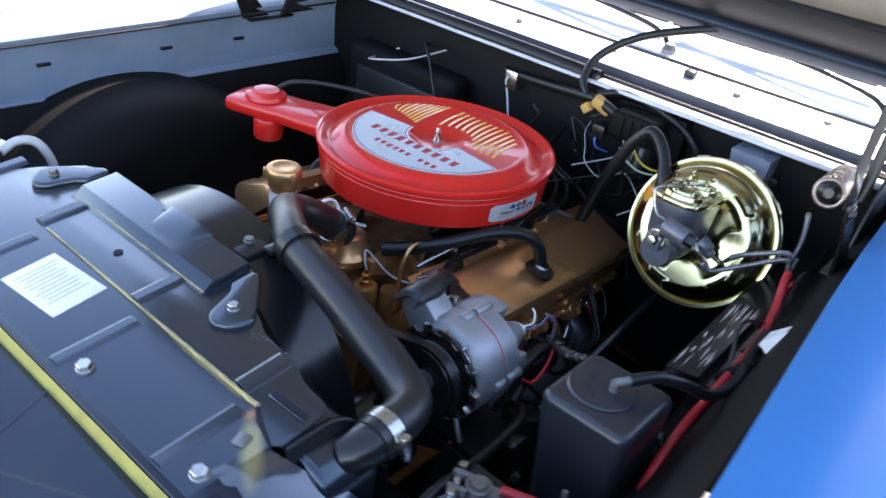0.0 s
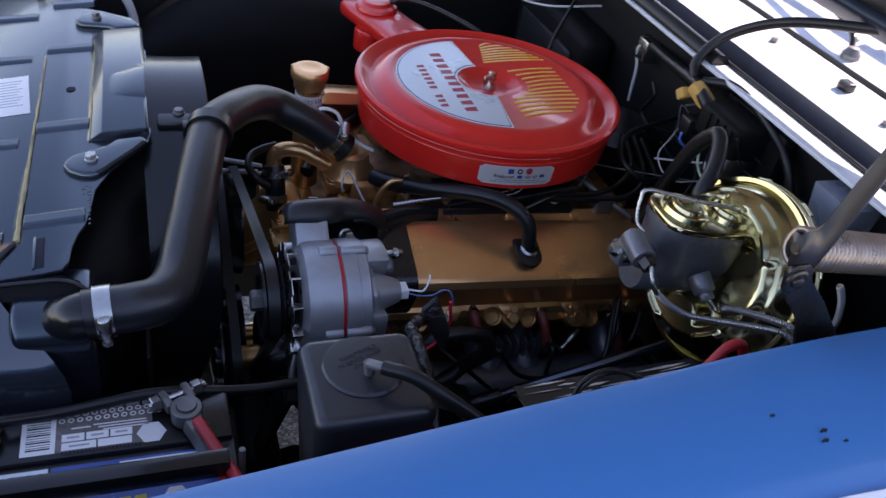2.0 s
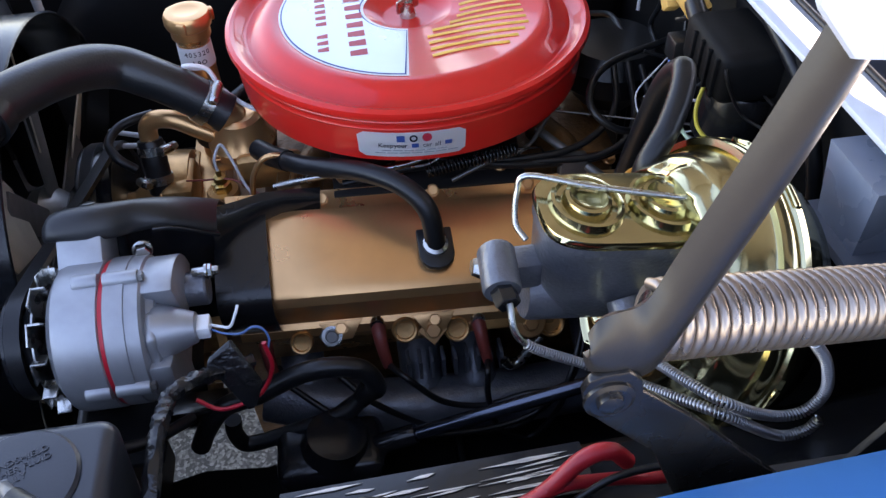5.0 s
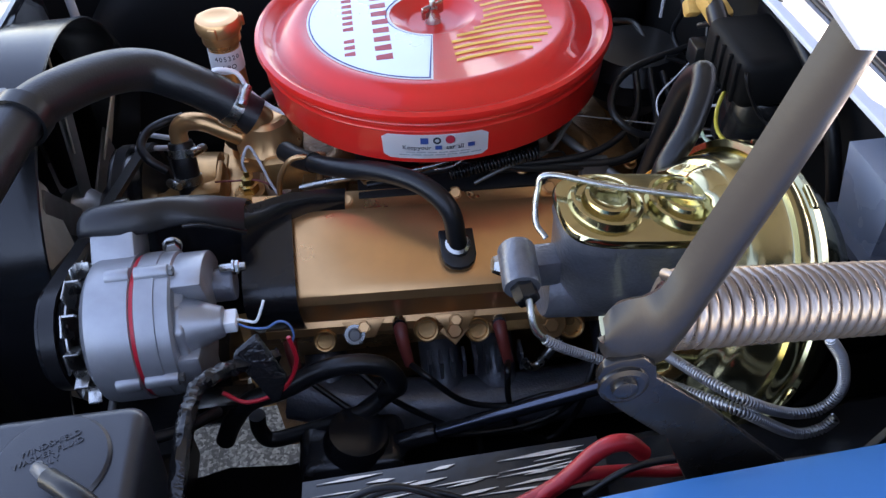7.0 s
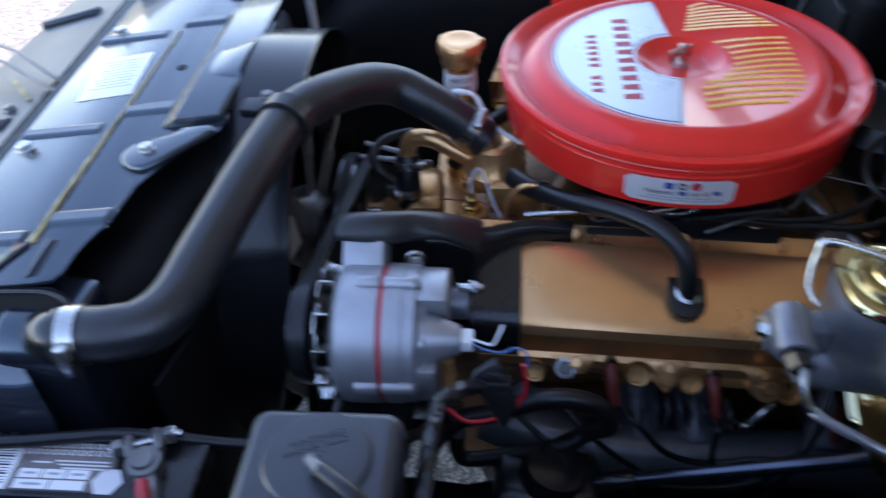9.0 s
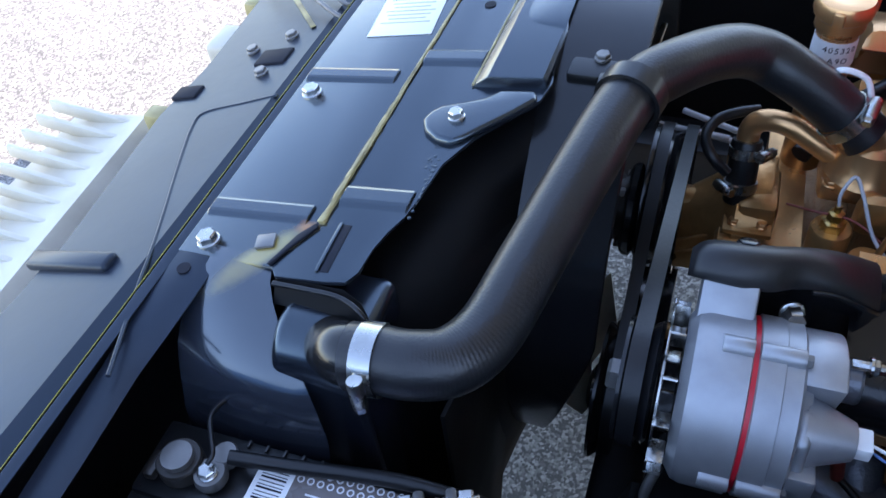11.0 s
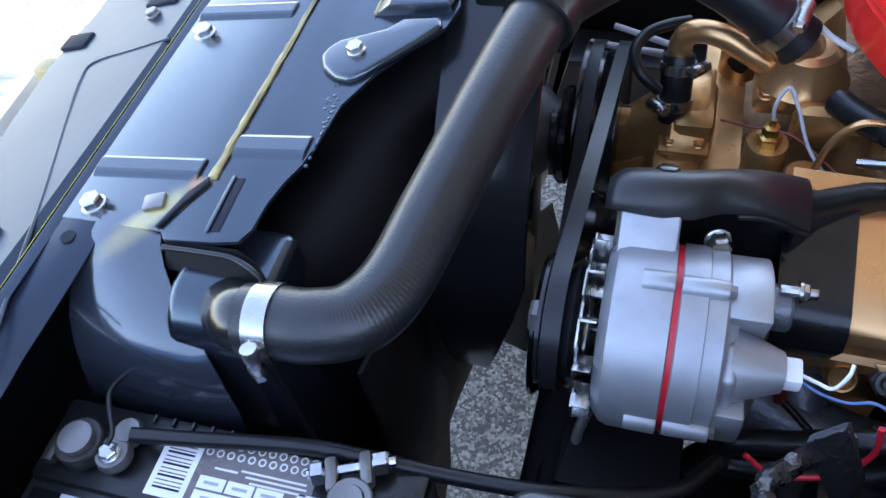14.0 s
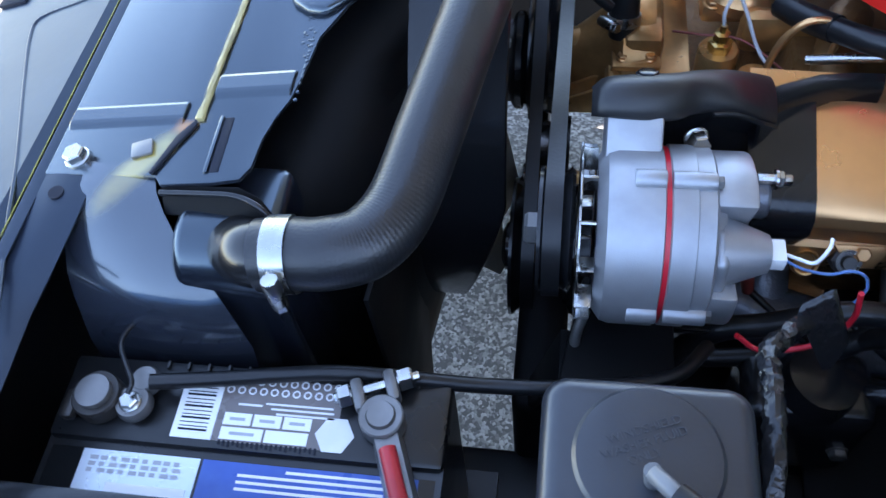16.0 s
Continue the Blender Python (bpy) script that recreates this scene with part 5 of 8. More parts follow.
def valve_cover(t, s):
    """The pressed cover of one bank; s is -1 on the near side."""
    k = -s
    prof = [(-0.144, 0.7975), (-0.157, 0.7875), (-0.163, 0.7865), (-0.168, 0.792), (-0.176, 0.800), (-0.190, 0.801), (-0.256, 0.775), (-0.264, 0.768), (-0.266, 0.758), (-0.245, 0.714), (-0.2415, 0.7085), (-0.246, 0.704), (-0.2475, 0.694)]
    bm = bmesh.new()
    rows = []
    xs = [(-0.208, 0.0), (-0.203, 0.7), (-0.198, 0.93), (-0.190, 1.0), (-0.05, 1.0), (0.1, 1.0), (0.232, 1.0), (0.240, 0.93), (0.245, 0.7), (0.249, 0.0)]
    a0, a1 = Vector((0, -0.159, 0.7765)), Vector((0, -0.2415, 0.7085))
    for x, f in xs:
        row = []
        for i, (y, z) in enumerate(prof):
            p = Vector((0, y, z))
            if 1 < i < 11:
                base_p = a0.lerp(a1, (p - a0).dot(a1 - a0) / (a1 - a0).length_squared)
                p = base_p.lerp(p, f)
            row.append(bm.verts.new((x, -k * -p.y * 1.0 if k < 0 else p.y, p.z + sx(x))))
        rows.append(row)
    for a, b in zip(rows, rows[1:]):
        for q in range(len(prof) - 1):
            bm.faces.new((a[q], b[q], b[q + 1], a[q + 1]))
    if k < 0:
        for v in bm.verts:
            v.co.y = abs(v.co.y)
    bmesh.ops.recalc_face_normals(bm, faces=bm.faces)
    bmesh.ops.solidify(bm, geom=bm.faces[:], thickness=0.0015)
    c = part("valve_cover", bm, GOLD, t, "smooth bronze-gold pressed valve cover", smooth=35)
    n = (0, -k * 0.68, 0.73)
    for x in (-0.109, -0.015, 0.079, 0.17):
        part("tab", prism([(x - 0.022, -k * 0.2435, 0.708 + sx(x)), (x + 0.022, -k * 0.2435, 0.708 + sx(x)), (x + 0.010, -k * 0.2555, 0.694 + sx(x)), (x - 0.010, -k * 0.2555, 0.694 + sx(x))], (0, -k * 0.0020, 0.0022), 0.0006), GOLD, c)
        bolt((x, -k * 0.2495, 0.7045 + sx(x)), n, c, 0.0062, 0.005, GOLD)
    for x in (-0.113, 0.0, 0.1):
        bolt((x, -k * 0.1515, 0.7925 + sx(x)), n, c, 0.0062, 0.005, GOLD)
    if s < 0:
        g = part("grommet", prism([(-0.026, -0.217, 0.7915), (0.008, -0.217, 0.7905), (0.008, -0.243, 0.7803), (0.0055, -0.250, 0.7775), (-0.0005, -0.2545, 0.7755), (-0.009, -0.256, 0.775), (-0.0175, -0.2545, 0.7757), (-0.0235, -0.250, 0.7780), (-0.026, -0.243, 0.7808)], (0, -0.003, 0.0075), 0.002), RUBBER, c, "black rubber breather grommet")
        part("ferrule", lathe([(0.009, 0), (0.0122, 0.0), (0.0122, 0.004), (0.009, 0.006)], (-0.009, -0.237, 0.792), (0, -0.36, 0.93), 24), STEEL, c, "bright steel ring")


engine()

vh = thing("breather_hose", (-0.07, -0.17, 0.79), "black rubber breather hose curving to the valve cover", "hose")
part("tube", tube([(-0.175, -0.065, 0.80), (-0.160, -0.088, 0.806), (-0.125, -0.135, 0.825), (-0.071, -0.178, 0.843), (-0.035, -0.206, 0.843), (-0.014, -0.226, 0.826), (-0.009, -0.237, 0.79)], 0.0098, 14, 8), RUBBER, vh)
part("cuff", tube([(-0.176, -0.064, 0.7995), (-0.160, -0.088, 0.806), (-0.143, -0.112, 0.8155)], 0.0112, 14, 6), RUBBER, vh, "moulded end cuff")


def air_cleaner():
    t = thing("air_cleaner", (0, 0.003, 0.846), "glossy red round air cleaner with a snorkel and lid decal", "air cleaner")
    C = (0, 0.003, 0)
    part("housing", lathe([(0, 0.850), (0.168, 0.850), (0.178, 0.846), (0.183, 0.850), (0.1855, 0.872), (0.1865, 0.886), (0.1875, 0.888), (0.1865, 0.890), (0.187, 0.893), (0.1885, 0.896), (0.187, 0.899), (0.17, 0.899)], C, (0, 0, 1), 128), RED, t, smooth=40)
    lid = part("lid", lathe([(0.1865, 0.8975), (0.1905, 0.899), (0.1925, 0.903), (0.1915, 0.9075), (0.187, 0.9095), (0.1815, 0.9075), (0.176, 0.9015), (0.171, 0.8995), (0.166, 0.9015), (0.158, 0.9085), (0.150, 0.9125), (0.141, 0.9145), (0.137, 0.9125), (0.048, 0.9125), (0.044, 0.911), (0.032, 0.9035), (0.026, 0.9025), (0, 0.9025)], C, (0, 0, 1), 128), RED, t, "glossy red lid", smooth=40)
    # decal: white field over the front half, with a dark border
    def sector(r0, r1, a0, a1, z, th, cut=0.0):
        n = 48
        pts = [(r1 * math.cos(a0 + (a1 - a0) * k / n), 0.003 + r1 * math.sin(a0 + (a1 - a0) * k / n), z) for k in range(n + 1)]
        pts += [(r0 * math.cos(a1 + (a0 - a1) * k / n), 0.003 + r0 * math.sin(a1 + (a0 - a1) * k / n), z) for k in range(n + 1)]
        bm = bmesh.new()
        vs = [bm.verts.new(p) for p in pts]
        m = 2 * n + 1
        for k in range(n):
            bm.faces.new((vs[k], vs[k + 1], vs[m - k - 1], vs[m - k]))
        r = bmesh.ops.extrude_face_region(bm, geom=bm.faces[:])
        bmesh.ops.translate(bm, vec=(0, 0, th), verts=[v for v in r["geom"] if isinstance(v, bmesh.types.BMVert)])
        return bm
    a0, a1 = radians(97), radians(263)
    part("decal_edge", sector(0.047, 0.1355, a0 - 0.012, a1 + 0.012, 0.9126, 0.0003), WHITE, lid, "white decal rim")
    part("decal_border", sector(0.050, 0.1335, a0 + 0.006, a1 - 0.006, 0.9130, 0.0002), INK_BLUE, lid, "dark blue decal border")
    part("decal", sector(0.0515, 0.132, a0 + 0.018, a1 - 0.018, 0.9133, 0.0002), LABEL_GREY, lid, "silver-white decal field")
    # two lines of plain crimson blocks, reading along the lid
    for x, y0, y1, n, h in ((-0.058, 0.093, -0.092, 10, 0.017), (-0.092, 0.052, -0.078, 10, 0.011)):
        st = (y1 - y0) / n
        for i in range(n):
            if h < 0.015 and i == 6:
                continue
            y, w = y0 + st * (i + 0.5), abs(st) * 0.62
            part("block", prism([(x - h / 2, y - w / 2 + 0.0015, 0.9135), (x + h / 2, y - w / 2 - 0.0015 + 0.003, 0.9135), (x + h / 2, y + w / 2 + 0.0015, 0.9135), (x - h / 2, y + w / 2 - 0.0015, 0.9135)], (0, 0, 0.0003), 0.0), INK_RED, lid, "crimson printed block", smooth=0)
    # yellow stripes
    for n, y0, y1 in ((12, -0.098, 0.036), (8, 0.066, 0.124)):
        for i in range(n):
            y = y0 + (y1 - y0) * i / (n - 1)
            xa = 0.012 if n == 12 else 0.012 + 0.002 * i
            if abs(y) < 0.05:
                xa = max(xa, math.sqrt(max(0, 0.052**2 - y * y)) + 0.002)
            xb = min(math.sqrt(max(1e-4, 0.1335**2 - y * y)), 0.118 + 0.008 * ((i % 12) in (1, 2)))
            if xb - xa < 0.012:
                continue
            pts = [(xa + (xb - xa) * q / 5, 0.003 + y - 0.012 * (1 - q / 5) ** 2 + 0.004, 0.9127) for q in range(6)]
            pts2 = [(p[0], p[1] + 0.0047, p[2]) for p in pts]
            part("stripe", prism([*pts, *pts2[::-1]], (0, 0, 0.0003)), ORANGE, lid, "yellow-orange stripe", smooth=0)
    w = part("wing_nut", join(lathe([(0, 0.902), (0.009, 0.902), (0.008, 0.908), (0.0055, 0.914), (0.0055, 0.919), (0, 0.920)], C, (0, 0, 1), 16), rod((0, 0.003, 0.905), (0, 0.003, 0.927), 0.0032, 10), moved(rbox(-0.015, -0.003, -0.0014, 0.0014, 0.909, 0.923, 0.0012), pose(0, 0.003, 0, 0, 0, 35)), moved(rbox(0.003, 0.015, -0.0014, 0.0014, 0.909, 0.923, 0.0012), pose(0, 0.003, 0, 0, 0, 35))), STEEL, t, "bright wing nut")
    # snorkel
    sn = bmesh.new()
    rows = []
    for s, wd, z0, z1 in ((0, 0.062, 0.856, 0.893), (0.25, 0.056, 0.858, 0.891), (0.55, 0.050, 0.858, 0.888), (0.85, 0.052, 0.856, 0.886), (1.0, 0.050, 0.855, 0.885), (1.04, 0.046, 0.857, 0.882)):
        c = Vector((-0.035, 0.155, 0)).lerp(Vector((-0.098, 0.375, 0)), s)
        d = Vector((-0.063, 0.22, 0)).normalized()
        n = Vector((d.y, -d.x, 0))
        row = []
        for k in range(20):
            a = 2 * math.pi * k / 20
            ca_, sa_ = math.cos(a), math.sin(a)
            q = 0.5
            row.append(sn.verts.new(c + n * wd * 0.82 * math.copysign(abs(ca_) ** q, ca_) + Vector((0, 0, (z0 + z1) / 2 + (z1 - z0) / 2 * math.copysign(abs(sa_) ** q, sa_)))))
        rows.append(row)
    for a, b in zip(rows, rows[1:]):
        for k in range(20):
            sn.faces.new((a[k], a[(k + 1) % 20], b[(k + 1) % 20], b[k]))
    sn.faces.new(rows[0][::-1]), sn.faces.new(rows[-1])
    s = part("snorkel", sn, RED, t, "red intake snorkel", smooth=50)
    part("vacuum_motor", lathe([(0, 0), (0.034, 0), (0.036, 0.004), (0.034, 0.010), (0.026, 0.012), (0.022, 0.017), (0, 0.018)], (-0.086, 0.325, 0.884), (0, 0, 1), 32), RED, s, "round red vacuum motor")
    part("hot_air_pipe", rod((-0.10, 0.30, 0.862), (-0.10, 0.30, 0.825), 0.026, 24), RED, s)
    part("vacuum_hose", tube([(-0.065, 0.325, 0.897), (-0.04, 0.31, 0.91), (0.0, 0.27, 0.912), (0.05, 0.2, 0.905), (0.08, 0.175, 0.885)], 0.004, 8), RUBBER, s, "thin black vacuum hose")
    # side sticker, bent to the housing
    am = -1.683
    bm = bmesh.new()
    rows = []
    n = 16
    for k in range(n + 1):
        a = am - 0.275 + 0.55 * k / n
        e = 0.004 if k in (0, n) else 0
        rows.append([bm.verts.new((0.1868 * math.cos(a) * f, 0.003 + 0.1868 * math.sin(a) * f, z)) for z, f in ((0.8555 + e, 0.9885), (0.8845 - e, 1.0))])
    for a, b in zip(rows, rows[1:]):
        bm.faces.new((a[0], b[0], b[1], a[1]))
    bmesh.ops.solidify(bm, geom=bm.faces[:], thickness=0.0006)
    st = part("sticker", bm, WHITE, t, "white printed sticker")

    def stick(u, v, out=0.0008):
        a = am + u / 0.1868
        r = 0.1868 * (0.9885 + 0.0115 * (v + 0.0145) / 0.029) + out
        return Matrix.Translation((r * math.cos(a), 0.003 + r * math.sin(a), 0.870 + v)) @ Matrix.Rotation(a + math.pi / 2, 4, "Z") @ Matrix.Rotation(math.pi / 2, 4, "X")
    part("emblem", bars([(0, 0, 0.0075, 0.0065)], stick(-0.010, 0.0075)), INK_BLUE, st, "small blue square emblem")
    part("emblem", moved(lathe([(0.0022, 0), (0.0038, 0), (0.0038, 0.0004), (0.0022, 0.0004), (0.0022, 0)], (0, 0, 0), (0, 0, 1), 20), stick(0.002, 0.0078)), INK, st, "small ring emblem")
    part("emblem", moved(lathe([(0, 0), (0.0045, 0), (0.0045, 0.0004), (0, 0.0004)], (0, 0, 0), (0, 0, 1), 20), stick(0.0145, 0.0085)), INK_RED, st, "small red round emblem")
    for txt, u in (("Keep", -0.0245), ("your", -0.0105), ("car", 0.0145), ("all", 0.0245)):
        part("text", letters(txt, 0.0068, stick(u, -0.0005, 0.001), 0.0001), INK, st)
    for u_, v_ in ((0.0032, -0.0006), (0.0345, 0.0002)):
        part("print", bars([(0, 0, 0.0065, 0.0042)], stick(u_, v_)), INK_BLUE, st)
    part("print", join(*[bars([(0, 0, 0.009, 0.0008)], stick(-0.024 + 0.0105 * i, -0.0062)) for i in range(6)], *[bars([(0, 0, 0.010, 0.0008)], stick(-0.030 + 0.0115 * i, -0.0092)) for i in range(7)]), INK_GREY, st, "faint small print")
    return t


air_cleaner()

of = thing("oil_filler", (-0.242, 0.086, 0.75), "gold oil filler tube with a twist cap and paper label", "oil filler")
part("tube", lathe([(0, 0.70), (0.021, 0.70), (0.0195, 0.80), (0.0185, 0.855), (0.0225, 0.862), (0.0225, 0.868), (0, 0.868)], (-0.242, 0.086, 0), (0, 0, 1), 32), GOLD, of)
part("cap", lathe([(0.0205, 0.861), (0.0222, 0.864), (0.0228, 0.872), (0.0255, 0.8745), (0.0268, 0.879), (0.0265, 0.886), (0.0245, 0.890), (0.016, 0.8915), (0.013, 0.8905), (0, 0.8905)], (-0.242, 0.086, 0), (0, 0, 1), 40), GOLD, of, "gold ribbed twist cap")
for a in (80, 200, 320):
    part("cap_tab", moved(rbox(-0.0298, -0.024, -0.005, 0.005, 0.874, 0.888, 0.002), pose(-0.242, 0.086, 0, 0, 0, a)), GOLD, of)
lb = part("label", lathe([(0.0200, 0.826), (0.0203, 0.826), (0.0196, 0.853), (0.0193, 0.853), (0.0200, 0.826)], (-0.242, 0.086, 0), (0, 0, 1), 32), WHITE, of, "white paper label")
fm = Matrix.Translation((-0.242, 0.086, 0)) @ Matrix.Rotation(radians(12), 4, "Z") @ Matrix.Translation((0, -0.0202, 0.8455)) @ Matrix.Rotation(math.pi / 2, 4, "X")
for i, ch in enumerate("405320"):
    a = (i - 2.5) * 0.0052 / 0.0199
    part("text", letters(ch, 0.0085, Matrix.Translation((-0.242, 0.086, 0)) @ Matrix.Rotation(radians(12) + a, 4, "Z") @ Matrix.Translation((0, -0.0202, 0.8455)) @ Matrix.Rotation(math.pi / 2, 4, "X"), 0.0001), INK, lb)
for i, ch in enumerate("A9O"):
    a = (i - 1.0) * 0.0060 / 0.0199
    part("text", letters(ch, 0.0085, Matrix.Translation((-0.242, 0.086, 0)) @ Matrix.Rotation(radians(12) + a, 4, "Z") @ Matrix.Translation((0, -0.0204, 0.8345)) @ Matrix.Rotation(math.pi / 2, 4, "X"), 0.0001), INK, lb)


def upper_hose():
    t = thing("radiator_hose", (-0.40, -0.2, 0.85), "thick black moulded radiator hose with steel clamps", "radiator hose")
    path = [(-0.528, -0.391, 0.879), (-0.507, -0.390, 0.881), (-0.486, -0.389, 0.882), (-0.463, -0.378, 0.880), (-0.447, -0.350, 0.881), (-0.434, -0.295, 0.892), (-0.4165, -0.210, 0.906), (-0.3985, -0.13, 0.9135), (-0.372, -0.082, 0.911), (-0.337, -0.033, 0.898), (-0.308, -0.009, 0.883), (-0.277, -0.009, 0.867), (-0.247, -0.010, 0.847), (-0.2085, -0.013, 0.815)]
    def wrinkled(q):
        return 1.0 + 0.0035 * math.sin(2 * math.pi * 165 * q + 2.2 * math.sin(60 * q)) * max(0.0, math.sin(math.pi * (q - 0.13) / 0.24)) * (0.13 < q < 0.37) + 0.008 * math.sin(41 * q) * math.sin(17 * q)

    part("tube", tube(path, 0.0226, 28, 60, rfun=wrinkled), HOSE_RUBBER, t, smooth=60)
    clamp((-0.512, -0.3905, 0.8805), (0.99, 0.04, 0.07), 0.0228, t, (-0.05, -0.96, 0.12), 0.015)
    clamp((-0.228, -0.0125, 0.8315), (0.76, 0.0, -0.65), 0.0230, t, (0.3, -0.35, 0.9), 0.013)
    part("strap", lathe([(0.0232, -0.009), (0.0268, -0.009), (0.0268, 0.009), (0.0232, 0.009), (0.0232, -0.009)], (-0.3985, -0.13, 0.9135), (0.22, 0.97, 0.06), 28), PLASTIC, t, "black plastic strap")
    part("strap_tail", rbox(-0.428, -0.404, -0.118, -0.102, 0.906, 0.914, 0.003), PLASTIC, t)
    return t


upper_hose()

by = thing("bypass_hose", (-0.30, 0.0, 0.73), "short black bypass hose with clamps below a gold elbow", "hose")
part("tube", rod((-0.300, -0.020, 0.722), (-0.302, 0.002, 0.782), 0.0145, 20), RUBBER, by)
part("elbow", tube([(-0.302, 0.002, 0.775), (-0.301, 0.006, 0.794), (-0.290, 0.004, 0.806), (-0.268, -0.003, 0.808), (-0.245, -0.008, 0.797), (-0.225, -0.010, 0.785)], 0.0105, 16), GOLD, by, "gold curved metal elbow")
clamp((-0.3015, -0.002, 0.771), (-0.03, 0.34, 0.94), 0.0145, by, (0.9, -0.5, 0), 0.010)
clamp((-0.3005, -0.014, 0.738), (-0.03, 0.34, 0.94), 0.0145, by, (-0.8, -0.6, 0), 0.010)


def alternator():
    t = thing("alternator", (-0.28, -0.314, 0.75), "cast aluminium alternator with a red seam line", "alternator")
    cy, cz = -0.313, 0.810
    A = (0, cy, cz)
    X = (1, 0, 0)
    part("front_housing", lathe([(0.03, -0.326), (0.052, -0.326), (0.0605, -0.320), (0.0625, -0.314), (0.0625, -0.2855), (0.060, -0.2845), (0.0, -0.2845)], A, X, 64), ALU, t)
    part("seam", lathe([(0, -0.2846), (0.0604, -0.2846), (0.0604, -0.2815), (0, -0.2815)], A, X, 64), REDWIRE, t, "red line round the joint")
    part("rear_housing", lathe([(0, -0.2816), (0.060, -0.2816), (0.0618, -0.2805), (0.0618, -0.2655), (0.0606, -0.2650), (0.0606, -0.2545), (0.058, -0.2525), (0.050, -0.2515), (0.046, -0.246), (0, -0.244)], A, X, 72), ALU, t)

    def sector(a0, a1, r0, r1, x0, x1):
        n = 10
        arc = [radians(a0 + (a1 - a0) * k / n) for k in range(n + 1)]
        pts = [(x0, cy + r1 * math.cos(a), cz + r1 * math.sin(a)) for a in arc] + [(x0, cy + r0 * math.cos(a), cz + r0 * math.sin(a)) for a in arc[::-1]]
        return prism(pts, (x1 - x0, 0, 0), 0.0025, 2)

    part("rear_block", sector(14, 106, 0.012, 0.0585, -0.256, -0.229), ALU, t)
    part("rear_block", sector(166, 262, 0.016, 0.0590, -0.256, -0.236), ALU, t)
    part("rear_block", sector(262, 374, 0.016, 0.0560, -0.256, -0.240), ALU, t)
    part("rear_neck", prism([(-0.254, cy + dy, cz + dz) for dy, dz in ((-0.046, 0.034), (-0.052, 0.008), (-0.040, 0.0), (-0.010, 0.004), (-0.008, 0.032), (-0.026, 0.044))], (0.010, 0, 0), 0.004, 3), ALU, t)
    part("plug_boss", lathe([(0, -0.248), (0.024, -0.248), (0.0225, -0.243), (0.0150, -0.224), (0.0125, -0.2175), (0.0105, -0.2165), (0, -0.2165)], (0, -0.337, 0.829), X, 32), ALU, t)
    c = part("connector", rbox(-0.219, -0.2065, -0.345, -0.328, 0.822, 0.834, 0.0015), WHITE, t, "white plastic plug")
    part("wire", tube([(-0.208, -0.336, 0.829), (-0.198, -0.340, 0.829), (-0.190, -0.344, 0.832), (-0.184, -0.340, 0.842), (-0.182, -0.334, 0.845)], 0.0012, 6), WHITE, c, "white wire")
    part("wire", tube([(-0.208, -0.338, 0.826), (-0.196, -0.345, 0.826), (-0.182, -0.350, 0.829), (-0.171, -0.352, 0.837), (-0.163, -0.355, 0.836), (-0.160, -0.358, 0.826), (-0.164, -0.361, 0.815)], 0.0010, 6), mat("faded_blue_jacket", (0.06, 0.14, 0.32), 0.4), c, "blue wire")
    part("terminal", join(rod((-0.222, -0.285, 0.84), (-0.20, -0.285, 0.84), 0.004, 10), hexbolt((-0.21, -0.285, 0.84), X, 0.006, 0.005)), STEEL, t)
    part("bearing_cap", rod((-0.232, -0.286, 0.822), (-0.212, -0.286, 0.822), 0.015, 24), IRON, t, "dark round cap")
    # long bolt bosses across both housings
    for a in (2, 91, 182, 271):
        u = Vector((0, math.cos(radians(a)), math.sin(radians(a))))
        p = Vector(A) + u * 0.0605
        b = part("boss", join(rod(p + Vector((-0.304, 0, 0)), p + Vector((-0.2850, 0, 0)), 0.0072, 14), rod(p + Vector((-0.2810, 0, 0)), p + Vector((-0.2545, 0, 0)), 0.0066, 14)), ALU, t)
        bolt(p + Vector((-0.2545, 0, 0)), X, t, 0.0044, 0.004, DARKSTEEL, False)
    # mounting ears
    u, v = Vector((0, 0.72, 0.69)), Vector((0, -0.69, 0.72))
    ear = [Vector((-0.323, cy, cz)) + u * a + v * w for a, w in ((0.02, 0.026), (0.088, 0.022), (0.094, 0.016), (0.094, -0.016), (0.090, -0.022), (0.02, -0.03))]
    part("upper_ear", prism(ear, (0.037, 0, 0), 0.004), ALU, t)
    part("lower_ear", join(prism([(-0.321, cy - 0.03, cz - 0.05), (-0.321, cy + 0.0, cz - 0.083), (-0.321, cy + 0.025, cz - 0.08), (-0.321, cy + 0.03, cz - 0.05)], (0.022, 0, 0), 0.004), rod((-0.323, cy + 0.01, cz - 0.074), (-0.297, cy + 0.01, cz - 0.074), 0.013, 18)), ALU, t)
    # fan with bent blades, and pulley
    f = part("fan", lathe([(0.02, -0.3375), (0.052, -0.3375), (0.052, -0.3360), (0.02, -0.3360), (0.02, -0.3375)], A, X, 48), STEEL, t, "thin steel fan disc")
    for i in range(12):
        m = Matrix.Translation(A) @ Matrix.Rotation(radians(30 * i + 8), 4, "X")
        part("blade", moved(join(rbox(-0.3375, -0.3360, -0.009, 0.009, 0.046, 0.061, 0.0005), moved(rbox(-0.337, -0.3265, -0.001, 0.001, 0.044, 0.0605, 0.0005), Matrix.Translation((0, 0.008, 0)))), m), STEEL, f)
    part("pulley", lathe([(0.0, -0.340), (0.040, -0.340), (0.044, -0.3425), (0.037, -0.352), (0.044, -0.3615), (0.044, -0.364), (0.030, -0.364), (0.022, -0.358), (0, -0.358)], A, X, 48), BLACK, t, "black grooved pulley")
    bolt((-0.358, cy, cz), (-1, 0, 0), t, 0.012, 0.016, DARKSTEEL)
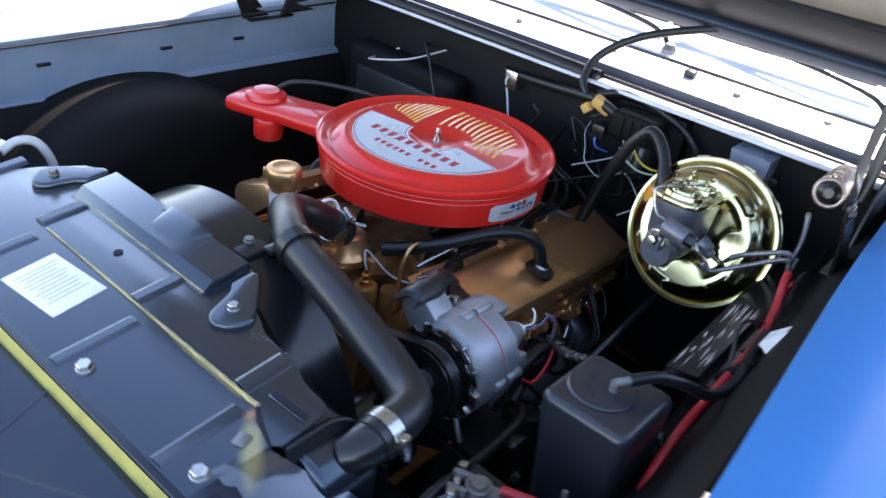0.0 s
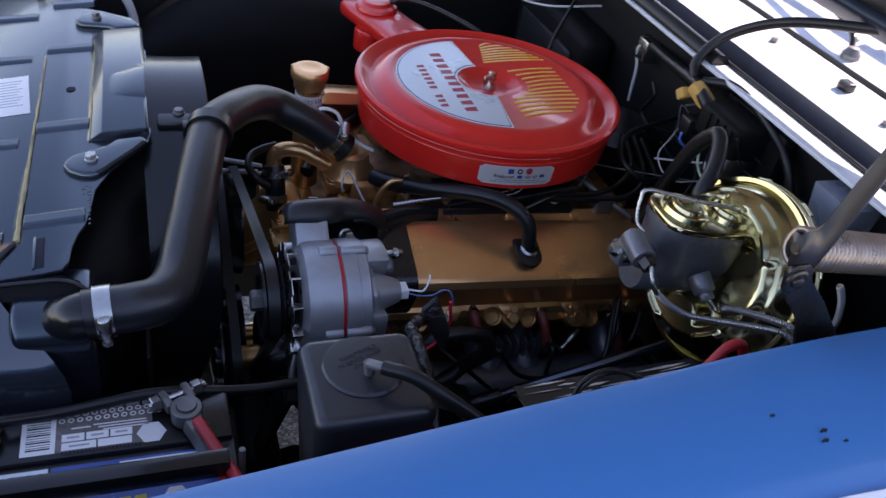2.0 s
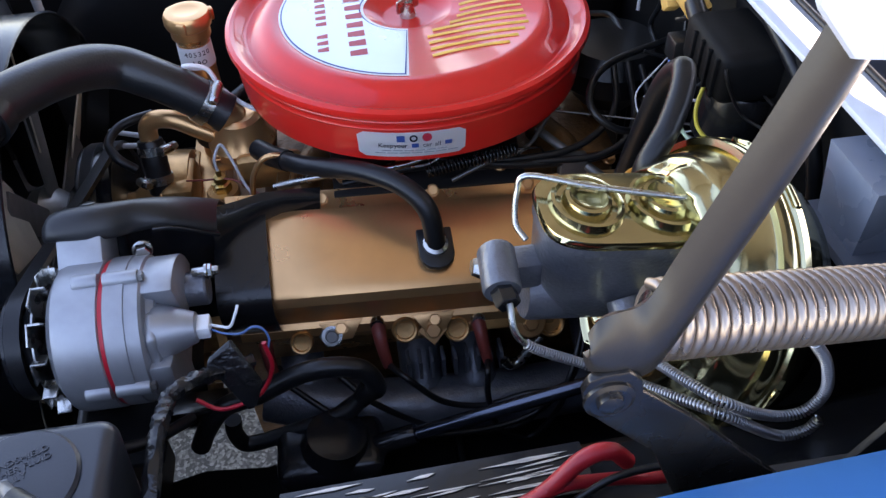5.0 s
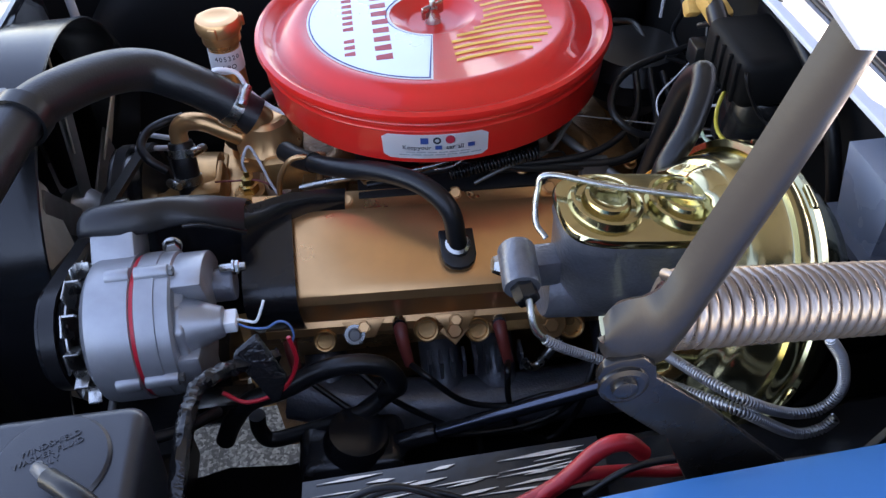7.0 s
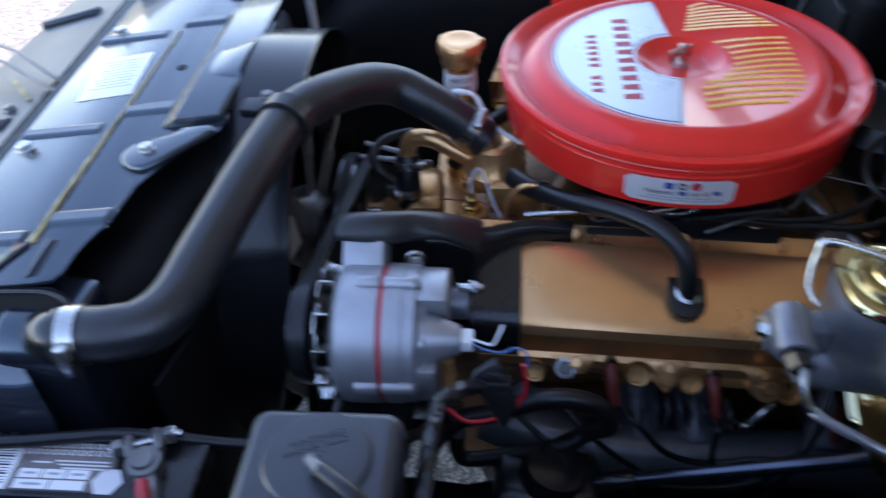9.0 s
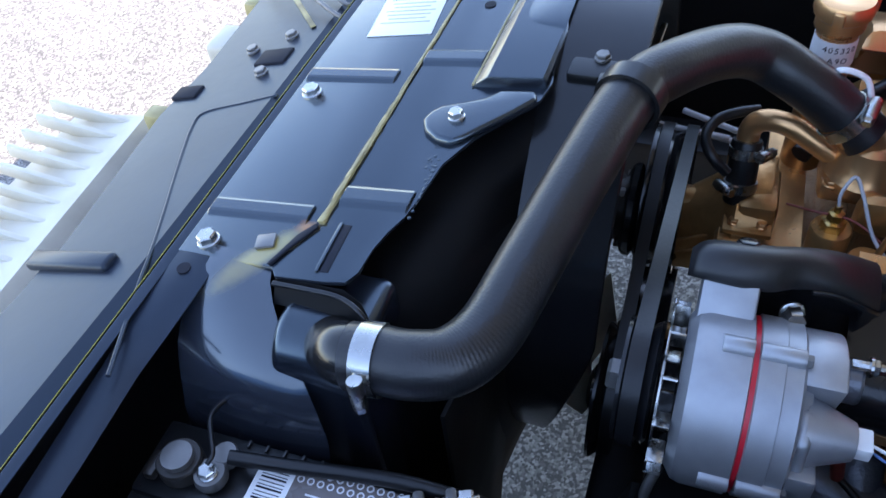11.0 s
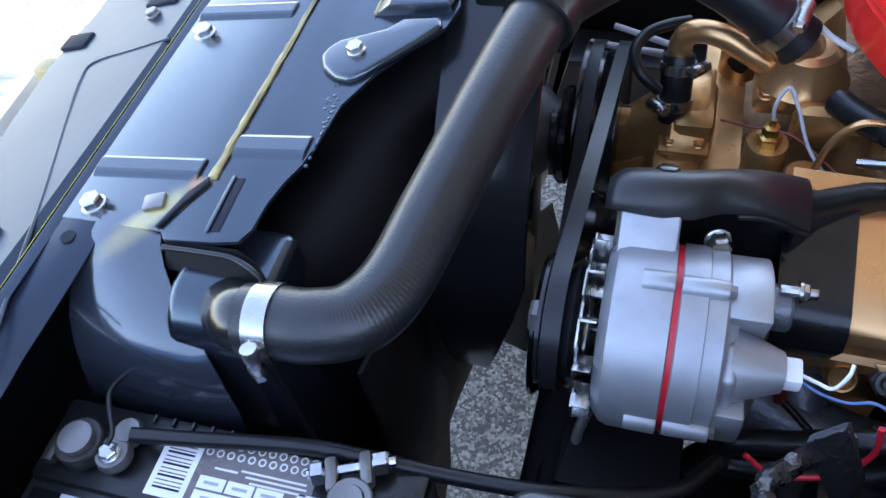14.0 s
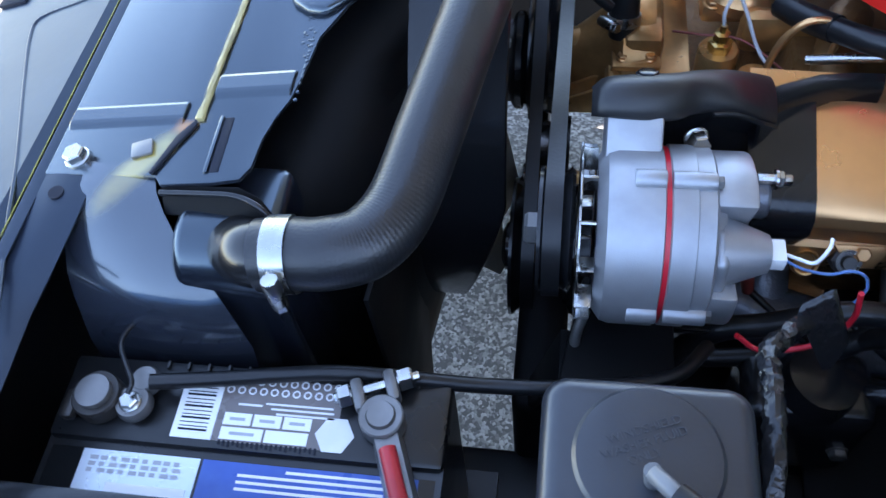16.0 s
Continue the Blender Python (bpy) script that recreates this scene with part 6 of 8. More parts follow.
    for a in (0.3, 1.3, 2.3, 3.3, 4.3, 5.3):
        y, z = cy + 0.045 * math.cos(a), cz + 0.045 * math.sin(a)
        part("slot", rbox(-0.3265, -0.3255, y - 0.004, y + 0.004, z - 0.004, z + 0.004, 0.001), INK, t, "dark cooling slot")
    return t


alternator()


def alternator_bracket():
    t = thing("alternator_bracket", (-0.23, -0.24, 0.78), "glossy black pressed bracket bolted over the valve cover", "bracket")
    # saddle hugging the cover's front end
    prof = [(-0.150, 0.784), (-0.163, 0.788), (-0.172, 0.806), (-0.188, 0.8085), (-0.258, 0.781), (-0.270, 0.771), (-0.272, 0.755), (-0.254, 0.716), (-0.243, 0.70)]
    part("saddle", strip([(-0.215, y, z + sx(-0.215)) for y, z in prof], [(-0.166, y, z + sx(-0.166)) for y, z in prof], 0.002, 3), BLACK, t, smooth=70)
    cy, cz = -0.313, 0.810
    u, v = Vector((0, 0.72, 0.69)), Vector((0, -0.69, 0.72))
    o = Vector((0, cy, cz))
    lip = smoothed([(-0.333, -0.268, 0.880), (-0.326, -0.273, 0.885), (-0.302, -0.274, 0.884), (-0.280, -0.268, 0.878), (-0.264, -0.255, 0.871), (-0.240, -0.248, 0.867), (-0.220, -0.241, 0.853), (-0.204, -0.232, 0.838)], 4)
    crest = smoothed([(-0.333, -0.252, 0.884), (-0.324, -0.252, 0.8935), (-0.302, -0.252, 0.8960), (-0.280, -0.248, 0.8930), (-0.262, -0.236, 0.8845), (-0.240, -0.222, 0.8720), (-0.220, -0.208, 0.8560), (-0.204, -0.198, 0.8420)], 4)
    far = smoothed([(-0.333, -0.228, 0.862), (-0.324, -0.225, 0.867), (-0.302, -0.224, 0.869), (-0.280, -0.220, 0.867), (-0.262, -0.207, 0.858), (-0.240, -0.190, 0.843), (-0.220, -0.176, 0.826), (-0.204, -0.166, 0.814)], 4)
    bm = bmesh.new()
    rows = []
    for a, c, b in zip(lip, crest, far):
        ctl = 2 * c - (a + b) / 2
        arc = [a * (1 - s) ** 2 + ctl * (2 * s * (1 - s)) + b * s * s for s in [k / 10 for k in range(11)]]
        rows.append([bm.verts.new(p) for p in [a + Vector((0, 0.0035, -0.007)), a + Vector((0, 0.0005, -0.0035)), *arc]])
    for p, q in zip(rows, rows[1:]):
        for k in range(len(p) - 1):
            bm.faces.new((p[k], q[k], q[k + 1], p[k + 1]))
    bmesh.ops.recalc_face_normals(bm, faces=bm.faces)
    bmesh.ops.solidify(bm, geom=bm.faces[:], thickness=0.002)
    part("channel", bm, BLACK_MATT, t, "glossy black pressed channel", smooth=70)
    part("rolled_edge", tube([Vector(p) + Vector((0, 0.001, -0.006)) for p in lip[18:]], 0.0026, 8, raw=True), BLACK, t)
    part("rear_arm", strip([(-0.212, -0.205, 0.841), (-0.191, -0.190, 0.834), (-0.167, -0.178, 0.831), (-0.141, -0.166, 0.822), (-0.112, -0.155, 0.811)], [(-0.210, -0.225, 0.807), (-0.192, -0.205, 0.797), (-0.171, -0.190, 0.797), (-0.153, -0.178, 0.799), (-0.115, -0.170, 0.791)], 0.003, 6, lambda s: (0, -0.004 * math.sin(math.pi * s), 0.006 * math.sin(math.pi * s))), BLACK, t, "black arm along the valve cover", smooth=60)
    part("web", prism([(-0.292, -0.232, 0.872), (-0.255, -0.225, 0.858), (-0.206, -0.205, 0.826), (-0.206, -0.222, 0.715), (-0.262, -0.240, 0.735), (-0.290, -0.240, 0.79)], (0, 0.003, 0.001), 0.0008), BLACK, t, "black side web of the bracket")
    bolt((-0.262, -0.262, 0.852), (0.2, -0.9, 0.3), t, 0.0075, 0.012)
    bolt((-0.298, -0.242, 0.8895), (0, 0.45, 0.89), t, 0.007, 0.003, BLACK)
    return t


alternator_bracket()


def pulleys():
    for nm, lab, cat, x, y, z, R, w in (("water_pump_pulley", "black water pump pulley with grooves", "pulley", -0.37, 0.01, 0.682, 0.078, 0.040), ("crank_pulley", "black crankshaft pulley low on the engine", "pulley", -0.37, 0.0, 0.46, 0.085, 0.05), ("steering_pump_pulley", "black power steering pump pulley", "pulley", -0.385, -0.19, 0.60, 0.068, 0.022)):
        t = thing(nm, (x, y, z), lab, cat, "engine pulleys")
        part("rim", lathe([(0.02, -w / 2), (R, -w / 2), (R, -w / 2 + 0.003), (R - 0.008, 0), (R, w / 2 - 0.003), (R, w / 2), (0.02, w / 2), (0.02, -w / 2)], (x, y, z), (1, 0, 0), 48), BLACK, t)
        part("hub", lathe([(0, 0), (0.024, 0), (0.024, 0.006), (0.015, 0.010), (0, 0.010)], (x - w / 2, y, z), (-1, 0, 0), 24), BLACK, t)
        part("shaft", rod((x, y, z), (-0.25, y, z), 0.018, 16), GOLD_CAST, t)
        for k in range(4):
            a = k * math.pi / 2 + 0.5
            bolt((x - w / 2, y + 0.034 * math.cos(a), z + 0.034 * math.sin(a)), (-1, 0, 0), t, 0.0055, 0.005, DARKSTEEL)


pulleys()


def belt(x, wheels, w, label):
    """An endless belt round wheels (y, z, r) given in order."""
    pts = []
    n = len(wheels)
    for i in range(n):
        y, z, r = wheels[i]
        py, pz_, pr = wheels[i - 1]
        ny, nz, nr = wheels[(i + 1) % n]

        def tang(ay, az, ar, by, bz, br):
            dy, dz = by - ay, bz - az
            L = math.hypot(dy, dz)
            return math.atan2(dz, dy) - math.acos((ar - br) / L)
        a0, a1 = tang(py, pz_, pr, y, z, r), tang(y, z, r, ny, nz, nr)
        while a1 < a0:
            a1 += 2 * math.pi
        for k in range(9):
            a = a0 + (a1 - a0) * k / 8
            pts.append((y + r * math.cos(a), z + r * math.sin(a)))
    bm = bmesh.new()
    rings = []
    m = len(pts)
    for i in range(m):
        d = Vector((pts[(i + 1) % m][0] - pts[i - 1][0], pts[(i + 1) % m][1] - pts[i - 1][1])).normalized()
        nrm = (d.y, -d.x)
        o, ii = 0.003, -0.006
        rings.append([bm.verts.new((x + dx, pts[i][0] + nrm[0] * q, pts[i][1] + nrm[1] * q)) for dx, q in ((-w / 2, o), (w / 2, o), (w * 0.3, ii), (-w * 0.3, ii))])
    for i in range(m):
        a, b = rings[i], rings[(i + 1) % m]
        for k in range(4):
            bm.faces.new((a[k], a[(k + 1) % 4], b[(k + 1) % 4], b[k]))
    return solo("fan_belt", bm, RUBBER, label, "belt", "engine belts", smooth=30)


belt(-0.354, [(0.0, 0.46, 0.085), (0.01, 0.682, 0.078), (-0.313, 0.81, 0.044)][::1], 0.012, "black rubber belt round the alternator pulley")
belt(-0.378, [(0.0, 0.46, 0.085), (0.01, 0.682, 0.078), (-0.19, 0.60, 0.068)], 0.012, "black rubber belt round the steering pump pulley")


# ---------------------------------------------------------------- brakes
def booster():
    t = thing("brake_booster", (0.23, -0.396, 0.72), "round yellow zinc-plated brake booster with pressed lobes", "brake booster")
    C = Vector((0.1576, -0.3964, 0.8690))
    ax = Vector((1, 0.014, -0.354)).normalized()          # points rearwards
    right = Vector((0, -1, 0))
    right = (right - right.dot(ax) * ax).normalized()
    up = right.cross(-ax).normalized()
    up = up if up.z > 0 else -up
    R = 0.1130
    lobes = (2, 92, 188, 281)
    kidneys = (53, 102, 140, 216, 254, 320)

    def step(a, b, v):
        q = min(1, max(0, (v - a) / (b - a)))
        return q * q * (3 - 2 * q)

    def height(r, a):
        """How far the pressed front stands before the rim."""
        h = 0.026 * step(0.108, 0.094, r) + 0.010 * step(0.094, 0.080, r)
        q = 0.0
        for d in lobes:
            w = radians((a - d + 180) % 360 - 180)
            q = max(q, step(0.036, 0.026, math.hypot(r * math.cos(w) - 0.066, r * math.sin(w))))
        h -= 0.022 * step(0.070, 0.058, r) * (1 - q)
        for d in kidneys:
            w = radians((a - d + 180) % 360 - 180)
            e = math.hypot((r - 0.086), max(0, abs(w * 0.086) - 0.014))
            h += 0.0055 * step(0.0075, 0.003, e)
        return h

    bm = bmesh.new()
    radii = [R - 0.002, 0.1105, 0.108, 0.105, 0.102, 0.099, 0.0965] + [0.094 - 0.0022 * k for k in range(32)] + [0.02, 0.008]
    N = 180
    rows = []
    for r in radii:
        rows.append([bm.verts.new(C - ax * height(r, 360 * k / N) + r * (right * math.cos(2 * math.pi * k / N) + up * math.sin(2 * math.pi * k / N))) for k in range(N)])
    for a, b in zip(rows, rows[1:]):
        for k in range(N):
            bm.faces.new((a[k], a[(k + 1) % N], b[(k + 1) % N], b[k]))
    bm.faces.new(rows[-1])
    part("front_shell", bm, ZINC_GOLD, t, smooth=70)
    part("rim", lathe([(R - 0.005, -0.003), (R, -0.003), (R + 0.0015, 0.0), (R + 0.0015, 0.005), (R - 0.001, 0.007), (R - 0.001, 0.010), (R + 0.0025, 0.012), (R + 0.0025, 0.017), (R - 0.003, 0.019), (R - 0.005, -0.003)], C, ax, 96), ZINC_GOLD, t)
    part("rear_shell", lathe([(R - 0.003, 0.018), (R - 0.006, 0.034), (R - 0.014, 0.044), (R - 0.018, 0.054), (0.075, 0.070), (0.045, 0.082), (0, 0.084)], C, ax, 72), ZINC_GOLD, t, smooth=40)
    rot = Matrix((( right.x, up.x, -ax.x, C.x), (right.y, up.y, -ax.y, C.y), (right.z, up.z, -ax.z, C.z), (0, 0, 0, 1)))
    for k in range(10):
        part("lock_tab", moved(rbox(R - 0.002, R + 0.0045, -0.010, 0.010, -0.017, -0.011, 0.002), rot @ Matrix.Rotation(2 * math.pi * k / 10 + 0.1, 4, "Z")), ZINC_GOLD, t)
    part("check_valve", lathe([(0, 0), (0.014, 0), (0.013, 0.012), (0.008, 0.016), (0.008, 0.028), (0, 0.028)], (0.175, -0.320, 0.888), (-0.8, 0.3, 0.35), 24), ORANGE_CAP, t, "orange plastic check valve")
    part("mounting", rod(C + ax * 0.075, Vector((0.312, -0.392, 0.815)), 0.04, 24), BLACK, t)
    part("tag", moved(rbox(-0.010, 0.010, -0.001, 0.001, -0.010, 0.010, 0.0006), Matrix.Translation((0.186, -0.418, 0.762)) @ Matrix.Rotation(0.25, 4, "Y") @ Matrix.Rotation(0.5, 4, "X")), WHITE, t, "small pale tag")
    return t


booster()

MC_T = Matrix.Translation((0.047, -0.383, 0.946)) @ Matrix.Rotation(radians(7.5), 4, "Y") @ Matrix.Diagonal((0.90, 1, 1, 1))   # origin: front end of the lid; local x rearward


def master_cylinder():
    t = thing("master_cylinder", (0.10, -0.385, 0.86), "black cast-iron brake master cylinder with a gold lid", "master cylinder")

    def oval(L, W, z, n=40, x0=0.0):
        pts = []
        for k in range(n):
            a = 2 * math.pi * k / n
            c, s = math.cos(a), math.sin(a)
            pts.append((x0 + L / 2 + L / 2 * math.copysign(abs(c) ** 0.5, c), W / 2 * math.copysign(abs(s) ** 0.6, s), z))
        return pts
    bm = bmesh.new()
    rows = [[bm.verts.new(p) for p in oval(L, W, z, 40, x0)] for L, W, z, x0 in ((0.080, 0.045, -0.082, 0.035), (0.105, 0.056, -0.074, 0.02), (0.125, 0.066, -0.050, 0.006), (0.132, 0.070, -0.012, 0.001), (0.136, 0.074, -0.008, -0.001), (0.136, 0.074, 0.0, -0.001))]
    for a, b in zip(rows, rows[1:]):
        for k in range(40):
            bm.faces.new((a[k], a[(k + 1) % 40], b[(k + 1) % 40], b[k]))
    bm.faces.new(rows[0][::-1]), bm.faces.new(rows[-1])
    part("reservoir", moved(bm, MC_T), IRON, t, "rough black cast body", smooth=45)
    part("bore", join(rod(MC_T @ Vector((0.0, 0, -0.072)), MC_T @ Vector((0.165, 0, -0.072)), 0.024, 28), rod(MC_T @ Vector((0.148, 0, -0.072)), MC_T @ Vector((0.158, 0, -0.072)), 0.045, 24)), IRON, t)
    bm = bmesh.new()
    rows = [[bm.verts.new(p) for p in oval(L, W, z, 48, x0)] for L, W, z, x0 in ((0.138, 0.077, 0.001, -0.002), (0.140, 0.079, 0.004, -0.003), (0.137, 0.076, 0.0075, -0.0015), (0.120, 0.060, 0.0085, 0.007))]
    for a, b in zip(rows, rows[1:]):
        for k in range(48):
            bm.faces.new((a[k], a[(k + 1) % 48], b[(k + 1) % 48], b[k]))
    bm.faces.new(rows[0][::-1]), bm.faces.new(rows[-1])
    lid = part("lid", moved(bm, MC_T), ZINC_GOLD, t, "yellow zinc-plated lid with two domes", smooth=45)
    for x in (0.036, 0.100):
        d = lathe([(0.030, 0.0), (0.0285, 0.006), (0.026, 0.0065), (0.024, 0.003), (0.020, 0.003), (0.018, 0.009), (0.015, 0.0095), (0.012, 0.006), (0, 0.005)], (0, 0, 0), (0, 0, 1), 40)
        part("dome", moved(moved(d, Matrix.Translation((x, 0, 0.0082))), MC_T), ZINC_GOLD, lid, smooth=50)
    w = [(-0.006, 0.0, -0.022), (-0.013, -0.012, -0.016), (-0.013, -0.022, 0.004), (-0.006, -0.024, 0.017), (0.04, -0.008, 0.0195), (0.10, 0.004, 0.0195), (0.145, 0.010, 0.017), (0.152, 0.006, 0.004), (0.15, 0.0, -0.01)]
    part("bail_wire", tube([MC_T @ Vector((x, -y, z)) for x, y, z in w], 0.0023, 8), STEEL, t, "bright wire bail")
    # front outlet: nut, switch body and fitting
    part("outlet_nut", join(lathe([(0, 0), (0.012, 0), (0.0125, 0.008), (0.009, 0.012), (0.006, 0.020), (0, 0.021)], (0.018, -0.388, 0.905), (-1, 0.0, 0.22), 6), rod((0.03, -0.388, 0.90), (0.012, -0.388, 0.906), 0.0145, 16)), STEEL, t, "bright hex nut")
    part("switch_body", join(rod((0.014, -0.395, 0.930), (0.012, -0.43, 0.925), 0.0135, 20), rbox(0.005, 0.05, -0.40, -0.375, 0.89, 0.915, 0.005)), IRON, t)
    part("fitting", rod((0.012, -0.428, 0.926), (0.014, -0.441, 0.923), 0.009, 6), BLACK, t)
    part("port", join(rod((0.105, -0.415, 0.885), (0.108, -0.432, 0.872), 0.0125, 20), rod((0.108, -0.430, 0.873), (0.11, -0.438, 0.866), 0.0085, 6)), IRON, t)
    return t


master_cylinder()


def spiral_line(name, pts, label, guard_from=0.0):
    t = thing(name, pts[0], label, "brake line", "brake lines")
    path = smoothed(pts, 14)
    part("pipe", tube(path, 0.0026, 10, raw=True), STEEL, t, "bright steel pipe")
    i0 = int(len(path) * guard_from)
    # spring guard: a coil that follows the pipe
    seg = path[i0:]
    L = [0.0]
    for a, b in zip(seg, seg[1:]):
        L.append(L[-1] + (b - a).length)
    n = int(L[-1] / 0.0024)
    out = []
    j = 0
    side = None
    for q in range(n * 10):
        s = L[-1] * q / (n * 10)
        while j < len(L) - 2 and L[j + 1] < s:
            j += 1
        f = (s - L[j]) / max(1e-9, L[j + 1] - L[j])
        d = (seg[j + 1] - seg[j]).normalized()
        if side is None:
            side = d.orthogonal().normalized()
        side = (side - side.dot(d) * d).normalized()
        up = d.cross(side)
        w = 2 * math.pi * q / 10
        out.append(seg[j].lerp(seg[j + 1], f) + 0.0031 * (math.cos(w) * side + math.sin(w) * up))
    part("spring_guard", tube(out, 0.0008, 5, raw=True), GUARD, t, "coiled steel guard")
    return t


spiral_line("brake_line", [(0.014, -0.440, 0.925), (0.021, -0.455, 0.901), (0.068, -0.455, 0.866), (0.094, -0.485, 0.878), (0.128, -0.530, 0.899), (0.173, -0.530, 0.864), (0.193, -0.530, 0.863), (0.201, -0.530, 0.874)], "brake pipe in a coiled spring guard below the cylinder", 0.16)
spiral_line("brake_line", [(0.110, -0.437, 0.867), (0.118, -0.452, 0.860), (0.108, -0.475, 0.886), (0.127, -0.527, 0.909), (0.166, -0.527, 0.883), (0.189, -0.527, 0.882), (0.198, -0.527, 0.901), (0.190, -0.527, 0.930), (0.175, -0.527, 0.954)], "brake pipe in a coiled spring guard beside the booster", 0.22)

hh = thing("vacuum_hose", (0.17, -0.29, 0.90), "thick black vacuum hose looping to the booster", "hose")
part("tube", tube([(0.1465, -0.3215, 0.912), (0.1500, -0.3200, 0.930), (0.1660, -0.3080, 0.950), (0.1800, -0.2900, 0.966), (0.1880, -0.2740, 0.9745), (0.1910, -0.2600, 0.9725), (0.190, -0.236, 0.942), (0.190, -0.208, 0.872), (0.188, -0.187, 0.80), (0.186, -0.172, 0.74)], 0.0100, 14), RUBBER, hh)

part("end_cap", lathe([(0, -0.016), (0.0150, -0.016), (0.0160, -0.010), (0.0155, 0.004), (0.0120, 0.009), (0, 0.009)], (0.1463, -0.3175, 0.906), (0.1, -0.05, 0.95), 8), ORANGE_CAP, hh, "orange plastic cap at the hose end")
ts = thing("throttle_spring", (0.05, -0.15, 0.82), "black coiled return spring under the air cleaner", "spring")
part("coil", coil((-0.005, -0.150, 0.811), (0.088, -0.150, 0.827), 0.0062, 0.0010, 26), BLACK, ts)
part("hook", tube([(0.088, -0.150, 0.827), (0.098, -0.150, 0.826), (0.112, -0.146, 0.822), (0.118, -0.140, 0.812)], 0.0011, 6), BLACK, ts)

# ---------------------------------------------------------------- firewall things
wm = thing("wiper_motor", (0.27, -0.20, 0.90), "black boxy wiper motor module on the firewall", "wiper motor")
part("housing", rbox(0.232, 0.30, -0.254, -0.166, 0.925, 0.972, 0.010, 3), UNDERCOAT, wm, smooth=40)
part("bracket", rbox(0.285, 0.311, -0.28, -0.15, 0.90, 0.975, 0.004), UNDERCOAT, wm)
part("motor", lathe([(0, 0), (0.03, 0), (0.032, 0.004), (0.032, 0.05), (0.024, 0.06), (0, 0.06)], (0.27, -0.222, 0.925), (-0.1, 0, -1), 28), BLACK, wm)
for y in (-0.244, -0.228, -0.212, -0.196):
    part("rib", rbox(0.229, 0.234, y, y + 0.004, 0.930, 0.966, 0.001), UNDERCOAT, wm)
part("plug", rbox(0.228, 0.26, -0.165, -0.142, 0.915, 0.938, 0.003), PLASTIC, wm)
tb = thing("tape_wrap", (0.247, -0.142, 0.95), "tan cloth tape wrapped round a wiring loom", "tape")
part("wrap", join(moved(rbox(-0.010, 0.010, -0.018, 0.018, -0.010, 0.010, 0.005, 2), Matrix.Translation((0.248, -0.142, 0.966)) @ Matrix.Rotation(0.5, 4, "X") @ Matrix.Rotation(0.3, 4, "Z")), moved(rbox(-0.007, 0.008, -0.008, 0.008, -0.010, 0.006, 0.003), Matrix.Translation((0.236, -0.122, 0.958)) @ Matrix.Rotation(0.8, 4, "X"))), TAPE, tb)
fr = thing("fluid_bottle", (0.285, -0.40, 0.90), "small translucent grey plastic bottle on the firewall", "bottle")
part("body", taper_box((0.268, 0.306, -0.425, -0.375), (0.262, 0.308, -0.432, -0.368), 0.905, 0.972, 0.015, 4), mat("grey_translucent_plastic", (0.21, 0.24, 0.30), 0.28, vary=0.1, coat=0.2), fr)
part("rim", taper_box((0.256, 0.310, -0.440, -0.360), (0.258, 0.310, -0.437, -0.363), 0.905, 0.910, 0.002, 2), mat("grey_moulded_rim", (0.14, 0.16, 0.20), 0.35, vary=0.1), fr, "moulded lower rim")
part("flange", rbox(0.298, 0.311, -0.442, -0.358, 0.915, 0.935, 0.004), BLACK_MATT, fr)


def cable(name, pts, r, m, label, cat="cable", group="wiring", seg=8, rough=0.0):
    t = thing(name, pts[0], label, cat, group)
    part("jacket", tube(pts, r, seg, 8, rough), m, t)
    return t


cable("wiring_loom", [(0.305, 0.10, 0.94), (0.285, 0.0, 0.95), (0.262, -0.10, 0.965), (0.248, -0.142, 0.968), (0.245, -0.19, 0.95), (0.262, -0.21, 0.90), (0.28, -0.20, 0.82)], 0.009, RUBBER, "taped black wiring loom along the firewall")
cable("wiring_loom", [(0.262, -0.10, 0.968), (0.268, -0.085, 0.99), (0.30, -0.09, 1.03), (0.34, -0.15, 1.075), (0.40, -0.26, 1.11), (0.46, -0.36, 1.13)], 0.007, RUBBER, "black loom arching over the cowl to the hood")
cable("wiring_loom", [(0.262, -0.12, 0.975), (0.285, -0.16, 0.985), (0.285, -0.24, 0.975), (0.29, -0.30, 0.94), (0.298, -0.335, 0.86), (0.30, -0.34, 0.78)], 0.0065, RUBBER, "black loom running down the firewall")
cable("wire", [(0.24, -0.215, 0.93), (0.225, -0.235, 0.915), (0.222, -0.255, 0.905), (0.235, -0.275, 0.90), (0.26, -0.29, 0.90)], 0.0018, INK_YELLOW, "thin yellow wire by the wiper motor")
cable("wire", [(0.23, -0.20, 0.915), (0.215, -0.225, 0.905), (0.213, -0.25, 0.897), (0.23, -0.27, 0.893), (0.258, -0.285, 0.893)], 0.0016, mat("pale_green_jacket", (0.35, 0.50, 0.38), 0.4), "thin pale green wire by the wiper motor")
cable("wire", [(0.245, -0.155, 0.93), (0.235, -0.15, 0.915), (0.232, -0.155, 0.90), (0.25, -0.17, 0.89)], 0.0018, LABEL_BLUE, "thin blue wire at the plug")
cable("wire", [(0.30, -0.10, 0.91), (0.26, -0.115, 0.905), (0.225, -0.14, 0.895), (0.20, -0.16, 0.88), (0.21, -0.19, 0.86), (0.25, -0.21, 0.87)], 0.0009, GREYWIRE, "pale wire loop against the firewall")
cable("wire", [(0.305, 0.06, 0.945), (0.29, 0.075, 0.94), (0.285, 0.085, 0.93), (0.29, 0.08, 0.90), (0.28, 0.06, 0.85)], 0.0022, GREYWIRE, "pale connector wire on the firewall")
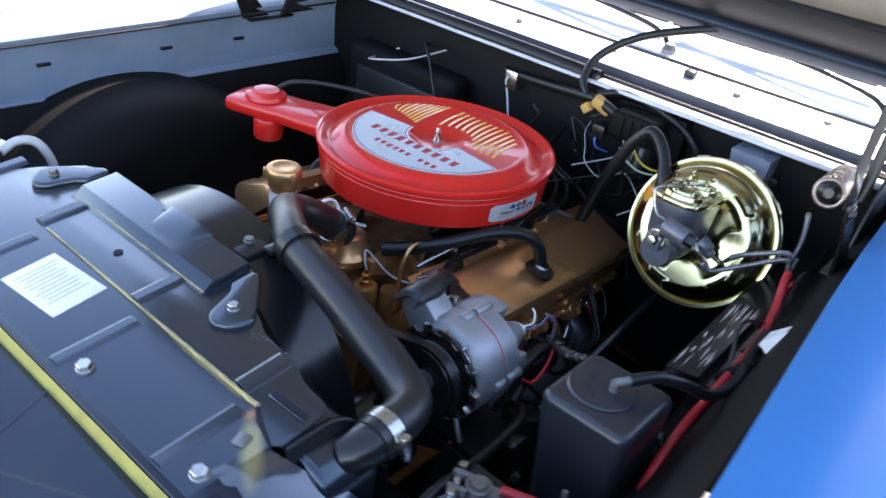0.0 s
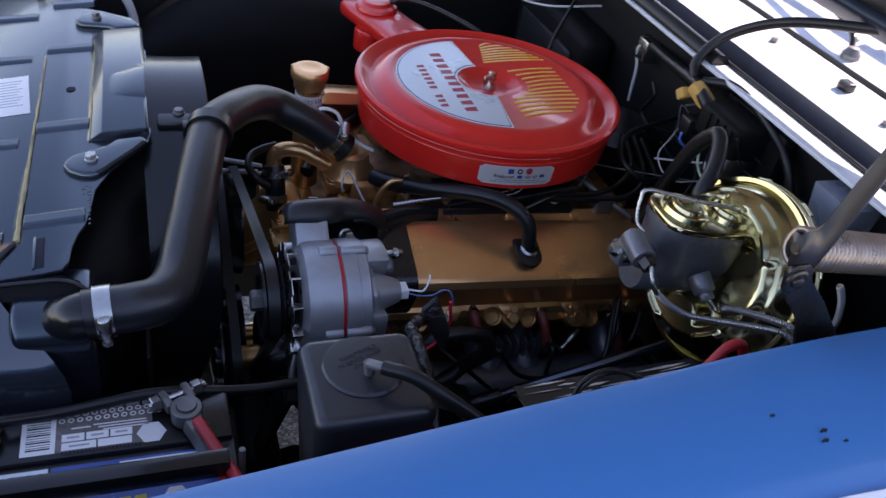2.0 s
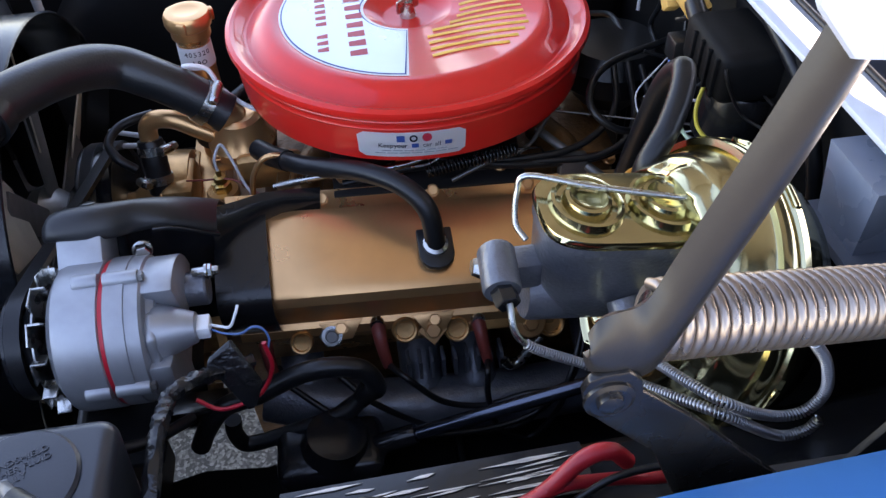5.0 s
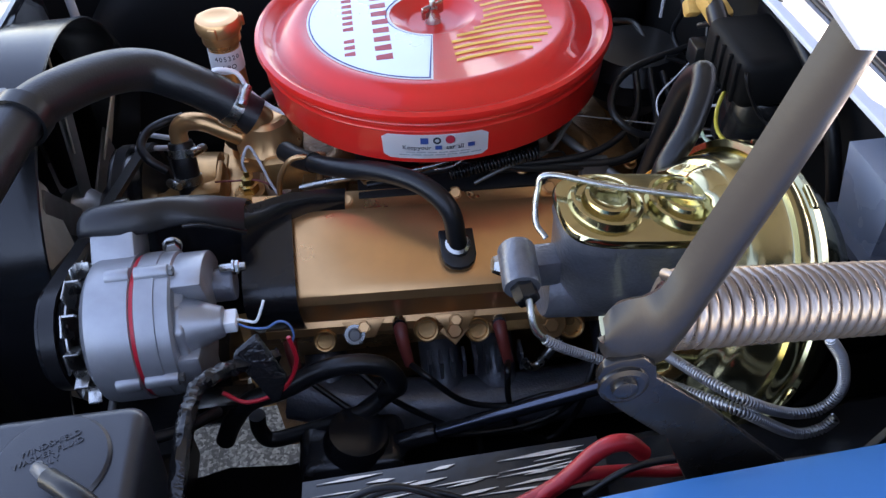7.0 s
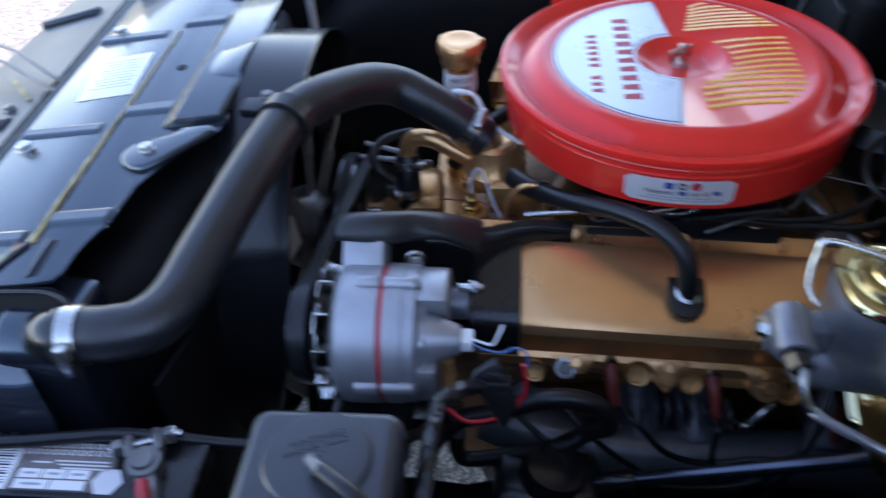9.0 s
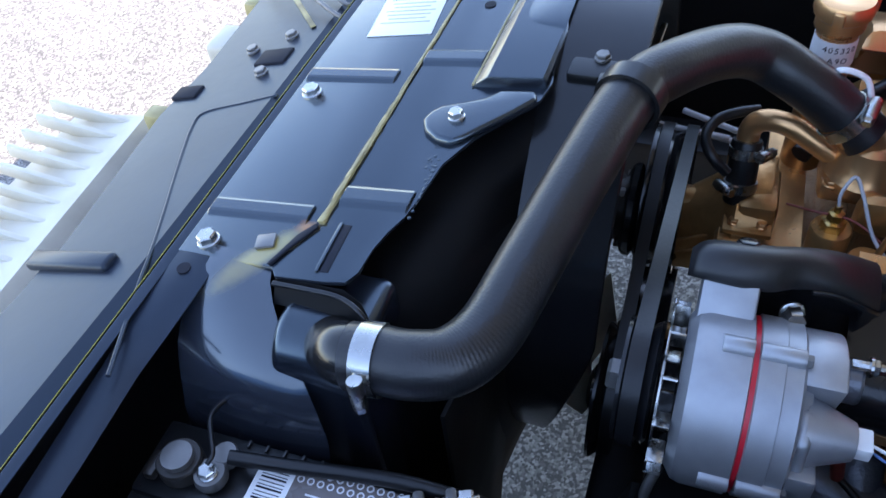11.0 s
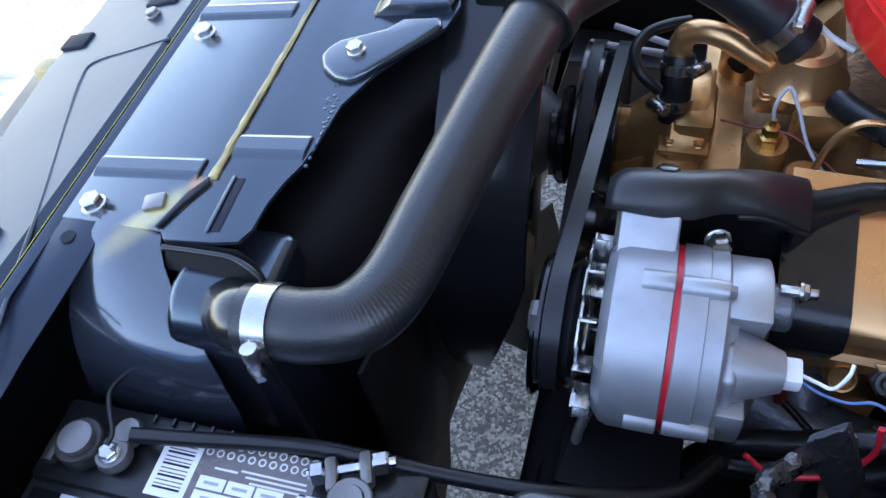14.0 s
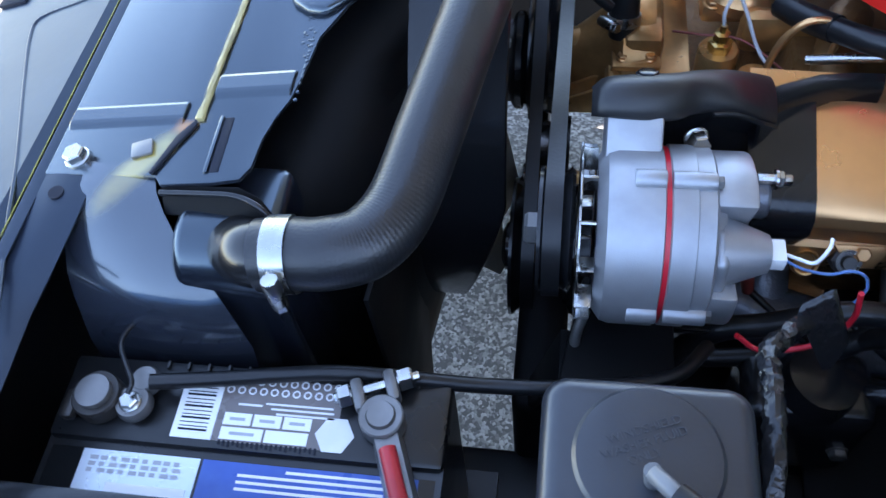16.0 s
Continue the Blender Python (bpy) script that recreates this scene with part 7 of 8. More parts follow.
cable("vacuum_hose", [(0.305, 0.30, 0.93), (0.27, 0.28, 0.945), (0.22, 0.22, 0.93), (0.17, 0.16, 0.90), (0.14, 0.11, 0.85)], 0.003, RUBBER, "thin black vacuum hose from firewall to carburettor", "hose", "vacuum hoses")
cable("vacuum_hose", [(0.306, 0.38, 0.90), (0.26, 0.40, 0.885), (0.20, 0.36, 0.90), (0.22, 0.28, 0.92), (0.30, 0.25, 0.935)], 0.0020, GREYWIRE, "thin grey hose against the firewall", "hose", "vacuum hoses")
cable("heater_hose", [(0.306, 0.20, 0.78), (0.25, 0.19, 0.80), (0.1, 0.20, 0.80), (-0.05, 0.22, 0.79), (-0.2, 0.10, 0.77), (-0.25, 0.03, 0.75)], 0.010, RUBBER, "black heater hose past the engine", "hose", "heater hoses")
cable("heater_hose", [(0.306, -0.10, 0.79), (0.25, -0.13, 0.82), (0.19, -0.155, 0.84), (0.165, -0.13, 0.86), (0.20, -0.08, 0.87), (0.30, -0.05, 0.88)], 0.0038, RUBBER, "black looped hose behind the engine", "hose", "heater hoses")
cable("wire", [(0.250, 0.137, 0.810), (0.250, 0.062, 0.844), (0.250, 0.007, 0.838), (0.250, -0.012, 0.795), (0.250, -0.016, 0.725), (0.250, -0.013, 0.665)], 0.0038, RUBBER, "thin black wire hanging before the firewall")
cable("wire", [(0.265, 0.178, 0.736), (0.265, 0.120, 0.793), (0.265, 0.057, 0.813), (0.265, 0.016, 0.795), (0.265, 0.022, 0.733)], 0.0030, RUBBER, "thin black wire hanging before the firewall")
cable("wire", [(0.270, 0.008, 0.813), (0.270, 0.021, 0.758), (0.270, 0.031, 0.700), (0.270, 0.032, 0.651)], 0.0022, RUBBER, "thin black wire hanging before the firewall")
cable("wire", [(0.280, 0.012, 0.908), (0.280, -0.002, 0.891), (0.280, 0.016, 0.856), (0.280, -0.008, 0.844)], 0.0030, RUBBER, "thin black wire hanging before the firewall")
rw = random.Random(31)
for k in range(9):
    y, z = rw.uniform(-0.30, -0.02), rw.uniform(0.86, 0.95)
    pts = []
    for q in range(6):
        pts.append((rw.uniform(0.225, 0.295), y, z))
        y, z = min(0.0, max(-0.33, y + rw.uniform(-0.05, 0.05))), min(0.965, max(0.80, z + rw.uniform(-0.05, 0.035)))
    cable("wire", pts, rw.uniform(0.0013, 0.0028), RUBBER if k % 4 else GREYWIRE, "thin black wire tangled at the firewall" if k % 4 else "thin pale wire tangled at the firewall")
hb = thing("heater_box", (0.30, 0.33, 0.70), "black heater box on the firewall", "heater box")
part("body", rbox(0.25, 0.312, 0.18, 0.48, 0.66, 0.90, 0.02, 3), UNDERCOAT, hb)
part("cover", rbox(0.242, 0.252, 0.22, 0.44, 0.70, 0.86, 0.008, 2), BLACK_MATT, hb)
rl = thing("relay", (0.30, 0.075, 0.94), "small metal relay on the firewall", "relay")
part("body", rbox(0.285, 0.311, 0.062, 0.09, 0.915, 0.95, 0.003), STEEL, rl)


# ---------------------------------------------------------------- battery
def battery():
    t = thing("battery", (-0.535, -0.52, 0.60), "black car battery with white and blue printed labels", "battery")
    zt = 0.808
    part("case", taper_box((-0.662, -0.414, -0.600, -0.436), (-0.666, -0.410, -0.604, -0.434), 0.60, zt - 0.006, 0.005), PLASTIC, t, "black plastic case")
    part("lid", rbox(-0.666, -0.410, -0.490, -0.433, zt - 0.02, zt, 0.004), PLASTIC, t)
    part("lid_step", rbox(-0.666, -0.410, -0.604, -0.4905, zt - 0.02, zt - 0.006, 0.004), PLASTIC, t)
    for i in range(26):
        x = -0.60 + 0.007 * i
        if i % 2 == 0:
            part("vent_tooth", rbox(x, x + 0.002, -0.4395, -0.434, zt - 0.002, zt + 0.0022, 0.0004), PLASTIC, t)
    zl = zt + 0.0003
    lb = part("label", rbox(-0.578, -0.478, -0.4845, -0.4415, zt - 0.0004, zl, 0), mat("brown_black_label", (0.15, 0.125, 0.115), 0.28), t, "brown-grey printed label")
    part("barcode_panel", rbox(-0.584, -0.557, -0.4845, -0.4435, zl, zl + 0.0002, 0), WHITE, lb, "white bar code panel")
    for i in range(13):
        part("code_bar", rbox(-0.580, -0.561, -0.4795 + 0.0026 * i, -0.4795 + 0.0026 * i + 0.0006 + 0.0008 * (i % 3 == 0), zl + 0.0002, zl + 0.0004, 0), INK, lb)
    for r_, (n, x0) in enumerate(((11, -0.548), (12, -0.5525))):
        for i in range(n):
            part("date_dot", lathe([(0.0016, 0), (0.0027, 0), (0.0027, 0.0002), (0.0016, 0.0002), (0.0016, 0)], (x0 + 0.0073 * i, -0.4435 - 0.0065 * r_, zl), (0, 0, 1), 12), LABEL_PALE, lb)
    part("white_box", join(*[rbox(-0.552 + 0.0195 * i, -0.534 + 0.0195 * i, -0.4735, -0.4655, zl, zl + 0.0002, 0) for i in range(3)], *[rbox(-0.552 + 0.029 * i, -0.5245 + 0.029 * i, -0.4830, -0.4750, zl, zl + 0.0002, 0) for i in range(2)]), WHITE, lb, "white boxed figures")
    part("print", join(*[rbox(-0.548 + 0.0195 * i, -0.538 + 0.0195 * i, -0.4705, -0.4685, zl + 0.0002, zl + 0.0004, 0) for i in range(3)], rbox(-0.546, -0.530, -0.480, -0.478, zl + 0.0002, zl + 0.0004, 0)), INK_GREY, lb)
    part("code_edge", join(*[rbox(-0.552 + 0.0031 * i, -0.5505 + 0.0031 * i, -0.4868 - 0.0006 * (i % 3), -0.4838, zl, zl + 0.0002, 0) for i in range(21)]), INK, lb, "row of code marks")
    part("hex_badge", lathe([(0, 0), (0.0125, 0), (0.0125, 0.0002), (0, 0.0002)], (-0.479, -0.4745, zl), (0, 0, 1), 6), LABEL_PALE, lb, "white hexagonal badge")
    part("small_print", join(*[rbox(-0.527 + 0.004 * k, -0.483 + 0.001 * k, -0.4585 - 0.0032 * k, -0.4572 - 0.0032 * k, zl, zl + 0.0002, 0) for k in range(3)], rbox(-0.545, -0.529, -0.4602, -0.4588, zl, zl + 0.0002, 0)), LABEL_PALE, lb)
    zb = zt - 0.006
    bl = part("blue_label", rbox(-0.560, -0.424, -0.560, -0.495, zb - 0.0004, zb + 0.0003, 0), LABEL_BLUE, t, "blue printed label")
    part("print", join(*[rbox(-0.536 + 0.03 * (i == 0), -0.442 - 0.001 * i, -0.4995 - 0.0042 * i, -0.4977 - 0.0042 * i, zb + 0.0003, zb + 0.0005, 0) for i in range(4)]), WHITE, bl, "lines of white print")
    for k, x in enumerate((-0.514, -0.502, -0.490)):
        part("yellow_block", rbox(x - 0.0045, x + 0.0045, -0.546, -0.535, zb + 0.0003, zb + 0.0005, 0), INK_YELLOW, bl, "yellow printed block")
    part("badge", lathe([(0, 0), (0.0105, 0), (0.0105, 0.0002), (0, 0.0002)], (-0.462, -0.541, zb + 0.0003), (0, 0, 1), 6), LABEL_PALE, bl, "pale hexagonal badge")
    part("code_label", rbox(-0.604, -0.521, -0.556, -0.534, zb + 0.0003, zb + 0.0006, 0), CREAM, bl, "pale tan bar code label")
    part("code_bars", join(*[rbox(-0.590 + 0.0034 * q, -0.590 + 0.0034 * q + 0.0008 + 0.0009 * (q % 3 == 1), -0.552, -0.544, zb + 0.0006, zb + 0.0008, 0) for q in range(17)]), INK_GREY, bl, "row of code bars")
    pl = part("pale_label", rbox(-0.640, -0.562, -0.560, -0.495, zb - 0.0004, zb + 0.0003, 0), LABEL_GREY, t, "pale silver label")
    part("print", join(*[rbox(-0.634 + 0.007 * k, -0.6285 + 0.007 * k - 0.001 * ((k * 7 + i) % 3), -0.5015 - 0.0040 * i, -0.4988 - 0.0040 * i, zb + 0.0003, zb + 0.0005, 0) for i in range(3) for k in range(9)]), INK_GREY, pl)
    part("white_panel", rbox(-0.618, -0.566, -0.535, -0.515, zb + 0.0003, zb + 0.0006, 0), WHITE, pl)
    fl = part("front_label", rbox(-0.65, -0.43, -0.6035, -0.6045, 0.66, 0.775, 0), LABEL_BLUE, t, "blue label on the side")
    part("yellow_print", rbox(-0.56, -0.47, -0.6045, -0.6052, 0.735, 0.76, 0), INK_YELLOW, fl, "yellow block print")
    part("bar_code", rbox(-0.645, -0.57, -0.6045, -0.6052, 0.74, 0.765, 0), WHITE, fl)
    # terminals
    pos = part("positive_post", lathe([(0, 0), (0.0095, 0), (0.0088, 0.02), (0.0082, 0.0215), (0, 0.0215)], (-0.4485, -0.466, zt), (0, 0, 1), 24), DARKSTEEL, t, "lead post")
    pm = Matrix.Translation((-0.4485, -0.466, zt)) @ Matrix.Rotation(radians(22), 4, "Z")
    pc = part("positive_clamp", moved(join(lathe([(0.0092, 0.004), (0.0138, 0.004), (0.0138, 0.018), (0.0128, 0.019), (0.0092, 0.019), (0.0092, 0.004)], (0, 0, 0), (0, 0, 1), 28), rbox(-0.0145, -0.0065, 0.008, 0.030, 0.006, 0.018, 0.003), rbox(0.0065, 0.0145, 0.008, 0.030, 0.006, 0.018, 0.003), taper_box((-0.0095, 0.0095, -0.058, -0.012), (-0.007, 0.007, -0.055, -0.012), 0.004, 0.016, 0.004)), pm), DARKSTEEL, t, "grey lead cable clamp")
    part("clamp_bolt", moved(join(rod((-0.0255, 0.022, 0.012), (0.0285, 0.022, 0.012), 0.0035, 10), hexbolt((-0.0155, 0.022, 0.012), (-1, 0, 0), 0.0075, 0.008, False), hexbolt((0.0155, 0.022, 0.012), (1, 0, 0), 0.0075, 0.009, False)), pm), STEEL, pc)
    part("negative_post", lathe([(0, 0), (0.0125, 0), (0.011, 0.02), (0, 0.0215)], (-0.634, -0.466, zt), (0, 0, 1), 24), DARKSTEEL, t, "lead post")
    nc = part("negative_clamp", join(lathe([(0.0105, 0.003), (0.0160, 0.003), (0.0160, 0.014), (0.0150, 0.0155), (0.0105, 0.0155), (0.0105, 0.003)], (-0.634, -0.466, zt), (0, 0, 1), 28), rbox(-0.622, -0.612, -0.474, -0.458, zt + 0.003, zt + 0.012, 0.003), rbox(-0.656, -0.647, -0.482, -0.462, zt + 0.003, zt + 0.012, 0.003)), HINGE, t, "dark tarnished cable clamp")
    lug = part("cable_lug", join(lathe([(0, 0.004), (0.0115, 0.004), (0.0120, 0.007), (0.0105, 0.012), (0, 0.0125)], (-0.610, -0.468, zt), (0, 0, 1), 24), lathe([(0, 0.004), (0.0095, 0.004), (0.0095, 0.010), (0.008, 0.0125), (0, 0.013)], (-0.607, -0.452, zt), (0, 0, 1), 20)), DARKSTEEL, nc, "dull round cable lug")
    bolt((-0.610, -0.469, zt + 0.0125), (0, 0, 1), lug, 0.0062, 0.005, STEEL)
    return t


battery()
hd = thing("battery_clamp_bar", (-0.54, -0.575, 0.80), "black steel hold-down bar across the battery", "hold-down bar")
part("bar", join(rbox(-0.662, -0.418, -0.546, -0.530, 0.8225, 0.842, 0.0025), rbox(-0.664, -0.655, -0.546, -0.530, 0.806, 0.8235, 0.001), rbox(-0.425, -0.416, -0.546, -0.530, 0.806, 0.8235, 0.001)), BLACK, hd)
part("tray", taper_box((-0.69, -0.39, -0.61, -0.42), (-0.69, -0.39, -0.61, -0.42), 0.585, 0.599, 0.003), BLACK_MATT, hd)
part("hook_bolt", rod((-0.408, -0.537, 0.59), (-0.408, -0.537, 0.845), 0.003, 8), DARKSTEEL, hd)
cable("battery_cable", [(-0.600, -0.456, 0.824), (-0.56, -0.447, 0.816), (-0.518, -0.440, 0.815), (-0.48, -0.436, 0.816), (-0.44, -0.434, 0.811), (-0.39, -0.430, 0.80), (-0.33, -0.424, 0.795), (-0.27, -0.40, 0.77), (-0.24, -0.36, 0.74)], 0.0052, RUBBER, "black battery cable to the alternator bracket")
cable("ground_wire", [(-0.609, -0.467, 0.829), (-0.6075, -0.460, 0.832), (-0.6135, -0.451, 0.833), (-0.6225, -0.437, 0.833), (-0.6240, -0.425, 0.830), (-0.6190, -0.414, 0.827), (-0.612, -0.408, 0.822)], 0.0017, RUBBER, "thin ground wire to the radiator panel")
cable("battery_cable", [(-0.4405, -0.487, 0.830), (-0.431, -0.511, 0.830), (-0.420, -0.537, 0.828), (-0.410, -0.562, 0.828), (-0.400, -0.583, 0.815), (-0.37, -0.592, 0.81), (-0.32, -0.580, 0.825), (-0.24, -0.572, 0.838), (-0.15, -0.572, 0.852), (-0.06, -0.576, 0.878), (0.0, -0.568, 0.897), (0.03, -0.560, 0.92), (0.047, -0.558, 0.922), (0.06, -0.556, 0.905)], 0.0052, DULL_RED, "thick red battery cable along the fender")
cable("wire", [(-0.432, -0.510, 0.815), (-0.426, -0.535, 0.819), (-0.420, -0.56, 0.82), (-0.412, -0.587, 0.806), (-0.385, -0.598, 0.79)], 0.0045, DULL_RED, "thinner red wire beside the battery cable")
cable("wire", [(-0.01, -0.572, 0.893), (0.015, -0.566, 0.905), (0.05, -0.562, 0.898), (0.08, -0.56, 0.888), (0.11, -0.555, 0.88)], 0.0040, DULL_RED, "dull red wire along the inner fender")
for k, (p, r) in enumerate((([(-0.13, -0.572, 0.885), (-0.12, -0.565, 0.905), (-0.095, -0.56, 0.912), (-0.07, -0.563, 0.905), (-0.05, -0.57, 0.89)], 0.0022), ([(-0.14, -0.574, 0.88), (-0.11, -0.562, 0.90), (-0.085, -0.558, 0.905), (-0.06, -0.562, 0.90), (-0.03, -0.57, 0.888)], 0.0018), ([(0.02, -0.575, 0.90), (0.05, -0.57, 0.915), (0.09, -0.568, 0.912), (0.12, -0.572, 0.895)], 0.0022))):
    cable("wire", p, r, RUBBER, "thin black wire looped on the inner fender")
cn = thing("wire_connector", (-0.09, -0.605, 0.90), "translucent white plastic wire connector", "connector")
part("body", moved(taper_box((-0.018, 0.018, -0.012, 0.012), (-0.008, 0.008, -0.009, 0.009), -0.012, 0.02, 0.003), Matrix.Translation((-0.085, -0.603, 0.905)) @ Matrix.Rotation(0.6, 4, "X")), WHITE, cn)


# ---------------------------------------------------------------- washer bottle
def washer():
    t = thing("washer_bottle", (-0.30, -0.505, 0.62), "black plastic washer fluid bottle with embossed cap", "washer bottle")
    z = 0.888
    bm = soft_box((-0.338, -0.262, -0.545, -0.475), (-0.353, -0.246, -0.562, -0.457), 0.60, z, 0.014, 0.010)
    part("body", bm, PLASTIC_GREY, t, smooth=50)
    c = part("cap", lathe([(0, z - 0.001), (0.036, z - 0.001), (0.037, z + 0.001), (0.035, z + 0.003), (0.030, z + 0.0035), (0, z + 0.004)], (-0.300, -0.500, 0), (0, 0, 1), 48), PLASTIC_GREY, t, "flat round black cap")
    for txt, dy in (("WINDSHIELD", 0.0085), ("WASHER FLUID", 0.0015), ("ONLY", -0.0055)):
        part("text", letters(txt, 0.0064, Matrix.Translation((-0.302, -0.495 + dy, z + 0.0042)) @ Matrix.Rotation(radians(22), 4, "Z"), 0.0003), mat("worn_raised_plastic", (0.040, 0.042, 0.048), 0.4), c, "raised letters")
    n = part("nozzle", join(rod((-0.298, -0.512, z + 0.002), (-0.300, -0.512, z + 0.018), 0.0045, 14), rod((-0.300, -0.512, z + 0.016), (-0.286, -0.527, z + 0.022), 0.0044, 14)), mat("grey_nylon", (0.13, 0.135, 0.14), 0.35), t, "pale grey nozzle")
    part("hose", tube([(-0.290, -0.523, z + 0.0205), (-0.268, -0.541, z + 0.024), (-0.24, -0.562, z + 0.012), (-0.20, -0.580, z - 0.012), (-0.15, -0.588, z - 0.018), (-0.10, -0.583, z - 0.005), (-0.05, -0.58, z)], 0.0066, 12), RUBBER, n, "black washer hose")
    return t


washer()

# ---------------------------------------------------------------- loose wiring by the alternator
cable("taped_loom", [(-0.176, -0.366, 0.812), (-0.195, -0.380, 0.822), (-0.212, -0.398, 0.838), (-0.227, -0.416, 0.846), (-0.2285, -0.435, 0.852), (-0.230, -0.455, 0.856), (-0.232, -0.487, 0.850), (-0.235, -0.53, 0.832), (-0.238, -0.56, 0.815), (-0.24, -0.575, 0.79)], 0.0060, TAPE_BLACK, "wrinkled taped wiring loom by the alternator", seg=10, rough=0.4)
tp = thing("tape_flag", (-0.19, -0.385, 0.83), "flap of shiny black tape on the loom", "tape")
part("flap", prism([(-0.207, -0.384, 0.836), (-0.188, -0.376, 0.846), (-0.170, -0.390, 0.806), (-0.176, -0.398, 0.792), (-0.182, -0.399, 0.792)], (0.003, 0.006, 0.003), 0.002), TAPE_BLACK, tp)
cable("wire", [(-0.228, -0.368, 0.775), (-0.209, -0.372, 0.763), (-0.178, -0.37, 0.772), (-0.162, -0.366, 0.80), (-0.164, -0.362, 0.828)], 0.0019, REDWIRE, "red wire looped behind the alternator")

# ---------------------------------------------------------------- below the engine
cable("steering_hose", [(-0.256, -0.325, 0.647), (-0.244, -0.325, 0.673), (-0.222, -0.325, 0.703), (-0.189, -0.325, 0.715), (-0.154, -0.325, 0.734), (-0.122, -0.325, 0.740), (-0.092, -0.325, 0.730), (-0.081, -0.325, 0.702), (-0.09, -0.30, 0.66), (-0.12, -0.29, 0.62)], 0.0095, RUBBER, "thick black power steering hose", "hose", "steering hoses", 12)
cable("steering_hose", [(-0.226, -0.300, 0.648), (-0.228, -0.300, 0.624), (-0.220, -0.300, 0.604), (-0.190, -0.300, 0.608), (-0.153, -0.300, 0.620), (-0.110, -0.300, 0.638), (-0.09, -0.29, 0.66)], 0.0085, RUBBER, "black hose bending under the engine", "hose", "steering hoses", 10)
sf = thing("steering_shaft", (0.04, -0.32, 0.62), "bare steel steering shaft beside the engine", "steering shaft")
part("shaft", rod((-0.0523, -0.33, 0.6219), (0.30, -0.352, 0.742), 0.0074, 18), SHAFT, sf)
part("joint", rod((-0.09, -0.328, 0.609), (-0.048, -0.33, 0.623), 0.011, 14), BLACK, sf)
gb_ = thing("steering_box", (-0.13, -0.33, 0.50), "black steering gearbox on the frame", "steering box")
part("housing", join(rbox(-0.19, -0.08, -0.36, -0.29, 0.50, 0.62, 0.015, 3), lathe([(0, 0), (0.035, 0), (0.03, 0.02), (0, 0.025)], (-0.13, -0.325, 0.615), (0.2, 0, 1), 24)), BLACK, gb_)
for dx in (-0.045, 0.03):
    bolt((-0.13 + dx, -0.36, 0.56), (0, -1, 0), gb_, 0.008, 0.007, DARKSTEEL)
for s in (-1, 1):
    r = thing("frame_rail", (0, s * 0.40, 0.35), "black steel frame rail beside the engine", "frame rail", "frame rails")
    part("rail", rbox(-0.95, 0.75, s * 0.40 - 0.05, s * 0.40 + 0.05, 0.34, 0.47, 0.012), BLACK_MATT, r)
cr = thing("crossmember", (-0.15, 0, 0.28), "black steel crossmember under the engine", "crossmember")
part("beam", rbox(-0.20, 0.02, -0.36, 0.36, 0.26, 0.34, 0.02), BLACK_MATT, cr)
ps = thing("steering_pump", (-0.30, -0.20, 0.55), "black power steering pump with its reservoir", "pump")
part("reservoir", join(lathe([(0, 0), (0.06, 0), (0.065, 0.01), (0.065, 0.07), (0.05, 0.085), (0, 0.085)], (-0.345, -0.19, 0.60), (1, 0, 0), 32), rod((-0.29, -0.2, 0.65), (-0.285, -0.205, 0.70), 0.018, 20)), BLACK, ps)
part("cap", lathe([(0, 0), (0.022, 0), (0.022, 0.012), (0.01, 0.016), (0, 0.016)], (-0.285, -0.205, 0.70), (0.1, -0.1, 1), 20), BLACK, ps)
lb2 = thing("alternator_mount", (-0.29, -0.31, 0.66), "black mounting bracket below the alternator", "bracket")
part("plate", prism([(-0.318, -0.33, 0.735), (-0.318, -0.28, 0.75), (-0.318, -0.20, 0.68), (-0.318, -0.22, 0.63), (-0.318, -0.33, 0.68)], (0.008, 0, 0), 0.002), BLACK, lb2)
part("arm", prism([(-0.31, -0.33, 0.70), (-0.22, -0.33, 0.70), (-0.22, -0.29, 0.68), (-0.31, -0.29, 0.68)], (0, 0, 0.008), 0.002), BLACK, lb2)
bolt((-0.300, -0.318, 0.72), (0, -1, 0), lb2, 0.008, 0.008, DARKSTEEL)
part("hook_rod", tube([(-0.328, -0.345, 0.755), (-0.334, -0.36, 0.735), (-0.33, -0.375, 0.71), (-0.315, -0.38, 0.70)], 0.004, 8), DARKSTEEL, lb2, "bent steel rod")
cable("bypass_loop", [(-0.2966, 0.0261, 0.8), (-0.3152, 0.0152, 0.802), (-0.333, 0.0024, 0.8), (-0.3402, -0.0176, 0.795), (-0.3313, -0.0332, 0.785), (-0.3153, -0.0359, 0.77)], 0.0052, RUBBER, "black hose looped beside the bypass hose", "hose", "heater hoses", 12)
fp = thing("fuel_pipe", (-0.26, 0.10, 0.60), "pale bent metal pipes beside the water pump", "pipe", "pipes")
for p in ([(-0.3898, 0.0608, 0.74), (-0.3172, 0.0524, 0.74)], [(-0.3683, 0.0828, 0.745), (-0.3106, 0.0592, 0.745)], [(-0.3536, 0.0636, 0.735), (-0.3115, 0.0543, 0.735)]):
    part("pipe", rod(p[0], p[1], 0.0032, 12), GREYWIRE, fp, "pale metal pipe")
hs = thing("heater_pipe", (-0.2, 0.02, 0.80), "white-grey metal pipe beside the thermostat housing", "pipe", "pipes")
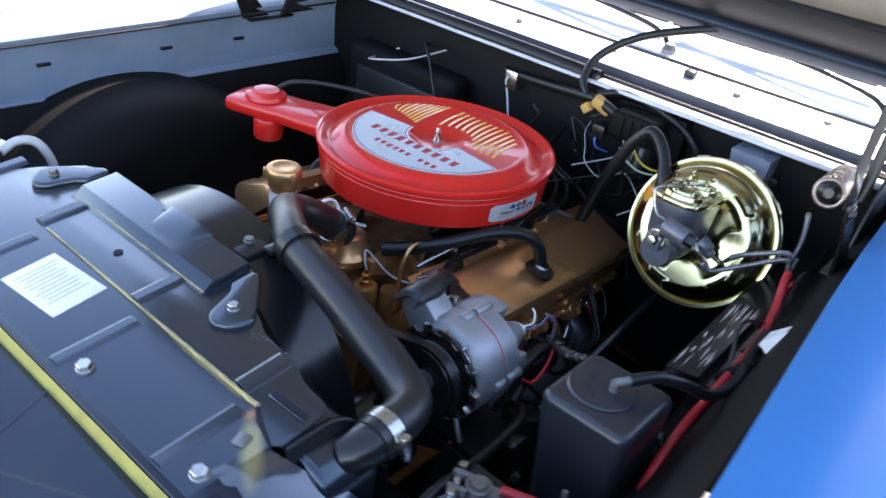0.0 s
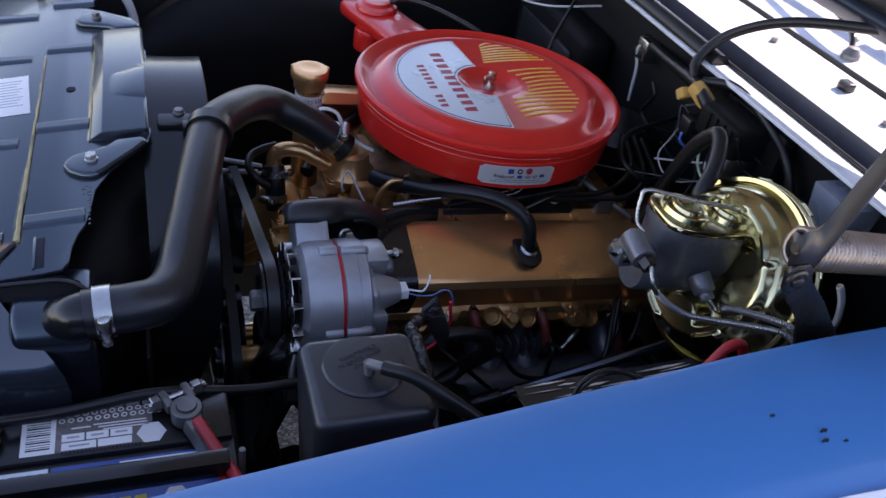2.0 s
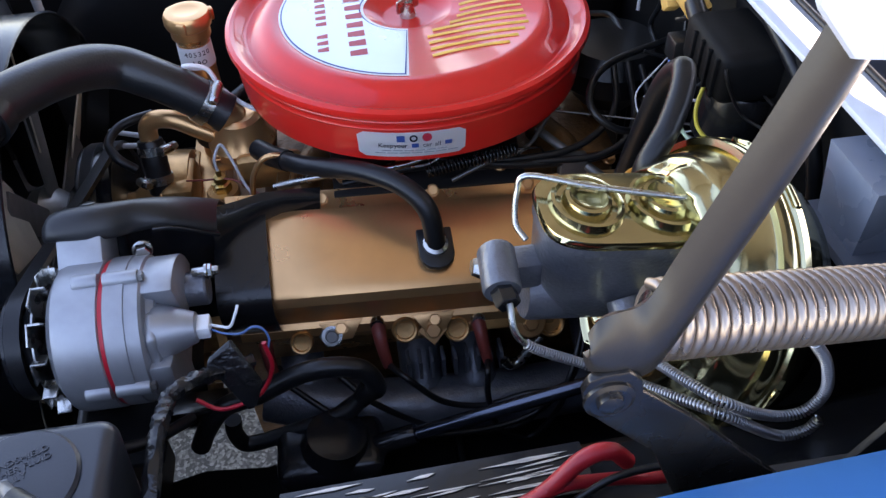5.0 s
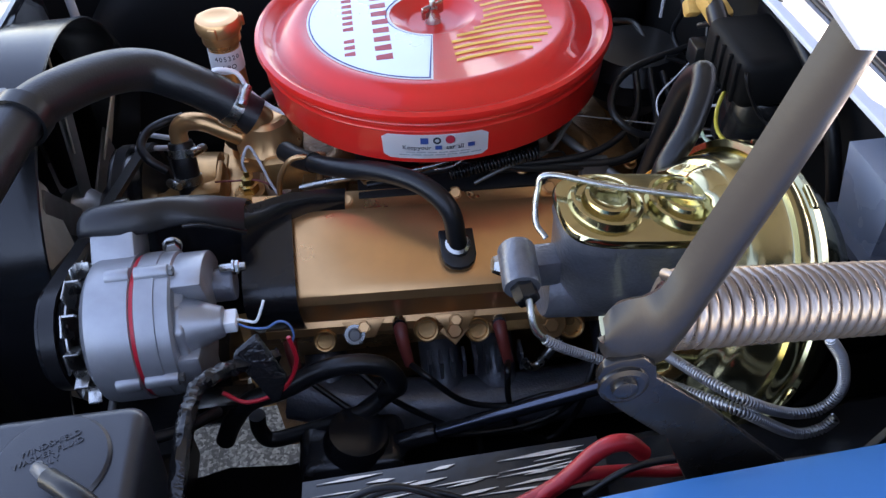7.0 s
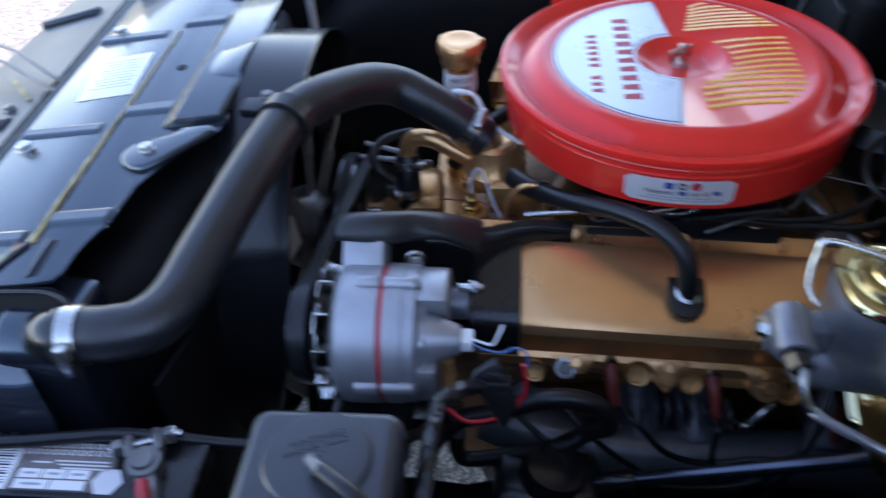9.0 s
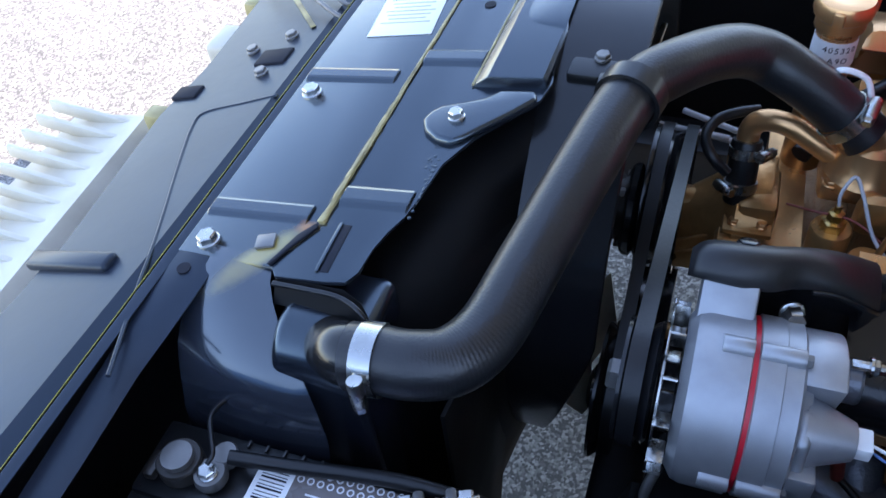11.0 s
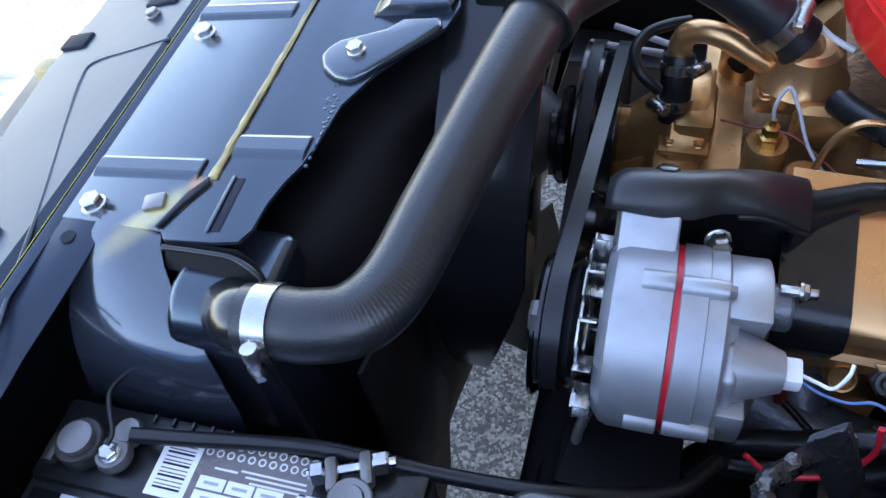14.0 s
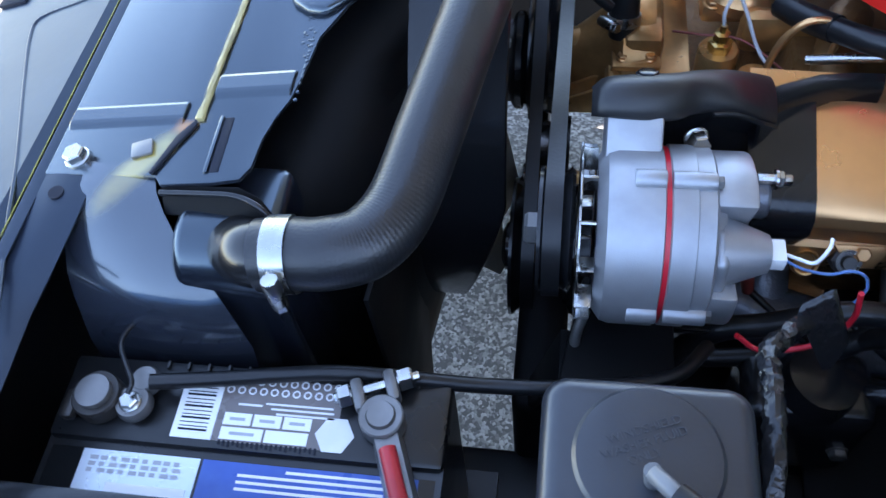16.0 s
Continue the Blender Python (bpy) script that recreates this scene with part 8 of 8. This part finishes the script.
part("pipe", tube([(-0.235, 0.03, 0.82), (-0.244, 0.000, 0.869), (-0.220, 0.000, 0.865), (-0.208, -0.005, 0.842), (-0.188, -0.010, 0.823), (-0.166, -0.015, 0.812)], 0.0026, 10), WHITE, hs)

# black sheet and gusset added so that no sunlit ground shows below
em = thing("gap_sheet", (0.1, -0.3, 0.44), "black sheet added by the frame rail to hide sunlit ground", "engine mount")
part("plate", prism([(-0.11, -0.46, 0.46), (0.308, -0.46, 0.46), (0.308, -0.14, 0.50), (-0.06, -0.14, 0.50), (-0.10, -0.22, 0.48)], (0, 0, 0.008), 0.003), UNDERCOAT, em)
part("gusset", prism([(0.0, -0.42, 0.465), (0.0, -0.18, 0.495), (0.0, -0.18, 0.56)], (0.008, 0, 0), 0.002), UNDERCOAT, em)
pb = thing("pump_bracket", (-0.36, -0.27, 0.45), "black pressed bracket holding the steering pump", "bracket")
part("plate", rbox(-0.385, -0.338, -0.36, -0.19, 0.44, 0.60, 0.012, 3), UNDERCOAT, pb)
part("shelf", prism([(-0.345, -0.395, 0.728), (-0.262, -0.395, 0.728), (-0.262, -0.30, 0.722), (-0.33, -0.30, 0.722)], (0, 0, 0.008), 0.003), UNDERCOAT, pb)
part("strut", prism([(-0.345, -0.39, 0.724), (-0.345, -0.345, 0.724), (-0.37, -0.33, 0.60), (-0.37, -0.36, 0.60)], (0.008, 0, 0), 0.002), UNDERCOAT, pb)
# another added dark sheet, cut to bound the visible asphalt
sp = thing("ground_mask_sheet", (-0.26, -0.36, 0.43), "dark sheet added beside the frame rail to hide the ground", "splash panel")
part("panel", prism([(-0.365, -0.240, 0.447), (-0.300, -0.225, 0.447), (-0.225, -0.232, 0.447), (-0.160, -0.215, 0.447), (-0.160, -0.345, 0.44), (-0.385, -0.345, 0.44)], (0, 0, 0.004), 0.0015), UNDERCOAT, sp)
# ---- sun streaks on the inner fender's shelf, made as pale slivers
ws = thing("glint_strip", (-0.06, -0.53, 0.84), "black strip with painted sun glints on the inner fender", "strip")
part("strip", strip([(-0.15, -0.508, 0.8450), (-0.15, -0.524, 0.8485), (-0.15, -0.548, 0.8525)], [(0.05, -0.506, 0.8520), (0.05, -0.522, 0.8555), (0.05, -0.546, 0.8595)], 0.0012, 6), BLACK, ws, smooth=50)
rng = random.Random(21)
for k in range(26):
    x0, v, L, w = rng.uniform(-0.145, 0.015), rng.uniform(0.04, 0.95), rng.uniform(0.018, 0.055), rng.uniform(0.0007, 0.0020)
    def on(x, q):
        e = (x + 0.15) / 0.20
        return (x, -0.508 - 0.040 * q + 0.002 * e, 0.8450 + (0.0035 * q / 0.4 if q < 0.4 else 0.0035 + 0.004 * (q - 0.4) / 0.6) + 0.007 * e + 0.0004)
    x1 = min(0.048, x0 + L)
    dv = rng.uniform(-0.10, 0.02)
    part("glint_sliver", prism([on(x0, v), on((x0 + x1) / 2, v + dv / 2 - w * 18), on(x1, v + dv), on((x0 + x1) / 2 + 0.004, v + dv / 2 + w * 16)], (0, 0, 0.0006)), GLINT, ws, "pale painted glint", smooth=0)
